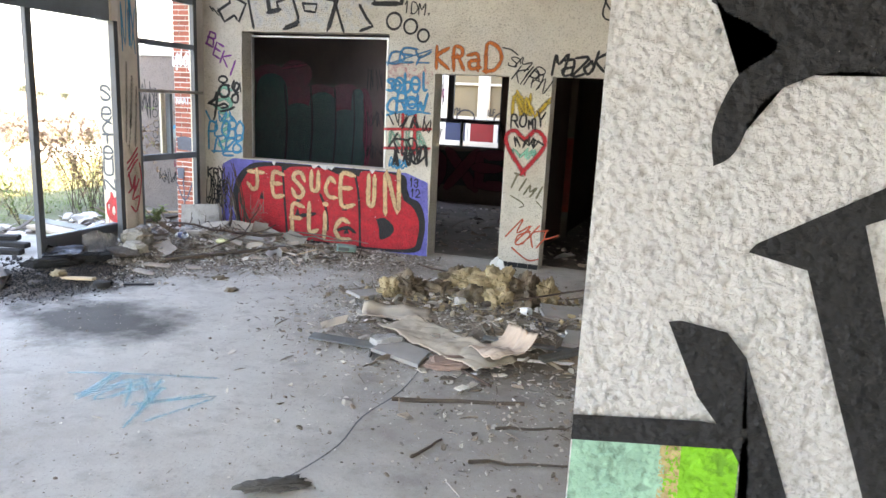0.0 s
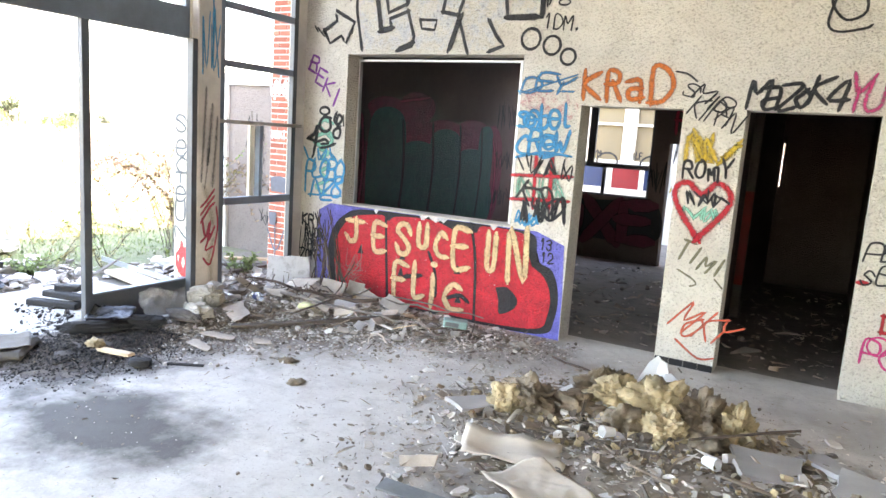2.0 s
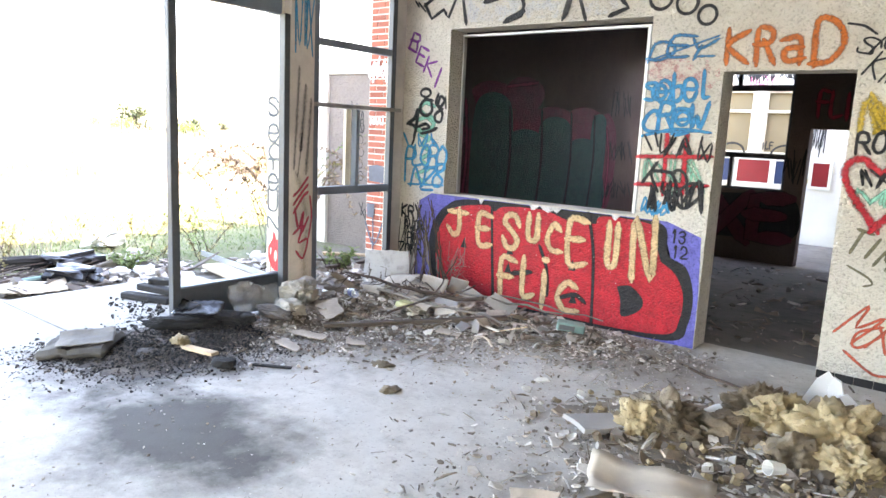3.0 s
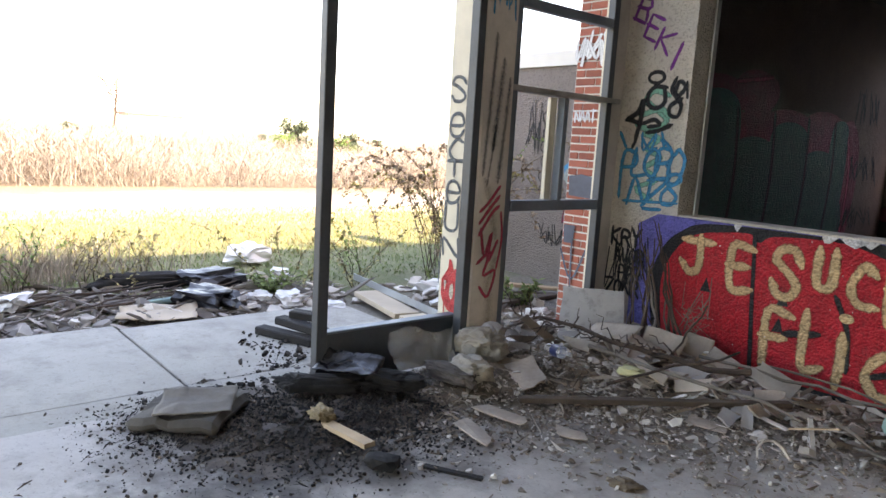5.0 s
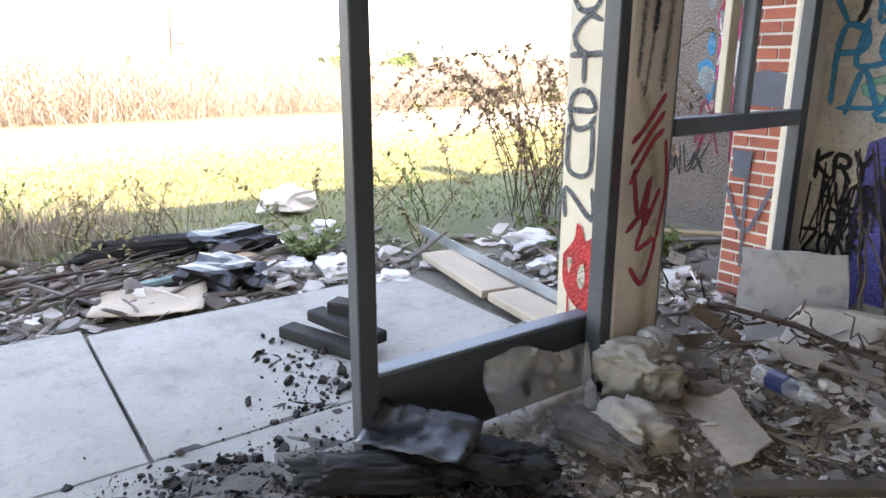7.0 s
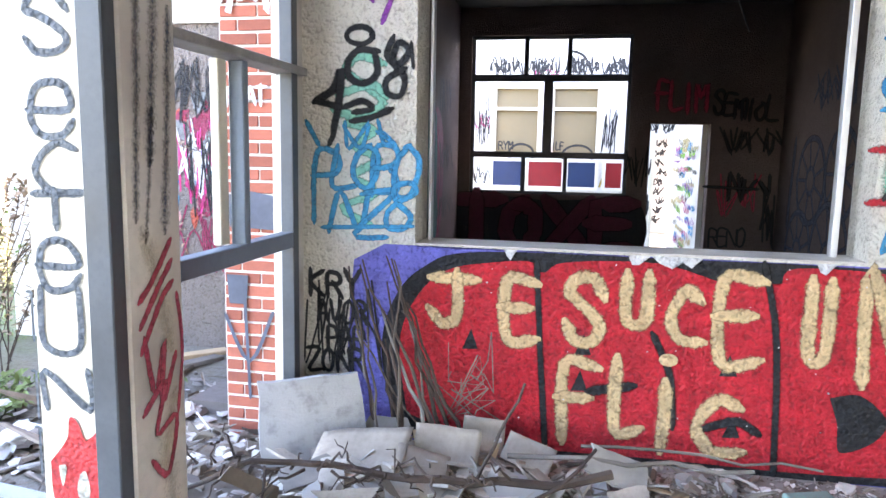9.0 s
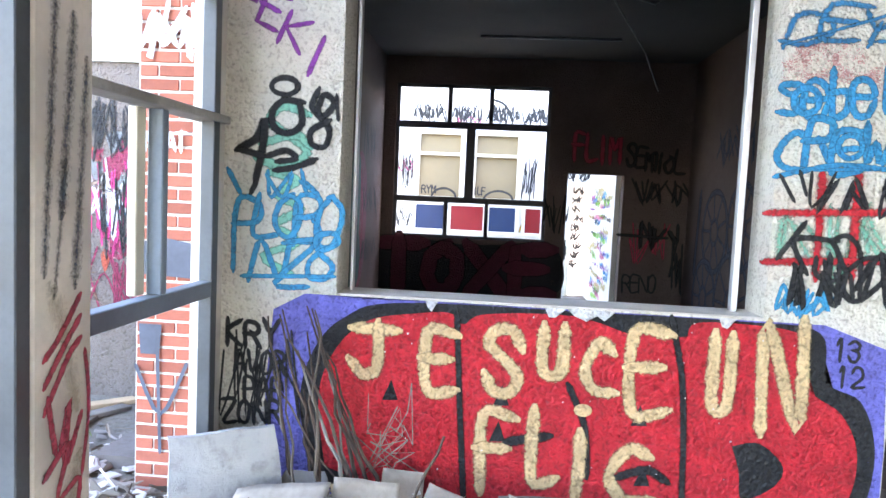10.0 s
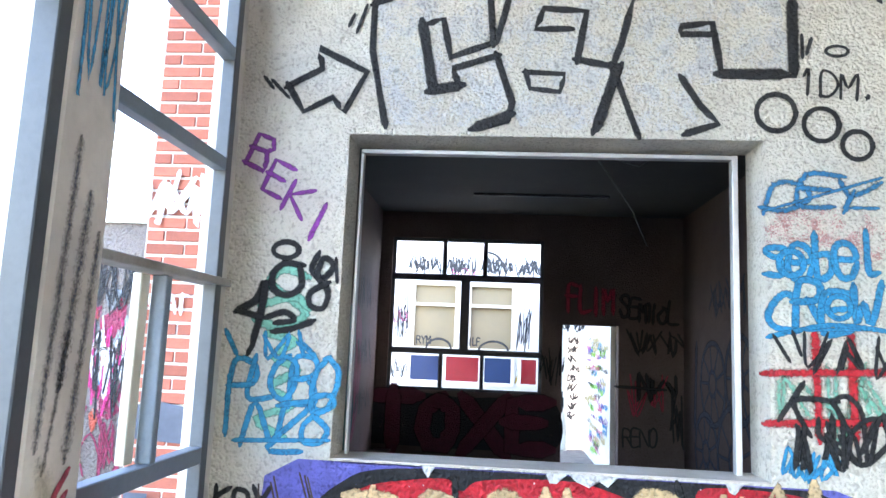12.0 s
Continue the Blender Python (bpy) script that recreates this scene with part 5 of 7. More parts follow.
def mound(name, label, mounds, x0, x1, y0, y1, step, material):
    nx, ny = int((x1 - x0) / step), int((y1 - y0) / step)
    verts, faces = [], []
    for j in range(ny + 1):
        for i in range(nx + 1):
            x, y = x0 + (x1 - x0) * i / nx, y0 + (y1 - y0) * j / ny
            h = heap(mounds, x, y)
            z = h + noise.noise((x * 7, y * 7, 3)) * 0.25 * h + noise.noise((x * 17, y * 17, 8)) * 0.022 + noise.noise((x * 3.1, y * 3.1, 5)) * 0.012 - 0.024
            if y > Y - 0.02:
                y = Y - 0.006
            verts.append((x, y, max(z, -0.03)))
    for j in range(ny):
        for i in range(nx):
            a = j * (nx + 1) + i
            faces.append((a, a + 1, a + nx + 2, a + nx + 1))
    me = bpy.data.meshes.new(name)
    me.from_pydata(verts, [], faces)
    me.materials.append(material)
    for p in me.polygons:
        p.use_smooth = True
    return tagged(new(name, me), label, "rubble", kind="stuff")


mound("rubble_heap", "low heap of brown dirt and crumbled plaster along the walls", MOUNDS_CORNER, -6.6, -2.95, 5.0, Y, 0.035, M_DIRT)
mound("ash_heap", "low sooty heap of ash and dirt by the entrance", MOUNDS_ASH, -6.5, -4.7, 3.7, 5.9, 0.035, M_ASH_DIRT)
mound("dirt_heap", "low heap of dirt under the rubbish in mid floor", MOUNDS_CENTRE, -3.3, 0.6, 3.6, 6.9, 0.045, M_DIRT)


def litter(name, label, count, seed, pick, size, mats, weights, base, twig=0.25, tilt=0.5, flat=0.25):
    """Many small broken pieces in one mesh: flakes, lumps and splinters lying on the surface base(x, y)."""
    rng = random.Random(seed)
    verts, faces, mi = [], [], []
    for _ in range(count):
        x, y = pick(rng)
        s = size[0] * (size[1] / size[0]) ** (rng.random() ** 1.7)
        k = len(verts)
        kind = rng.random()
        m = Euler((rng.gauss(0, tilt) * 0.45, rng.gauss(0, tilt) * 0.45, rng.uniform(0, 6.3))).to_matrix()
        floor_z = base(x, y)
        if kind < twig:
            a, c = s * rng.uniform(0.5, 1.5), s * rng.uniform(0.03, 0.075)
            ring = [(-a, -c), (0, -c * 1.3 + c * rng.gauss(0, 1)), (a, -c * 0.5), (a, c * 0.4), (0, c * 1.3 + c * rng.gauss(0, 1)), (-a, c)]
            t = c * 1.2
        else:
            n = rng.randint(5, 7)
            el = rng.uniform(0.45, 0.95)
            ring = [(math.cos(i * math.tau / n + rng.uniform(-0.35, 0.35)) * s * 0.5 * rng.uniform(0.6, 1.15), math.sin(i * math.tau / n + rng.uniform(-0.35, 0.35)) * s * 0.5 * el * rng.uniform(0.6, 1.15)) for i in range(n)]
            t = s * (flat * rng.uniform(0.12, 0.4) if kind < 0.9 else rng.uniform(0.2, 0.4))
        n = len(ring)
        warp = rng.gauss(0, 0.5) / max(s, 0.01)
        pts = [m @ Vector((px, py, (warp * px * px * 0.5 + dz) if abs(warp * px * px) < s else dz)) for dz in (0, t) for px, py in ((q[0] * (0.86 if dz else 1), q[1] * (0.86 if dz else 1)) for q in ring)]
        lo = min(p.z for p in pts)
        for p in pts:
            verts.append((x + p.x, y + p.y, floor_z + p.z - lo - 0.25 * t))
        faces.append(tuple(k + n - 1 - i for i in range(n)))
        faces.append(tuple(k + n + i for i in range(n)))
        for i in range(n):
            j = (i + 1) % n
            faces.append((k + i, k + j, k + n + j, k + n + i))
        mi += [len(mats) - 1 if kind < twig and rng.random() < 0.75 else rng.choices(range(len(mats)), weights)[0]] * (n + 2)
    me = bpy.data.meshes.new(name)
    me.from_pydata(verts, [], faces)
    for m in mats:
        me.materials.append(m)
    me.polygons.foreach_set("material_index", mi)
    return tagged(new(name, me), label, "litter", kind="stuff")


def around(spots, limit=None):
    def pick(rng):
        while True:
            cx, cy, rx, ry = rng.choice(spots)
            x, y = rng.gauss(cx, rx), rng.gauss(cy, ry)
            if limit is None or (limit[0] < x < limit[1] and limit[2] < y < limit[3]):
                return x, y
    return pick


def corner_base(x, y):
    return max(heap(MOUNDS_CORNER, x, y) - 0.02, 0.0 if x > -6.1 else -0.05)


def ash_base(x, y):
    return max(heap(MOUNDS_ASH, x, y) - 0.02, 0.0)


def centre_base(x, y):
    return max(heap(MOUNDS_CENTRE, x, y) - 0.02, 0.0)


CHIPS = [M_PLASTER_CHIP, M_GREY_CHIP, M_BROWN_CHIP]
litter("wall_rubble", "broken plaster, slats and board along the wall", 2600, 11, around([(-5.2, 7.05, 0.4, 0.3), (-4.6, 7.1, 0.45, 0.28), (-3.9, 7.15, 0.5, 0.25), (-5.4, 6.5, 0.35, 0.4), (-5.0, 6.7, 0.4, 0.35)], (-5.88, -2.95, 5.3, 7.52)),
       (0.02, 0.13), CHIPS, (4, 5, 4), corner_base, 0.16)
litter("wall_crumbs", "crumbled plaster and soil between the larger pieces", 12000, 21, around([(-5.2, 7.0, 0.45, 0.35), (-4.5, 7.05, 0.55, 0.28), (-3.7, 7.15, 0.5, 0.22), (-5.4, 6.3, 0.35, 0.5), (-4.9, 6.4, 0.5, 0.4)], (-5.88, -2.95, 5.2, 7.53)),
       (0.006, 0.035), CHIPS, (2, 5, 7), corner_base, 0.15, 0.8, 0.7)
litter("threshold_rubble", "broken board and plaster between post and pier", 1100, 23, lambda r: (r.uniform(-6.6, -5.75), r.uniform(6.2, 7.42)), (0.015, 0.15), CHIPS, (5, 4, 4), corner_base, 0.2)
litter("dry_chips", "brown wood chips and grit on the floor", 10000, 12, around([(-5.2, 5.9, 0.4, 0.35), (-4.7, 6.3, 0.5, 0.3), (-3.9, 6.8, 0.6, 0.3), (-3.3, 7.2, 0.4, 0.2), (-5.5, 5.3, 0.3, 0.3)], (-5.88, -2.6, 4.2, 7.52)),
       (0.008, 0.05), CHIPS, (2, 4, 5), corner_base, 0.22, 0.7, 0.6)
litter("pile_rubble", "broken board, plaster and slats in mid floor", 2600, 13, around([(-1.8, 6.0, 0.6, 0.35), (-1.2, 5.2, 0.7, 0.5), (-0.4, 5.4, 0.6, 0.45), (-2.3, 5.6, 0.5, 0.4), (-1.6, 4.7, 0.6, 0.4)], (-3.4, 1.3, 3.3, 7.3)),
       (0.02, 0.14), CHIPS, (4, 5, 4), centre_base, 0.18)
litter("foam_crumbs", "torn crumbs of yellow insulation over the pile", 900, 22, around([(-1.7, 6.15, 0.45, 0.22), (-2.4, 5.85, 0.3, 0.25), (-1.4, 5.7, 0.5, 0.35)], (-3.2, -0.6, 4.9, 6.9)), (0.015, 0.08), [M_FOAM, M_FOAM_DARK], (3, 4), centre_base, 0.05, 0.9, 1.8)
litter("pile_chips", "brown chips and grit round the pile", 6500, 14, around([(-1.5, 5.5, 0.9, 0.8), (-0.9, 4.4, 0.9, 0.7), (-2.4, 5.3, 0.6, 0.6), (-0.3, 3.7, 0.8, 0.7)], (-4.0, 1.3, 1.8, 7.4)), (0.008, 0.05), CHIPS, (3, 4, 5), centre_base, 0.25, 0.7, 0.6)
litter("floor_grit", "scattered grit and splinters over the concrete", 9000, 15, lambda r: (r.uniform(-5.85, 1.2), r.uniform(0.9, 7.45)), (0.004, 0.022), CHIPS, (1, 4, 4), lambda x, y: 0.0, 0.25, 0.5, 0.7)
litter("ash_pile", "black ash and charcoal crumbs by the entrance", 15000, 16, around([(-5.65, 5.0, 0.25, 0.27), (-5.65, 4.6, 0.28, 0.28), (-5.85, 4.3, 0.22, 0.22), (-5.45, 4.65, 0.25, 0.25), (-5.35, 5.15, 0.25, 0.2)], (-6.3, -4.7, 3.75, 5.7)), (0.004, 0.026), [M_ASH, M_ASH_DIRT, M_BROWN_CHIP, M_CHAR], (10, 5, 0.35, 4), ash_base, 0.18, 0.9, 1.3)
litter("ash_crumbs", "charcoal crumbs strewn over the apron", 340, 17, around([(-6.25, 4.85, 0.10, 0.22), (-6.55, 5.25, 0.12, 0.10), (-6.85, 5.15, 0.16, 0.08), (-6.2, 4.4, 0.08, 0.25), (-6.42, 5.0, 0.08, 0.1)], (-7.3, -6.0, 3.9, 5.9)), (0.006, 0.06), [M_ASH, M_CHAR], (2, 1), lambda x, y: -0.012, 0.1, 0.8, 1.6)
litter("room_litter", "rubbish over the back room floor", 2200, 18, lambda r: (r.uniform(-6.4, -0.6), 7.8 + 6.5 * r.random() ** 1.5), (0.012, 0.13), CHIPS, (1, 3, 4), lambda x, y: -0.02 - 0.0588 * max(y - 8.4, 0), 0.35)
litter("yard_litter", "broken tiles, paper and rubble on the waste ground", 4000, 19, around([(-8.3, 4.4, 0.45, 0.8), (-8.6, 3.6, 0.5, 0.6), (-8.2, 5.9, 0.35, 0.5), (-8.8, 2.8, 0.6, 0.8)], (-10.2, -7.72, 1.0, 6.8)), (0.02, 0.2),
       [M_PLASTER_CHIP, M_GREY_CHIP, M_BROWN_CHIP, M_WOOD_GREY], (4, 4, 4, 2), lambda x, y: -0.06, 0.3)


litter("yard_litter", "broken tiles and paper below the corner window", 500, 20, around([(-7.3, 7.3, 0.5, 0.35), (-6.8, 7.5, 0.35, 0.5)], (-8.4, -6.35, 6.8, 8.9)), (0.03, 0.22),
       [M_PLASTER_CHIP, M_GREY_CHIP, M_BROWN_CHIP], (4, 3, 3), lambda x, y: -0.06, 0.35)


# ---- single things ----
def chunk(size, seed, sub=2, rough=0.35):
    """An irregular broken lump standing on z = 0."""
    bm = bmesh.new()
    bmesh.ops.create_icosphere(bm, subdivisions=sub, radius=1.0)
    off = Vector((seed * 3.7, seed * 1.3, seed * 5.1))
    for v in bm.verts:
        n = v.co.normalized()
        k = 1 + rough * noise.noise(n * 1.4 + off) + rough * 0.5 * noise.noise(n * 4 + off) + (rough * 0.35 * noise.noise(n * 11 + off) + rough * 0.16 * noise.noise(n * 27 + off) if sub > 2 else 0)
        q = Vector(tuple(math.copysign(abs(c) ** 0.7, c) for c in n)) * k
        v.co = Vector((q.x * size[0] / 2, q.y * size[1] / 2, q.z * size[2] / 2))
    lo = min(v.co.z for v in bm.verts)
    for v in bm.verts:
        v.co.z -= lo
    for f in bm.faces:
        f.smooth = sub > 3
    return bm


def slab(w, d, t, seed, sides=7, ragged=0.16, bend=0.0):
    """A flat broken piece with an uneven outline, its underside on z = 0."""
    rng = random.Random(seed)
    bm = bmesh.new()
    corners = [(sx * 0.5 + rng.gauss(0, ragged * 0.5), sy * 0.5 + rng.gauss(0, ragged * 0.5)) for sx, sy in ((-1, -1), (1, -1), (1, 1), (-1, 1))]
    ring = []
    for i in range(4):
        a, b = corners[i], corners[(i + 1) % 4]
        n = max(2, sides // 2)
        for k in range(n):
            f = (k + (rng.uniform(-0.3, 0.3) if k else 0)) / n
            e = rng.gauss(0, ragged * 0.12)
            ring.append(((a[0] + (b[0] - a[0]) * f + (e if i % 2 else 0)) * w, (a[1] + (b[1] - a[1]) * f + (0 if i % 2 else e)) * d))
    lo = [bm.verts.new((x, y, bend * (x / w) ** 2 * w)) for x, y in ring]
    hi = [bm.verts.new((x * 0.985, y * 0.985, t + bend * (x / w) ** 2 * w)) for x, y in ring]
    bm.faces.new(list(reversed(lo)))
    bm.faces.new(hi)
    for i in range(len(ring)):
        j = (i + 1) % len(ring)
        bm.faces.new([lo[i], lo[j], hi[j], hi[i]])
    return bm


def sheet(w, d, seed, nx=16, ny=10, wave=0.05, curl=0.0, t=0.004):
    """A crumpled sheet with folds and a curled edge."""
    bm = bmesh.new()
    off = Vector((seed * 2.3, seed * 4.1, 0))
    top, bot = [], []
    for j in range(ny + 1):
        for i in range(nx + 1):
            u, v = i / nx - 0.5, j / ny - 0.5
            x, y = u * w, v * d
            z = wave * (noise.noise(Vector((x * 4, y * 4, seed))) + 0.5 * abs(noise.noise(Vector((x * 11, y * 9, seed + 3)))) + 0.35 * abs(noise.noise(Vector((x * 23, y * 19, seed + 7))))) + curl * max(v, 0) ** 2 * 4
            x += 0.04 * w * noise.noise(Vector((y * 6, seed, 1)))
            y += 0.06 * d * noise.noise(Vector((x * 6, seed, 2)))
            top.append(bm.verts.new((x, y, z + wave + t)))
            bot.append(bm.verts.new((x, y, z + wave)))
    n = nx + 1
    for j in range(ny):
        for i in range(nx):
            a = j * n + i
            bm.faces.new([top[a], top[a + 1], top[a + n + 1], top[a + n]])
            bm.faces.new([bot[a], bot[a + n], bot[a + n + 1], bot[a + 1]])
    rim = [i for i in range(nx)] + [nx + j * n for j in range(ny)] + [ny * n + nx - i for i in range(nx)] + [(ny - j) * n for j in range(ny)]
    for a, b in zip(rim, rim[1:] + rim[:1]):
        bm.faces.new([top[a], bot[a], bot[b], top[b]])
    for f in bm.faces:
        f.smooth = True
    return bm


def tube(points, r0, r1, sides=6):
    """A tapering rod along points."""
    bm = bmesh.new()
    add_tube(bm, points, r0, r1, sides)
    return bm


def add_tube(bm, points, r0, r1, sides=6):
    pts = [Vector(p) for p in points]
    rings = []
    for i, p in enumerate(pts):
        d = (pts[min(i + 1, len(pts) - 1)] - pts[max(i - 1, 0)]).normalized()
        u = d.orthogonal().normalized()
        w = d.cross(u)
        r = r0 + (r1 - r0) * i / (len(pts) - 1)
        rings.append([bm.verts.new(p + (u * math.cos(a * math.tau / sides) + w * math.sin(a * math.tau / sides)) * r) for a in range(sides)])
    for a, b in zip(rings, rings[1:]):
        for i in range(sides):
            bm.faces.new([a[i], a[(i + 1) % sides], b[(i + 1) % sides], b[i]])
    bm.faces.new(list(reversed(rings[0])))
    bm.faces.new(rings[-1])


def crooked(a, b, seed, n=6, amp=0.05):
    rng = random.Random(seed)
    a, b = Vector(a), Vector(b)
    ln = (b - a).length
    return [a.lerp(b, i / n) + (Vector([rng.gauss(0, amp * ln * 0.4) for _ in range(3)]) if 0 < i < n else Vector()) for i in range(n + 1)]


def place(name, bm, mat, label, category, at=(0, 0, 0), turn=(0, 0, 0), group=""):
    ob = part(name, bm, mat)
    ob.matrix_world = pose(*at, *turn)
    return tagged(ob, label, category, group)


# by the back wall
place("concrete_slab", slab(0.46, 0.42, 0.045, 5, 10, 0.07), M_SLAB, "broken grey concrete slab leaning on the wall", "slab", (-5.78, 7.20, 0.20), (78, -6, 27))
rng = random.Random(5)
for i in range(15):
    top = (-5.62 + rng.uniform(-0.08, 0.22), 7.49 - rng.uniform(0, 0.05), rng.uniform(0.5, 0.93) if i else 0.92)
    foot = (-5.33 + rng.uniform(-0.18, 0.25), 7.25 + rng.uniform(-0.12, 0.1), 0.12)
    place("stick", tube(crooked(foot, top, i, 7, 0.035), rng.uniform(0.006, 0.012), 0.004, 5), (M_BARK, M_BARK, M_WOOD_DARK, M_BARK, M_WOOD_GREY)[i % 5], "dry stick propped against the red graffiti wall", "stick", group="sticks against the wall")
for i in range(7):
    c = Vector((-5.12 + rng.uniform(-0.08, 0.08), 7.40, 0.22 + rng.uniform(0, 0.25)))
    place("twig", tube([c + Vector((rng.gauss(0, 0.07), rng.gauss(0, 0.03), rng.gauss(0, 0.09))) for _ in range(6)], 0.004, 0.002, 4), M_WOOD_GREY, "tangled dry twig by the wall", "twig", group="twigs by the wall")
branch = empty("branch", "long bare fallen branch with thin twigs on the rubble", "branch")
BEND = ((-6.05, 6.62, 0.13), (-5.8, 6.66, 0.25), (-5.5, 6.72, 0.24), (-5.1, 6.78, 0.20), (-4.7, 6.90, 0.16), (-4.42, 7.0, 0.20))
limb_line = [p for k, (a, b) in enumerate(zip(BEND, BEND[1:])) for p in crooked(a, b, 90 + k, 4, 0.05)[:-1]]
limb = part("limb", tube(limb_line, 0.009, 0.019, 7), M_BARK, branch)
for i in range(24):
    x = -6.0 + i * 0.05
    a = Vector((x, 6.63 + 0.006 * i, 0.23))
    part("twig", tube(crooked(a, a + Vector((rng.uniform(-0.30, 0.18), rng.uniform(-0.34, 0.16), rng.uniform(-0.10, 0.20))), i + 40, 6, 0.13), 0.007, 0.002, 5), M_BARK, limb)
for i, (a, b, r, mt) in enumerate((((-5.3, 6.55, 0.20), (-4.1, 6.75, 0.09), 0.013, M_WOOD_GREY), ((-4.9, 7.15, 0.15), (-3.9, 7.30, 0.12), 0.012, M_WOOD_GREY), ((-5.0, 6.35, 0.08), (-4.55, 6.95, 0.30), 0.010, M_BARK), ((-4.6, 7.3, 0.16), (-3.6, 7.42, 0.10), 0.008, M_WOOD_GREY), ((-5.0, 6.95, 0.12), (-4.83, 7.05, 0.5), 0.008, M_BARK))):
    place("stick", tube(crooked(a, b, i + 60, 6, 0.03), r, r * 0.7, 5), mt, "loose dry stick lying on the rubble", "stick", group="sticks on the rubble")
for i, (x, y, z, w, d, rx, ry, rz, mt) in enumerate(((-5.16, 7.12, 0.12, 0.28, 0.27, 52, 4, 6, M_CARD), (-5.50, 6.98, 0.12, 0.42, 0.36, 24, -10, -6, M_CARD), (-5.45, 7.27, 0.13, 0.25, 0.17, 48, -4, 4, M_GREY_CHIP), (-5.03, 7.36, 0.14, 0.19, 0.15, 62, 8, 8, M_CARD), (-4.82, 7.28, 0.10, 0.22, 0.13, 38, 12, -16, M_CARD), (-5.22, 6.92, 0.11, 0.22, 0.30, 22, 14, 12, M_CARD), (-4.98, 6.72, 0.11, 0.26, 0.09, 14, 8, -14, M_PAPER), (-4.72, 6.80, 0.08, 0.2, 0.10, 24, -14, 30, M_PAPER), (-5.64, 7.08, 0.10, 0.16, 0.12, 24, -6, 20, M_GREY_CHIP),
                                                     (-5.32, 6.02, 0.10, 0.30, 0.19, 16, 10, -22, M_CARD), (-5.08, 5.60, 0.03, 0.22, 0.09, 5, 4, 20, M_CARD), (-5.0, 5.35, 0.02, 0.24, 0.10, 3, 2, -10, M_CARD), (-4.45, 6.48, 0.01, 0.20, 0.13, 2, 3, 15, M_CARD), (-4.75, 5.75, 0.015, 0.15, 0.10, 4, 2, 30, M_CARD), (-4.45, 7.2, 0.11, 0.24, 0.16, 30, 20, 5, M_PLASTER_CHIP), (-5.66, 6.85, 0.12, 0.2, 0.14, 16, -12, 35, M_GREY_CHIP))):
    place("cardboard_piece", sheet(w, d, i + 30, 12, 10, 0.010, 0.012, 0.004) if mt is M_CARD and i < 7 else slab(w, d, 0.006, i + 30, 10, 0.2, 0.06), mt, "torn grey-brown board piece on the rubble", "board piece", (x, y, z), (rx, ry, rz), "torn boards on the rubble")
for i in range(14):
    x, y = rng.uniform(-5.6, -3.4), rng.uniform(6.75, 7.4)
    place("slat", box(-0.15 - 0.01 * i, 0.15, -0.012, 0.012, 0, 0.008), (M_PLASTER_CHIP, M_WOOD_GREY, M_WOOD_PALE)[i % 3], "thin broken slat on the rubble", "slat", (x, y, corner_base(x, y) + 0.03), (rng.uniform(-15, 15), rng.uniform(-20, 20), rng.uniform(0, 180)), "slats on the rubble")
place("batten", box(-0.75, 0.75, -0.025, 0.025, 0, 0.03, 0.004), M_WOOD_DARK, "long dark timber batten lying in the dirt", "batten", (-4.72, 6.42, 0.04), (0, -1, 53))
place("concrete_lump", chunk((0.27, 0.22, 0.17), 3, 5, 0.42), M_ROCK, "rough buff lump of concrete beside the post", "lump", (-5.66, 5.98, 0.08), (0, 0, 20))
place("stone", chunk((0.14, 0.11, 0.09), 4, 4), M_SLAB, "small pale stone on top of the rubble", "stone", (-5.68, 6.10, 0.20))
place("stone", chunk((0.24, 0.16, 0.12), 6, 4, 0.4), M_ROCK, "rough lump of render in the dirt", "stone", (-5.45, 5.72, 0.08))
place("burnt_block", chunk((0.36, 0.15, 0.08), 7, 5, 0.35), M_ASH_DIRT, "half-burnt block of grey-green insulation", "block", (-5.50, 5.62, 0.07), (0, 0, 12))
place("plastic_film", sheet(0.42, 0.34, 9, 44, 36, 0.075, 0.08, 0.002), M_FILM, "crumpled clear dusty plastic film against the door panel", "plastic film", (-5.80, 5.65, 0.06), (42, 0, 78))
bottle = empty("bottle", "crushed clear plastic bottle with a dark blue label", "bottle")
m_bt = pose(-5.38, 6.28, 0.20, 82, 0, 68)
for nm, prof, mt in (("body", ((0.0, 0.005), (0.034, 0.0), (0.036, 0.06), (0.033, 0.075)), M_FILM), ("label", ((0.0365, 0.07), (0.0375, 0.075), (0.0375, 0.15), (0.0365, 0.155)), M_BLUE_LABEL), ("neck", ((0.034, 0.155), (0.036, 0.20), (0.014, 0.25), (0.013, 0.27), (0.0, 0.271)), M_FILM)):
    b_ = bmesh.new()
    vs_ = [b_.verts.new((r, 0, z)) for r, z in prof]
    es_ = [b_.edges.new(p) for p in zip(vs_, vs_[1:])]
    bmesh.ops.spin(b_, geom=vs_ + es_, cent=(0, 0, 0), axis=(0, 0, 1), angle=math.tau, steps=14)
    bmesh.ops.remove_doubles(b_, verts=b_.verts, dist=0.0005)
    bmesh.ops.transform(b_, matrix=m_bt, verts=b_.verts)
    made = part(nm, b_, mt, bottle if nm != "label" else made)
place("foam_scrap", chunk((0.14, 0.10, 0.05), 12, 4, 0.45), plain("pale_yellow_foam", (0.62, 0.60, 0.34), 0.9, vary=0.2), "pale yellow foam scrap among the rubble", "foam", (-4.98, 6.55, 0.10))
box_ob = empty("plastic_box", "pale teal plastic appliance box lying by the wall", "box")
b_ = box(-0.11, 0.11, -0.045, 0.045, 0, 0.07, 0.01)
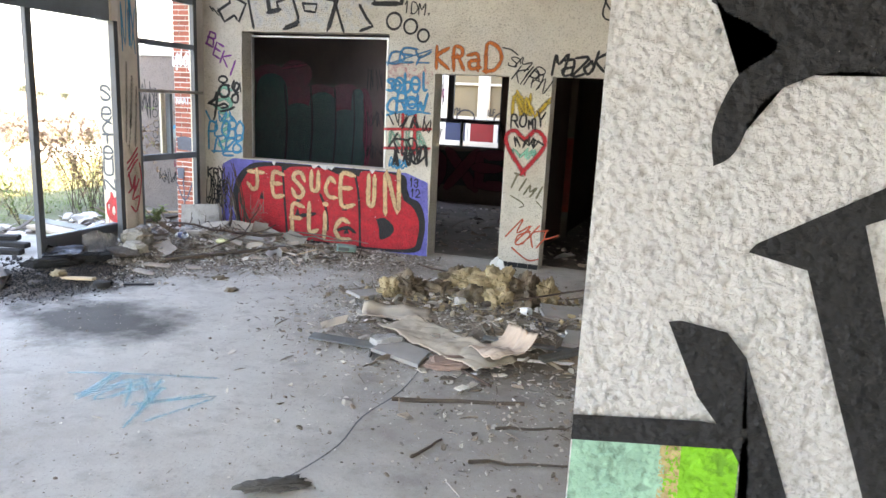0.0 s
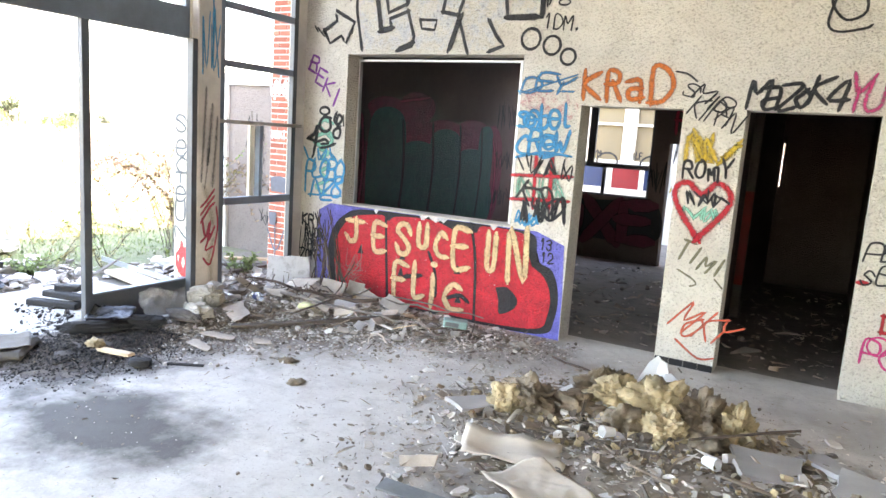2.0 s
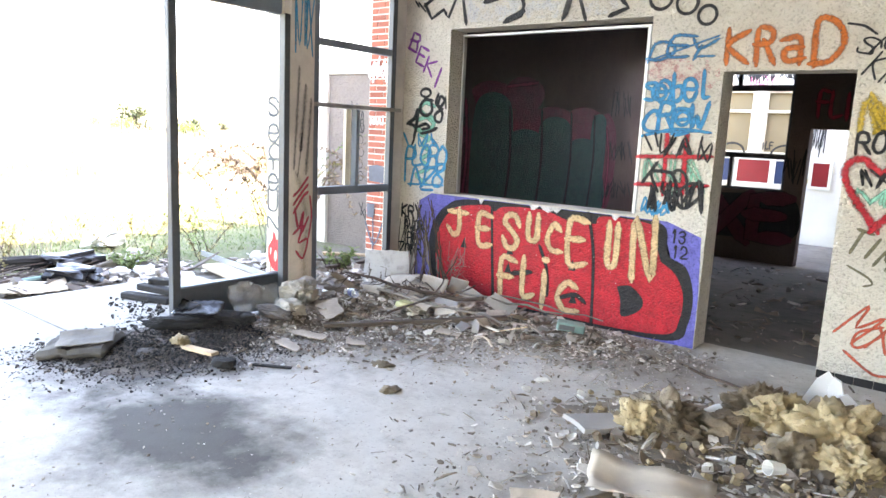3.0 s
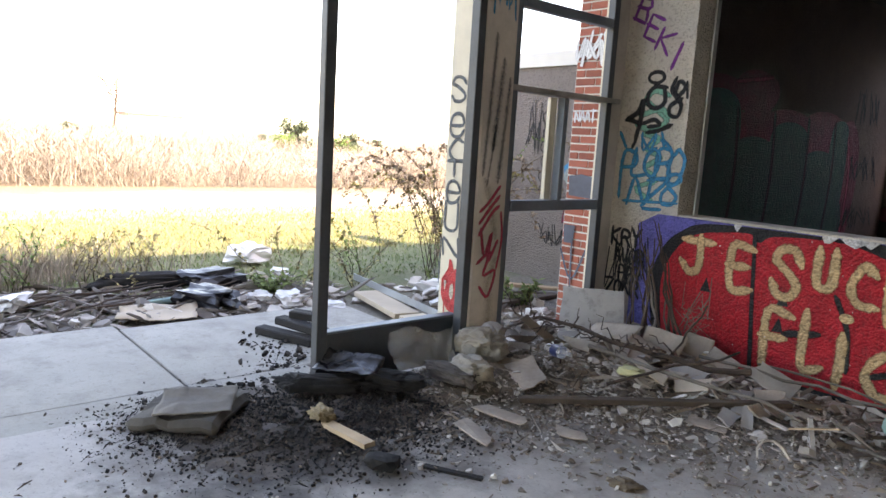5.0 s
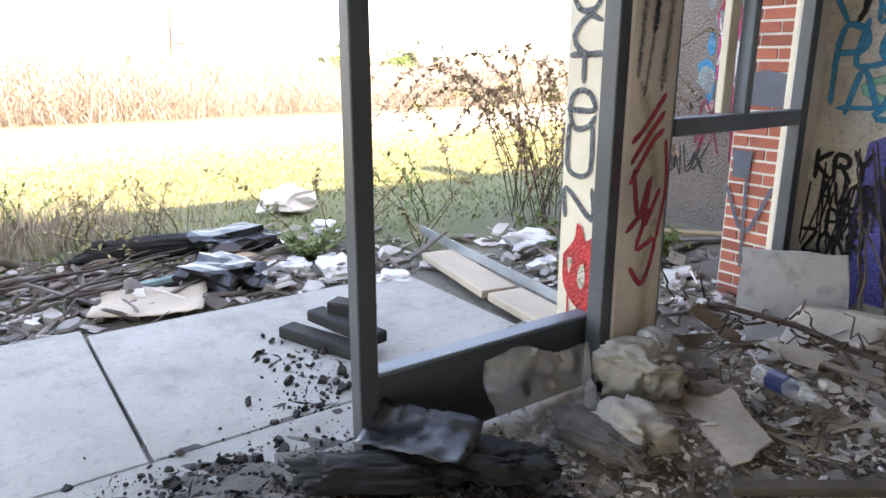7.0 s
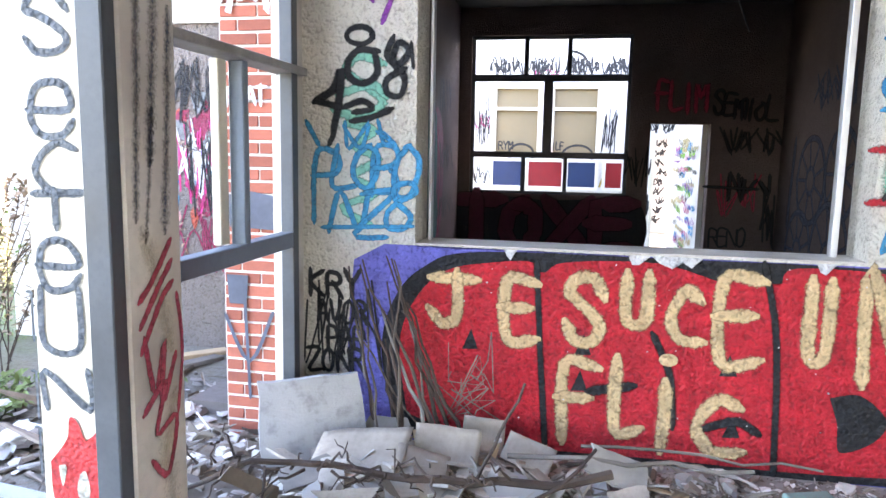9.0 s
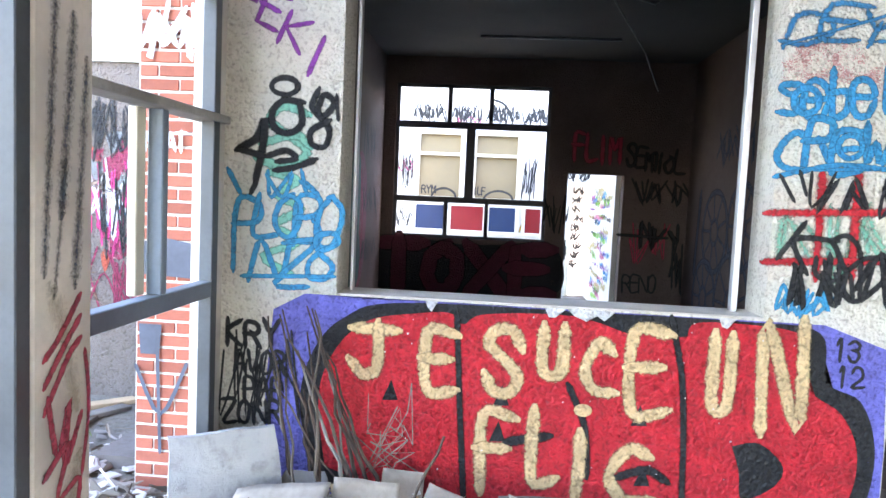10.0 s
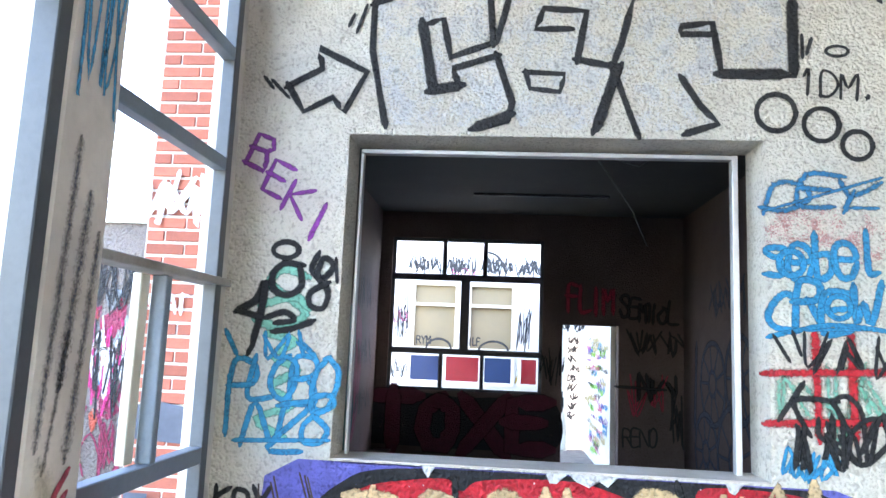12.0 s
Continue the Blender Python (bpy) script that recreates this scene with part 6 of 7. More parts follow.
bmesh.ops.transform(b_, matrix=pose(-3.74, 7.13, 0.05, 8, 5, 28), verts=b_.verts)
part("casing", b_, M_TEAL_BOX, box_ob)
b_ = box(-0.09, 0.03, -0.046, -0.044, 0.015, 0.055)
bmesh.ops.transform(b_, matrix=pose(-3.74, 7.13, 0.05, 8, 5, 28) @ pose(0, -0.002, 0), verts=b_.verts)
part("front_panel", b_, M_METAL_GREY, box_ob)

M_SHARD = plain("soiled_plaster_board", (0.58, 0.52, 0.445), 0.9, vary=0.38, scale=10, bumpy=0.4, per_object=0.3)
r = random.Random(404)
for i in range(70):
    x, y = r.gauss(-4.95, 0.42), r.gauss(6.98, 0.24)
    if not (-5.8 < x < -3.5 and 6.2 < y < 7.45):
        continue
    w, d = r.uniform(0.07, 0.22), r.uniform(0.05, 0.13)
    place("board_shard", slab(w, d, r.uniform(0.004, 0.014), 410 + i, 9, 0.28, r.uniform(-0.05, 0.12)), (M_SHARD, M_CARD, M_SHARD, M_TILE)[i % 4], "broken soiled board shard in the rubble", "board shard", (x, y, corner_base(x, y) + r.uniform(0.015, 0.06)), (r.gauss(0, 20), r.gauss(0, 20), r.uniform(0, 360)), "board shards in the rubble")
for i in range(14):
    x, y = r.gauss(-4.6, 0.5), r.gauss(6.9, 0.25)
    y = min(y, 7.3)
    ang, ln = r.uniform(0, 6.28), r.uniform(0.12, 0.28)
    ring = [Vector((x + math.cos(ang + t_ * 0.35) * ln * (t_ / 5 - 0.5), y + math.sin(ang + t_ * 0.35) * ln * (t_ / 5 - 0.5), corner_base(x, y) + 0.04 + 0.035 * math.sin(t_ * 0.9 + i))) for t_ in range(6)]
    place("trim_strip", tube(ring, 0.009, 0.006, 4), (M_PAPER, M_SHARD, M_WHITE_PLASTIC)[i % 3], "curled strip of pale trim in the rubble", "trim strip", group="curled strips in the rubble")

# by the entrance: cushion, burnt logs, plank with foam
cushion = empty("cushion", "sooty square seat cushion with torn cover on the ash", "cushion")
b_ = box(-0.23, 0.23, -0.18, 0.18, 0, 0.065, 0.025)
bmesh.ops.subdivide_edges(b_, edges=b_.edges[:], cuts=5, use_grid_fill=True)
for v in b_.verts:
    v.co += Vector((0.02 * noise.noise(v.co * 7), 0.02 * noise.noise(v.co * 8 + Vector((3, 0, 0))), 0.022 * noise.noise(v.co * 11)))
mc = pose(-5.86, 4.31, 0.02, 3, -4, 42)
bmesh.ops.transform(b_, matrix=mc, verts=b_.verts)
pad = part("pad", b_, M_FABRIC, cushion)
b_ = sheet(0.34, 0.25, 21, 24, 18, 0.03, 0.02, 0.006)
bmesh.ops.transform(b_, matrix=mc @ pose(0.05, -0.01, 0.05, 0, 0, 18), verts=b_.verts)
part("torn_cover", b_, plain("sooty_cover", (0.21, 0.19, 0.16), 0.95, vary=0.3, scale=10, bumpy=0.4), pad, "loose grey-brown cover flap")
for i, (x, y, rz, ln) in enumerate(((-5.74, 4.98, 58, 0.46), (-5.60, 5.26, 38, 0.36))):
    b_ = chunk((ln, 0.13, 0.09), 15 + i, 5, 0.45)
    place("charred_log", b_, M_CHAR, "charred black log lying in the ash", "log", (x, y, 0.05 + 0.02 * i), (0, 0, rz), "burnt logs")
place("plastic_sheet", sheet(0.34, 0.17, 25, 18, 10, 0.05, 0.05, 0.003), plain("black_plastic", (0.03, 0.03, 0.032), 0.3, vary=0.2), "melted black plastic sheet over the logs", "plastic sheet", (-5.74, 5.10, 0.13), (6, 4, 30))
fp = empty("foam_plank", "pale split plank with yellow foam at one end", "plank")
b_ = slab(0.38, 0.065, 0.02, 8, 6, 0.08)
bmesh.ops.transform(b_, matrix=pose(-5.26, 4.79, 0.045, 0, -6, -2), verts=b_.verts)
part("plank", b_, M_WOOD_PALE, fp)
b_ = chunk((0.12, 0.08, 0.06), 17, 5, 0.5)
bmesh.ops.transform(b_, matrix=pose(-5.48, 4.80, 0.03), verts=b_.verts)
part("foam", b_, M_FOAM, fp, "crumbling yellow foam")
place("charred_stub", chunk((0.15, 0.09, 0.07), 18, 2), M_CHAR, "charred stub of wood on the concrete", "stub", (-4.97, 4.79, 0.0), (0, 0, 30))
place("charred_strip", box(-0.13, 0.13, -0.014, 0.014, 0, 0.012), M_CHAR, "thin burnt strip on the concrete floor", "strip", (-4.78, 5.02, 0.0), (0, 0, 30))

# rubbish pile in mid floor
for i, (x, y, sx, sy, sz, mt) in enumerate(((-1.72, 6.15, 0.46, 0.34, 0.24, M_FOAM), (-2.00, 6.18, 0.42, 0.28, 0.17, M_FOAM), (-1.45, 6.22, 0.40, 0.32, 0.22, M_FOAM_DARK), (-2.48, 5.85, 0.44, 0.30, 0.20, M_FOAM_DARK), (-2.58, 5.72, 0.26, 0.22, 0.20, M_FOAM), (-2.15, 6.45, 0.50, 0.28, 0.20, M_FOAM_DARK), (-1.24, 6.20, 0.30, 0.26, 0.24, M_FOAM), (-1.62, 5.92, 0.34, 0.24, 0.16, M_FOAM), (-2.22, 5.95, 0.32, 0.24, 0.13, M_FOAM_DARK), (-1.85, 5.92, 0.30, 0.22, 0.14, M_FOAM_DARK), (-1.38, 5.98, 0.34, 0.24, 0.15, M_FOAM_DARK), (-1.78, 6.38, 0.44, 0.26, 0.20, M_FOAM_DARK), (-4.3, 5.55, 0.14, 0.1, 0.04, M_FOAM_DARK), (-3.95, 5.25, 0.13, 0.10, 0.035, M_FOAM_DARK))):
    b_ = bmesh.new()
    bmesh.ops.create_icosphere(b_, subdivisions=5 if i < 8 else 4, radius=1.0)
    off = Vector((i * 3.1, i * 7.7, i * 1.9))
    for v in b_.verts:
        n = v.co.normalized()
        tuft = 0.55 * noise.noise(n * 1.7 + off) - 0.42 * abs(noise.noise(n * 3.8 + off)) - 0.30 * abs(noise.noise(n * 9 + off)) + 0.16 * noise.noise(n * 22 + off) + 0.25
        q = n * (0.80 + tuft)
        v.co = Vector((q.x * sx / 2, q.y * sy / 2, max(q.z * 0.75 + 0.2, -0.1) * sz))
    for f in b_.faces:
        f.smooth = True
    place("insulation_wad", b_, mt, "torn wad of yellow glass-wool insulation" if mt is M_FOAM else "dirty brown wad of torn insulation", "insulation", (x, y, max(centre_base(x, y) - 0.02, 0)), (0, 0, i * 47), "insulation wads")
place("wallpaper_sheet", sheet(1.05, 0.40, 33, 60, 22, 0.034, 0.022, 0.004), M_PAPER, "long curled strip of dirty wallpaper on the pile", "wallpaper", (-1.70, 4.62, 0.03), (-4, 2, -28))
place("cardboard_sheet", sheet(0.44, 0.34, 35, 34, 26, 0.05, 0.14, 0.005), M_CARD_PINK, "crumpled rose-brown cardboard sheet", "cardboard", (-1.24, 4.56, 0.05), (4, -8, -50))
place("cardboard_sheet", sheet(0.55, 0.30, 37, 14, 10, 0.05, 0.05, 0.005), M_PAPER, "pale flattened cardboard sheet in the dust", "cardboard", (-2.25, 5.05, 0.01), (0, 3, 20))
place("metal_strip", box(-0.55, 0.55, -0.05, 0.05, 0, 0.012, 0.003), M_METAL_GREY, "dull grey bent metal strip under the paper", "metal strip", (-2.10, 4.42, 0.03), (6, 1, 3))
for i, (x, y, w, d, rx, rz) in enumerate(((-1.04, 5.86, 0.36, 0.26, 6, 10), (-0.72, 6.10, 0.30, 0.26, -5, -35), (-0.51, 5.74, 0.46, 0.34, 7, -20), (-1.05, 5.62, 0.24, 0.16, 10, 25), (-0.75, 5.05, 0.36, 0.22, 8, 5), (-2.75, 5.65, 0.30, 0.2, 4, 60), (-1.9, 4.36, 0.34, 0.24, 5, -10), (-0.3, 5.15, 0.3, 0.2, -6, 40))):
    place("board_piece", slab(w, d, 0.025, 70 + i, 7, 0.2), M_TILE, "flat grey broken board on the pile", "board piece", (x, y, centre_base(x, y) + 0.02), (rx, rx * 0.7, rz), "broken grey boards")
place("brick_lump", chunk((0.30, 0.20, 0.07), 90, 3, 0.3), plain("brick_dust", (0.34, 0.23, 0.19), 0.9, vary=0.3), "reddish broken slab of brickwork", "brick lump", (-1.56, 4.32, 0.0), (0, 0, 15))
place("stone", chunk((0.24, 0.16, 0.10), 91, 2), M_SLAB, "grey lump of concrete beside the paper", "stone", (-2.1, 4.5, 0.0), (0, 0, 40))
plank = place("plank", box(-0.72, 0.72, -0.04, 0.04, 0, 0.03, 0.004), M_METAL_GREY, "dark grey weathered plank sloping over the pile", "plank", (-0.50, 5.15, 0.08), (0, -3, 48))
place("plank", box(-0.6, 0.6, -0.03, 0.03, 0, 0.02, 0.004), M_METAL_GREY, "grey metal profile across the pile", "metal profile", (-0.85, 4.85, 0.06), (0, 3, 8))
for i, (a, b, r, mt) in enumerate((((-1.25, 5.45, 0.06), (-0.75, 5.0, 0.08), 0.018, M_METAL_GREY), ((-1.15, 4.62, 0.03), (-0.45, 4.78, 0.03), 0.012, M_WHITE_PLASTIC), ((-0.35, 4.55, 0.03), (0.5, 4.75, 0.05), 0.018, M_PAPER), ((-2.35, 4.85, 0.05), (-1.2, 4.1, 0.02), 0.010, M_BARK), ((-1.7, 3.68, 0.01), (-0.95, 3.95, 0.01), 0.014, M_WOOD_DARK), ((-2.2, 6.75, 0.02), (-2.75, 7.0, 0.02), 0.010, M_BARK), ((-1.45, 5.75, 0.12), (-0.9, 6.05, 0.22), 0.008, M_BARK))):
    place("rod", tube(crooked(a, b, 80 + i, 4, 0.015), r, r, 7), mt, "loose straight rod on the rubbish pile", "rod", group="rods on the pile")
for i, (x, y, rx, ry, rz, h) in enumerate(((-1.95, 6.72, -12, 18, 10, 0.24), (-1.80, 6.74, 14, -8, -15, 0.22), (-1.66, 6.70, 8, -45, 5, 0.18))):
    b_ = bmesh.new()
    vs_ = [b_.verts.new(p) for p in ((-0.055, 0, 0), (0.06, 0, 0), (0.05, 0.01, h), (0.01, 0.012, h * 1.1), (-0.03, 0.01, h * 0.8))]
    f_ = b_.faces.new(vs_)
    r_ = bmesh.ops.extrude_face_region(b_, geom=[f_])
    for v in r_["geom"]:
        if isinstance(v, bmesh.types.BMVert):
            v.co.y += 0.012
    bmesh.ops.recalc_face_normals(b_, faces=b_.faces)
    place("plastic_shard", b_, M_WHITE_PLASTIC, "upright white broken plastic shard in the pile", "plastic shard", (x, y, 0.03), (rx, ry, rz), "white plastic shards")
cup = bmesh.new()
vs_ = [cup.verts.new((r, 0, z)) for r, z in ((0.0, 0.004), (0.026, 0.0), (0.036, 0.085), (0.033, 0.085), (0.024, 0.008))]
es_ = [cup.edges.new(p) for p in zip(vs_, vs_[1:])]
bmesh.ops.spin(cup, geom=vs_ + es_, cent=(0, 0, 0), axis=(0, 0, 1), angle=math.tau, steps=14)
bmesh.ops.remove_doubles(cup, verts=cup.verts, dist=0.0005)
cup_ob = place("paper_cup", cup, M_WHITE_PLASTIC, "small white cup lying in the rubbish", "cup", (-1.33, 5.55, 0.11), (85, 0, 60), "white cups")
copy_thing(cup_ob, pose(-1.85, 5.62, 0.10, 80, 20, -40))
copy_thing(cup_ob, pose(-0.15, 6.05, 0.06, 20, 0, 10))
copy_thing(cup_ob, pose(-2.35, 6.1, 0.08, 75, 0, 130))
gb = empty("bleach_bottle", "green plastic bottle with yellow cap", "bottle")
m_gb = pose(0.22, 5.62, 0.05, 55, 15, -35)
for nm, prof, mt in (("body", ((0.0, 0.0), (0.048, 0.002), (0.05, 0.03), (0.05, 0.14), (0.02, 0.20), (0.0, 0.201)), M_GREEN_PLASTIC), ("cap", ((0.022, 0.202), (0.022, 0.235), (0.0, 0.236)), plain("yellow_cap", (0.75, 0.55, 0.04), 0.4))):
    b_ = bmesh.new()
    vs_ = [b_.verts.new((r, 0, z)) for r, z in prof]
    es_ = [b_.edges.new(p) for p in zip(vs_, vs_[1:])]
    bmesh.ops.spin(b_, geom=vs_ + es_, cent=(0, 0, 0), axis=(0, 0, 1), angle=math.tau, steps=14)
    bmesh.ops.remove_doubles(b_, verts=b_.verts, dist=0.0005)
    bmesh.ops.transform(b_, matrix=m_gb, verts=b_.verts)
    made = part(nm, b_, mt, gb if nm == "body" else made)
rack = empty("wire_rack", "bent white wire rack lying in the rubbish", "rack")
mr = pose(-0.15, 4.56, 0.02, 4, 3, -12)
for i in range(5):
    part("wire", tube([mr @ Vector((-0.25 + i * 0.125, -0.12, 0)), mr @ Vector((-0.25 + i * 0.125, 0.12, 0))], 0.005, 0.005, 5), M_WHITE_PLASTIC, rack)
for k in (-0.12, 0.0, 0.12):
    part("rail", tube([mr @ Vector((-0.26, k, 0.004)), mr @ Vector((0.26, k, 0.004))], 0.006, 0.006, 5), M_WHITE_PLASTIC, rack)
place("plastic_tub", chunk((0.16, 0.13, 0.09), 93, 2, 0.2), plain("blue_plastic", (0.03, 0.16, 0.26), 0.4), "blue plastic scrap under the plank", "plastic scrap", (0.05, 5.88, 0.02))

place("rag", chunk((0.24, 0.10, 0.03), 61, 4, 0.7), M_FABRIC, "crumpled dark rag on the concrete floor", "rag", (-1.80, 2.58, 0.0), (0, 0, 38))
for i, (a, b) in enumerate((((-1.03, 3.56, 0.008), (-0.66, 3.72, 0.008)), ((-1.06, 3.15, 0.008), (-0.58, 3.31, 0.008)), ((-1.34, 3.08, 0.008), (-1.26, 3.32, 0.008)), ((-0.8, 2.9, 0.008), (-0.45, 3.0, 0.008)))):
    place("stick", tube(crooked(a, b, 640 + i, 5, 0.03), 0.010, 0.006, 5), M_WOOD_DARK, "dark splintered stick on the dusty floor", "stick", group="splinters on the floor")

# back room: strip lamp rail and dangling wires
place("conduit", tube([(-5.05, 13.55, 3.53), (-3.25, 13.55, 3.53)], 0.018, 0.018, 6), M_METAL_GREY, "thin metal conduit fixed under the dark ceiling", "conduit")
place("hanging_strip", tube([(-3.75, 11.4, 3.54), (-3.2, 12.2, 3.1), (-2.95, 12.6, 2.75)], 0.010, 0.007, 5), M_METAL_GREY, "thin ceiling strip hanging down in the room", "ceiling strip")
place("hanging_strip", tube([(-3.75, 11.4, 3.53), (-3.3, 11.3, 3.36), (-3.1, 11.45, 3.52)], 0.008, 0.008, 5), M_METAL_GREY, "bent ceiling strip hanging in the room", "ceiling strip")
for i, zz in enumerate((2.66, 2.61)):
    place("cable_duct", box(-0.72, 1.38, Y - 0.022, Y - 0.002, zz, zz + 0.016), M_CREAM, "thin surface cable duct along the wall", "cable duct", group="cable ducts")
place("cable", tube([(-0.20, Y - 0.01, 2.62), (-0.19, Y - 0.012, 2.42)], 0.004, 0.004, 5), M_STEEL, "short loose cable hanging from the duct", "cable")

# ---- outside: boards, plants, scrub and distance ----
M_BOARD = plain("pale_board", (0.56, 0.46, 0.34), 0.8, vary=0.16, scale=8)
M_ZINC = plain("galvanised_rail", (0.40, 0.44, 0.47), 0.4, 0.6, vary=0.15)
for i, (a, b) in enumerate((((-6.15, 6.36), (-6.98, 6.47)), ((-7.0, 6.46), (-7.85, 6.62)))):
    d = Vector((b[0] - a[0], b[1] - a[1], 0))
    place("plank", box(-d.length / 2 + 0.01, d.length / 2 - 0.01, -0.11, 0.11, 0, 0.045, 0.005), M_BOARD, "pale flat timber board edging the apron", "board", ((a[0] + b[0]) / 2, (a[1] + b[1]) / 2, -0.02), (0, 0, math.degrees(math.atan2(d.y, d.x))), "boards beside the apron")
rail = empty("metal_rail", "long galvanised angle rail lying on the boards", "rail")
for nm, bb in (("flange", (-1.1, 1.1, -0.035, 0.035, 0, 0.005)), ("web", (-1.1, 1.1, 0.030, 0.035, 0.006, 0.06))):
    b_ = box(*bb)
    bmesh.ops.transform(b_, matrix=pose(-7.2, 6.66, 0.03, 0, 0, 172), verts=b_.verts)
    part(nm, b_, M_ZINC, rail)
for i, (x, y, z, rz, ln) in enumerate(((-6.90, 5.35, -0.01, 20, 0.5), (-6.88, 5.45, 0.05, 12, 0.46), (-6.95, 5.52, 0.10, 30, 0.22))):
    place("charred_plank", box(-ln / 2, ln / 2, -0.05, 0.05, 0, 0.055, 0.008), M_CHAR, "charred black plank end on the apron", "plank", (x, y, z), (0, 0, rz), "charred planks")
for i, (x, y, ln, rz) in enumerate(((-8.3, 5.0, 0.9, 80), (-7.3, 8.2, 1.2, 70), (-7.4, 8.5, 1.0, 55), (-7.1, 8.0, 1.1, 100), (-8.9, 4.2, 1.1, 75), (-8.6, 5.6, 0.5, 30))):
    place("plank", box(-ln / 2, ln / 2, -0.05, 0.05, 0, 0.03, 0.004), (M_WOOD_DARK, M_WOOD_GREY, M_WOOD_PALE)[i % 3], "weathered plank on the waste ground", "plank", (x, y, -0.04), (0, 3, rz), "planks on the waste ground")
place("charred_log", chunk((1.0, 0.16, 0.14), 270, 4, 0.35), M_CHAR, "long ribbed black log on the waste ground", "log", (-9.03, 5.14, -0.06), (0, 0, 84), "burnt logs")
place("pipe", tube([(-8.24, 4.85, 0.0), (-8.27, 5.05, 0.0)], 0.03, 0.03, 8), M_TEAL_BOX, "short pale teal pipe among the rubbish", "pipe")
place("cardboard_sheet", sheet(0.55, 0.38, 271, 14, 10, 0.04, 0.03, 0.005), M_BOARD, "flat tan cardboard at the apron edge", "cardboard", (-7.98, 4.85, -0.06), (0, 0, 70))
M_BAG = plain("white_bag", (0.76, 0.75, 0.73), 0.5, vary=0.08, scale=6)
for i, (x, y, s) in enumerate(((-8.0, 5.95, 0.26), (-8.15, 5.75, 0.2), (-9.9, 6.45, 0.42), (-8.9, 6.3, 0.24), (-7.75, 7.35, 0.30), (-7.25, 7.1, 0.22), (-8.6, 4.0, 0.28), (-8.9, 3.7, 0.34), (-7.6, 6.15, 0.2), (-9.2, 4.9, 0.2), (-8.35, 3.6, 0.3))):
    b_ = chunk((s, s * 0.75, s * 0.42), 200 + i, 3, 0.7)
    place("rubbish_bag", b_, M_BAG, "crumpled white rubbish on the waste ground", "rubbish", (x, y, -0.065), (0, 0, i * 53), "white rubbish outside")
for i in range(26):
    a = Vector((min(-8.45 + rng.gauss(0, 0.28), -7.95), 4.2 + rng.gauss(0, 0.6), -0.03 + rng.random() * 0.05))
    ang = rng.uniform(-0.05, 0.6) + math.pi / 2
    ln = rng.uniform(0.4, 1.1)
    place("stick", tube(crooked(a, a + Vector((math.cos(ang) * ln, math.sin(ang) * ln, rng.uniform(0, 0.06))), 300 + i, 5, 0.04), 0.012, 0.005, 5), (M_BARK, M_WOOD_DARK, M_WOOD_GREY)[i % 3], "dry stick in the heap on the waste ground", "stick", group="sticks on the waste ground")
for i, (x, y) in enumerate(((-8.05, 5.3), (-8.75, 5.1))):
    place("black_bag", chunk((0.5, 0.36, 0.16), 260 + i, 3, 0.6), plain("black_bag", (0.02, 0.02, 0.024), 0.35, vary=0.2), "crumpled black plastic on the waste ground", "plastic", (x - 0.1, y + 0.5 * i, -0.07), (0, 0, 30 + i * 60))


def leaf_material(name, colour, k=0.35):
    m = plain(name, colour, 0.75, vary=0.2, scale=10, bumpy=0, per_island=k)
    return m


M_LEAF = leaf_material("weed_leaves", (0.17, 0.27, 0.07))
M_LEAF_YEL = leaf_material("yellow_weed_leaves", (0.32, 0.28, 0.12))
M_LEAF_RED = leaf_material("rusty_leaves", (0.33, 0.235, 0.155))
M_LEAF_FAR = leaf_material("far_tree_leaves", (0.11, 0.14, 0.085))
M_STRAW = leaf_material("dry_straw", (0.34, 0.285, 0.225), 0.3)
M_STRAW_DARK = leaf_material("dry_scrub", (0.25, 0.205, 0.165), 0.35)
M_GRASS = leaf_material("green_grass", (0.17, 0.23, 0.075))


def add_leaf(verts, faces, p, d, w, ln, up):
    d = Vector(d).normalized()
    s = d.cross(Vector(up)).normalized() * w
    k = len(verts)
    p = Vector(p)
    mid = p + d * ln * 0.5
    verts += [tuple(p), tuple(mid + s + Vector((0, 0, 0.1 * ln))), tuple(p + d * ln), tuple(mid - s + Vector((0, 0, 0.1 * ln)))]
    faces.append((k, k + 1, k + 2, k + 3))


def leaves(name, verts, faces, material, parent):
    me = bpy.data.meshes.new(name)
    me.from_pydata([tuple(v) for v in verts], [], faces)
    me.materials.append(material)
    ob = new(name, me)
    ob.parent = parent
    ob.location = -parent.location
    return ob


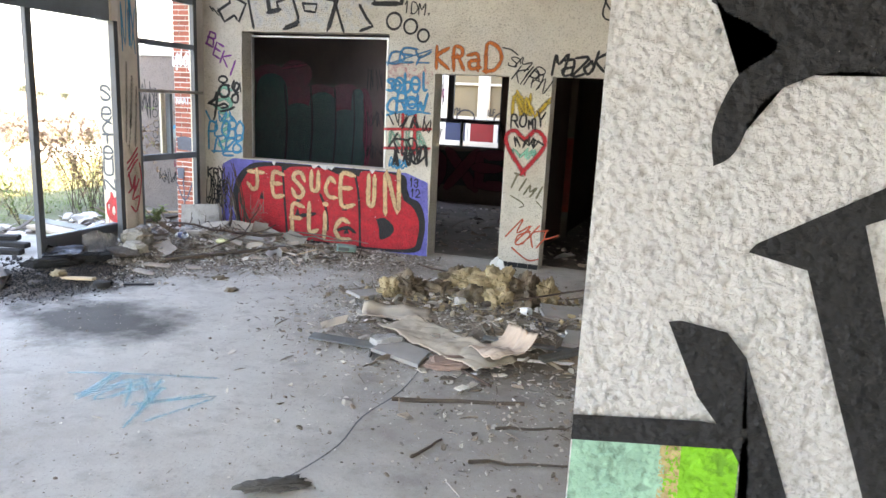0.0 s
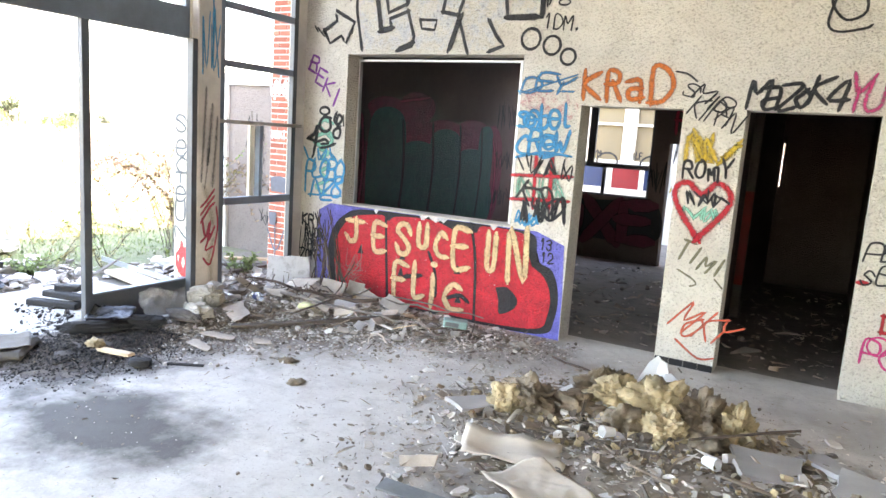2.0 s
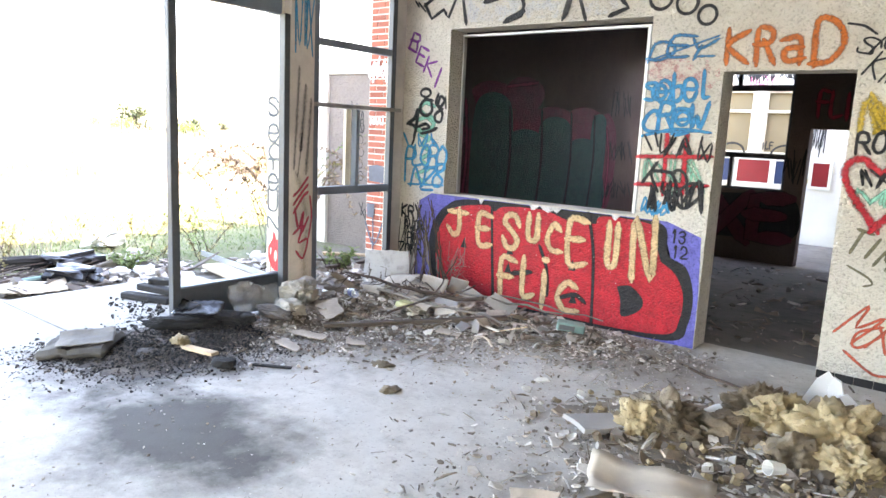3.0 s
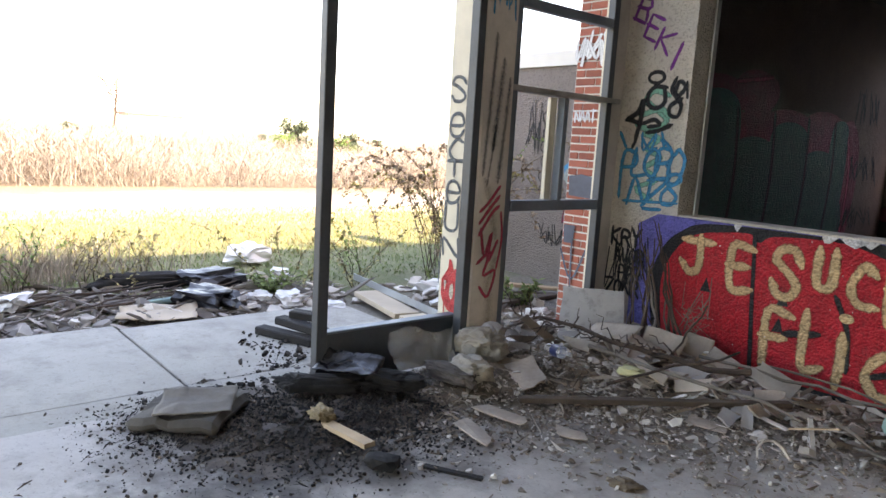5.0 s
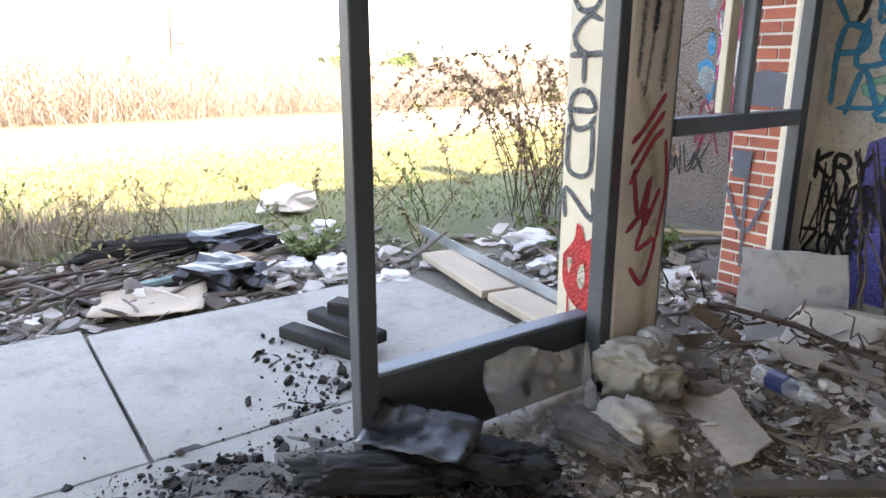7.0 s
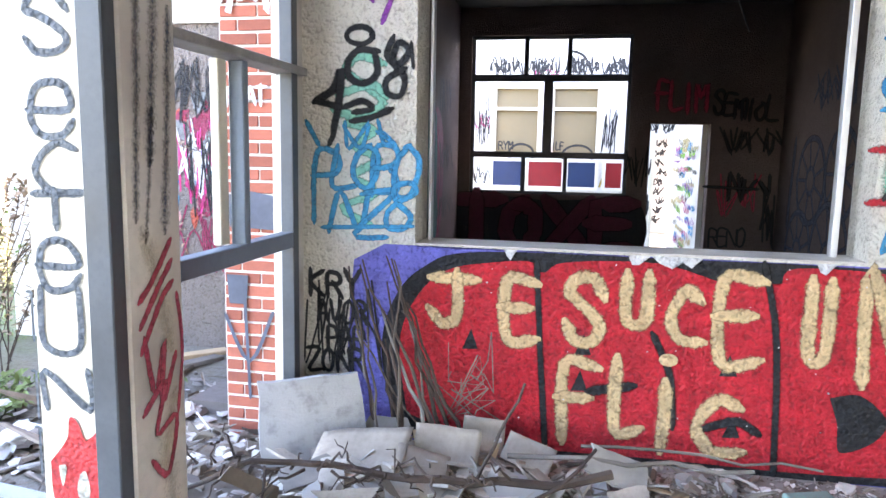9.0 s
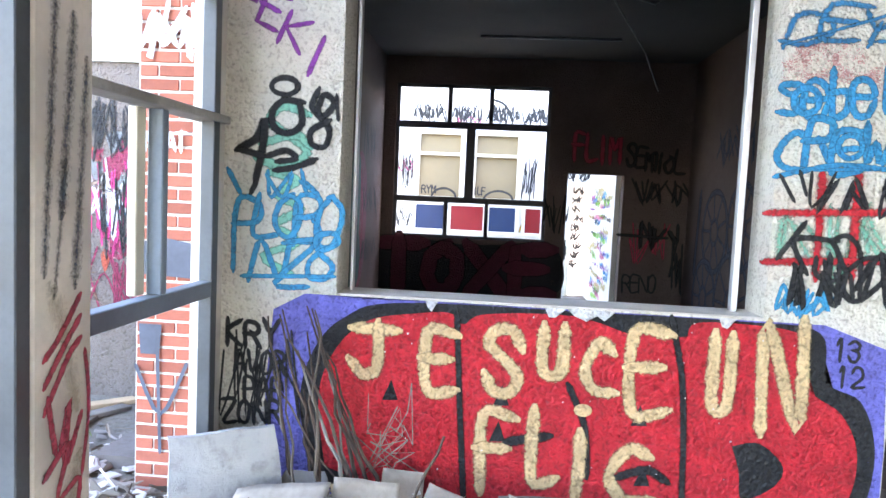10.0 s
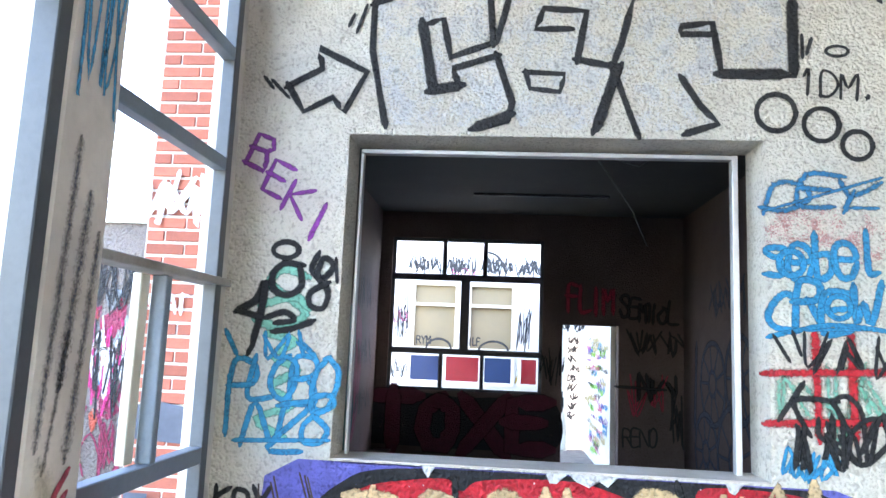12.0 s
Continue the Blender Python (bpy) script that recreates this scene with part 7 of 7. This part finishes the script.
def weed(name, at, height, seed, label, leaf, stems=4, spread=0.4, density=26, size=0.035, arch=0.5):
    """A shrub of arching stems with small leaves along them."""
    r = random.Random(seed)
    ob = empty(name, label, "plant", "weeds on the waste ground", at=at)
    verts, faces = [], []
    for i in range(stems):
        a = r.uniform(0, math.tau)
        out = Vector((math.cos(a), math.sin(a), 0)) * spread * r.uniform(0.4, 1.2)
        foot = Vector(at) + Vector((r.gauss(0, 0.16), r.gauss(0, 0.16), 0)) * spread
        tall = height * r.uniform(0.7, 1.1)
        pts = []
        for k in range(7):
            t = k / 6
            pts.append(foot + out * t ** 1.3 * 1.25 + Vector((r.gauss(0, 0.012), r.gauss(0, 0.012), tall * (t - arch * 0.45 * t ** 3) * r.uniform(0.95, 1.05))))
        part("stem", tube(pts, 0.0045, 0.0015, 5), M_BARK, ob)
        for _ in range(density):
            t = r.uniform(0.12, 1.0) * 6
            j = min(int(t), 5)
            p = pts[j].lerp(pts[j + 1], t - j)
            add_leaf(verts, faces, p, (r.gauss(0, 1), r.gauss(0, 1), r.gauss(0.2, 0.6)), size * 0.32, size * r.uniform(0.7, 1.5), (0.1, 0.2, 1))
    leaves("foliage", verts, faces, leaf, ob)
    return ob


weed("dock_plant", (-8.25, 7.75, GROUND_Z), 2.6, 1, "arching dock with rusty brown seed clusters", M_LEAF_RED, 7, 1.1, 120, 0.05, 1.55)
weed("dock_plant", (-8.45, 8.05, GROUND_Z), 2.9, 2, "tall arching dock with rusty brown seed clusters", M_LEAF_RED, 12, 1.2, 110, 0.05, 1.5)
weed("dock_plant", (-8.75, 8.35, GROUND_Z), 2.3, 3, "bushy dock with rusty brown leaves", M_LEAF_YEL, 14, 1.1, 120, 0.045, 1.35)
weed("shrub", (-8.2, 6.75, GROUND_Z), 0.80, 4, "spiky green and yellow shrub shoots", M_LEAF_YEL, 4, 0.7, 40, 0.045, 0.4)
weed("shrub", (-8.5, 6.2, GROUND_Z), 0.75, 5, "sparse leafy shoots on the waste ground", M_LEAF_YEL, 5, 0.6, 50, 0.045, 0.4)
weed("shrub", (-8.9, 7.2, GROUND_Z), 0.9, 6, "spiky green shrub shoots", M_LEAF, 4, 0.5, 40, 0.045, 0.4)
for i, (x, y, h) in enumerate(((-9.3, 4.2, 0.55), (-9.6, 4.7, 0.6), (-9.0, 4.9, 0.45), (-9.8, 3.8, 0.6), (-9.2, 3.5, 0.6), (-9.7, 5.3, 0.5), (-10.1, 4.4, 0.6), (-10.4, 5.0, 0.5))):
    weed("weed", (x, y, GROUND_Z), h, 20 + i, "yellow-green flowering weed on waste ground", M_LEAF_YEL if i % 3 else M_LEAF, 6, 0.3, 24, 0.04, 0.3)
weed("weed", (-8.35, 5.95, GROUND_Z), 0.28, 40, "low bright green weed beside the rubbish", M_GRASS, 9, 0.25, 30, 0.06, 0.4)
weed("weed", (-7.7, 7.5, GROUND_Z), 0.25, 41, "low bright green weed beside the rubbish", M_GRASS, 9, 0.25, 30, 0.06, 0.4)
weed("weed", (-7.05, 7.75, GROUND_Z), 0.28, 42, "low bright green weed under the window", M_GRASS, 9, 0.25, 30, 0.06, 0.4)
weed("hanging_branch", (-9.0, 8.6, GROUND_Z), 2.6, 43, "thin leafy branch reaching past the post", M_LEAF, 3, 0.9, 60, 0.045, 0.9)


def blades(name, label, category, count, seed, pick, height, material, lean=0.35, width=0.012, lift=0.0):
    """Grass or dry scrub: many thin bent blades in one mesh; lift raises some of them into a thicket."""
    r = random.Random(seed)
    verts, faces = [], []
    for _ in range(count):
        x, y, hk = pick(r)
        h = r.uniform(*height) * (hk if lift == 0.0 else 0.45 + 0.3 * hk)
        a = r.uniform(0, math.tau)
        dx, dy = math.cos(a) * width * (1 + hk), math.sin(a) * width * (1 + hk)
        lx, ly = r.gauss(0, lean) * h, r.gauss(0, lean) * h
        k = len(verts)
        z = GROUND_Z + lift * hk * r.random()
        verts += [(x - dx, y - dy, z), (x + dx, y + dy, z), (x + dx * 0.7 + lx * 0.4, y + dy * 0.7 + ly * 0.4, z + h * 0.6), (x - dx * 0.7 + lx * 0.4, y - dy * 0.7 + ly * 0.4, z + h * 0.6), (x + lx, y + ly, z + h)]
        faces += [(k, k + 1, k + 2, k + 3), (k + 3, k + 2, k + 4)]
    me = bpy.data.meshes.new(name)
    me.from_pydata(verts, [], faces)
    me.materials.append(material)
    return tagged(new(name, me), label, category, kind="stuff")


def scrub_spot(r):
    x = -19.8 - 15 * r.random() ** 1.4
    y = r.uniform(-6, 60)
    k = 0.45 + 0.95 * max(0.0, noise.noise(Vector((x * 0.16, y * 0.16, 4))) + 0.30) + 0.6 * max(0.0, noise.noise(Vector((x * 0.5, y * 0.5, 9)))) + 0.03 * (-19.8 - x)
    k *= 1.25 if y < 12 else 0.95
    return x, y, max(k, 0.25)


blades("dry_scrub", "tall bank of dry straw-coloured scrub", "scrub", 120000, 3, scrub_spot, (0.15, 0.5), M_STRAW, 1.0, 0.0042, 0.75)
blades("dry_scrub", "dull dry stalks within the scrub bank", "scrub", 90000, 4, scrub_spot, (0.12, 0.45), M_STRAW_DARK, 1.0, 0.0042, 0.70)
blades("dry_scrub", "fine upright stalks over the scrub bank", "scrub", 14000, 8, scrub_spot, (0.6, 1.25), M_STRAW, 0.25, 0.003)
blades("meadow_grass", "short mossy grass in the shade of the building", "grass", 26000, 5, lambda r: (-8.7 - 5.5 * r.random(), r.uniform(1, 18), 1), (0.015, 0.05), M_GRASS, 0.6, 0.003)
blades("dry_grass", "sunlit yellow grass beyond the shade", "grass", 22000, 6, lambda r: (-10.3 - 5 * r.random(), r.uniform(0, 26), 1), (0.02, 0.08), M_LEAF_YEL, 0.6, 0.004)
blades("dry_grass", "tufts of long dry grass in the rubbish", "grass", 2200, 7, lambda r: (r.gauss(-9.9, 0.35), r.gauss(3.9, 0.7), 1), (0.08, 0.42), M_STRAW, 0.4, 0.002)


def tree(at, height, seed, leaf, label):
    r = random.Random(seed)
    ob = empty("tree", label, "tree", "far trees", at=at)
    part("trunk", tube([Vector(at), Vector(at) + Vector((0.2, 0, height * 0.45)), Vector(at) + Vector((0, 0.3, height * 0.8))], height * 0.035, height * 0.012, 6), M_BARK, ob)
    verts, faces = [], []
    clumps = [(Vector(at) + Vector((r.gauss(0, height * 0.24), r.gauss(0, height * 0.24), height * r.uniform(0.05, 0.85))), height * r.uniform(0.12, 0.22)) for _ in range(26)]
    for c, s in clumps:
        for _ in range(90):
            d = Vector((r.gauss(0, 1), r.gauss(0, 1), r.gauss(0, 0.8))).normalized()
            add_leaf(verts, faces, c + d * s * r.uniform(0.5, 1.0), (r.gauss(0, 1), r.gauss(0, 1), r.gauss(0, 1)), height * 0.035, height * 0.09, (0.1, 0.2, 1))
    leaves("crown", verts, faces, leaf, ob)
    return ob


for i, (x, y, h) in enumerate(((-95, 52, 5.5), (-92, 56, 3.2), (-120, 84, 5), (-110, 95, 3.6), (-90, 80, 2.6), (-100, 24, 4.5), (-130, 64, 4), (-75, 70, 2.8), (-140, 120, 5))):
    tree((x, y, -0.5), 0.26 * h + 0.7, 500 + i, M_LEAF_FAR, "rounded green tree far across the fields")
for i in range(3):
    place("utility_pole", tube([(-150 + 12 * i, 60 + 34 * i, -0.5), (-150 + 12 * i, 60 + 34 * i, 8.5)], 0.16, 0.10, 6), M_WOOD_GREY, "thin wooden utility pole on the horizon", "pole", group="utility poles")
for x, y, h, mt in ((-60, 33.6, 3.2, M_LEAF_FAR), (-57, 31.0, 1.9, M_LEAF), (-52, 33.5, 1.6, M_LEAF), (-64, 42, 2.4, M_LEAF_FAR)):
    tree((x, y, -0.3), h, int(y * 10), mt, "bushy green tree beyond the dry scrub")
bare = empty("bare_tree", "thin bare sapling behind the scrub", "sapling", at=(-60, 18.4, -0.2))
part("trunk", tube(crooked((-60, 18.4, -0.2), (-60, 18.7, 5.0), 5, 6, 0.02), 0.13, 0.05, 5), M_BARK, bare)
r = random.Random(17)
for i in range(12):
    z_ = r.uniform(2.0, 4.4)
    part("limb", tube(crooked((-60, 18.5, z_), (-60 + r.uniform(-0.8, 0.8), 18.5 + r.uniform(-1.6, 1.6), z_ + r.uniform(0.6, 1.8)), 90 + i, 5, 0.06), 0.055, 0.025, 4), M_BARK, bare)
farm = empty("farm_building", "long pale shed far across the fields", "building", at=(-115, 38, -0.5))
part("wall", box(-118, -113, 34.5, 42.5, -0.5, 3.1), plain("far_wall", (0.60, 0.55, 0.48), 0.9, vary=0.1, scale=1), farm)
part("roof", box(-118.4, -112.6, 34.1, 42.9, 3.1, 3.35), plain("far_roof", (0.42, 0.30, 0.24), 0.9, vary=0.1, scale=1), farm)

# ---- bricks of the pier ----
M_BRICK = plain("red_brick", (0.46, 0.135, 0.085), 0.85, vary=0.28, scale=18, bumpy=0.4, per_object=0.22)


def brick_mesh(w):
    b = bmesh.new()
    add_box(b, -w / 2, w / 2, 0, 0.10, 0.0, 0.0485, 0.003)
    me = bpy.data.meshes.new("brick")
    b.to_mesh(me)
    b.free()
    me.materials.append(M_BRICK)
    return me


FULL, HALF, SIDE = brick_mesh(0.180), brick_mesh(0.082), brick_mesh(0.215)
for row in range(65):
    z = -0.04 + row * 0.0615
    cells = ((FULL, -6.214), (HALF, -6.075)) if row % 2 else ((HALF, -6.263), (FULL, -6.124))
    for me, x in cells:
        ob = new("brick", me)
        ob.parent = pier
        ob.location = (x, 7.421, z)
    for j in range(2):
        ob = new("brick", SIDE)
        ob.parent = pier
        ob.location = (-6.317, 7.545 + j * 0.226 + (0.0 if row % 2 else 0.02), z)
        ob.rotation_euler = (0, 0, -math.pi / 2)
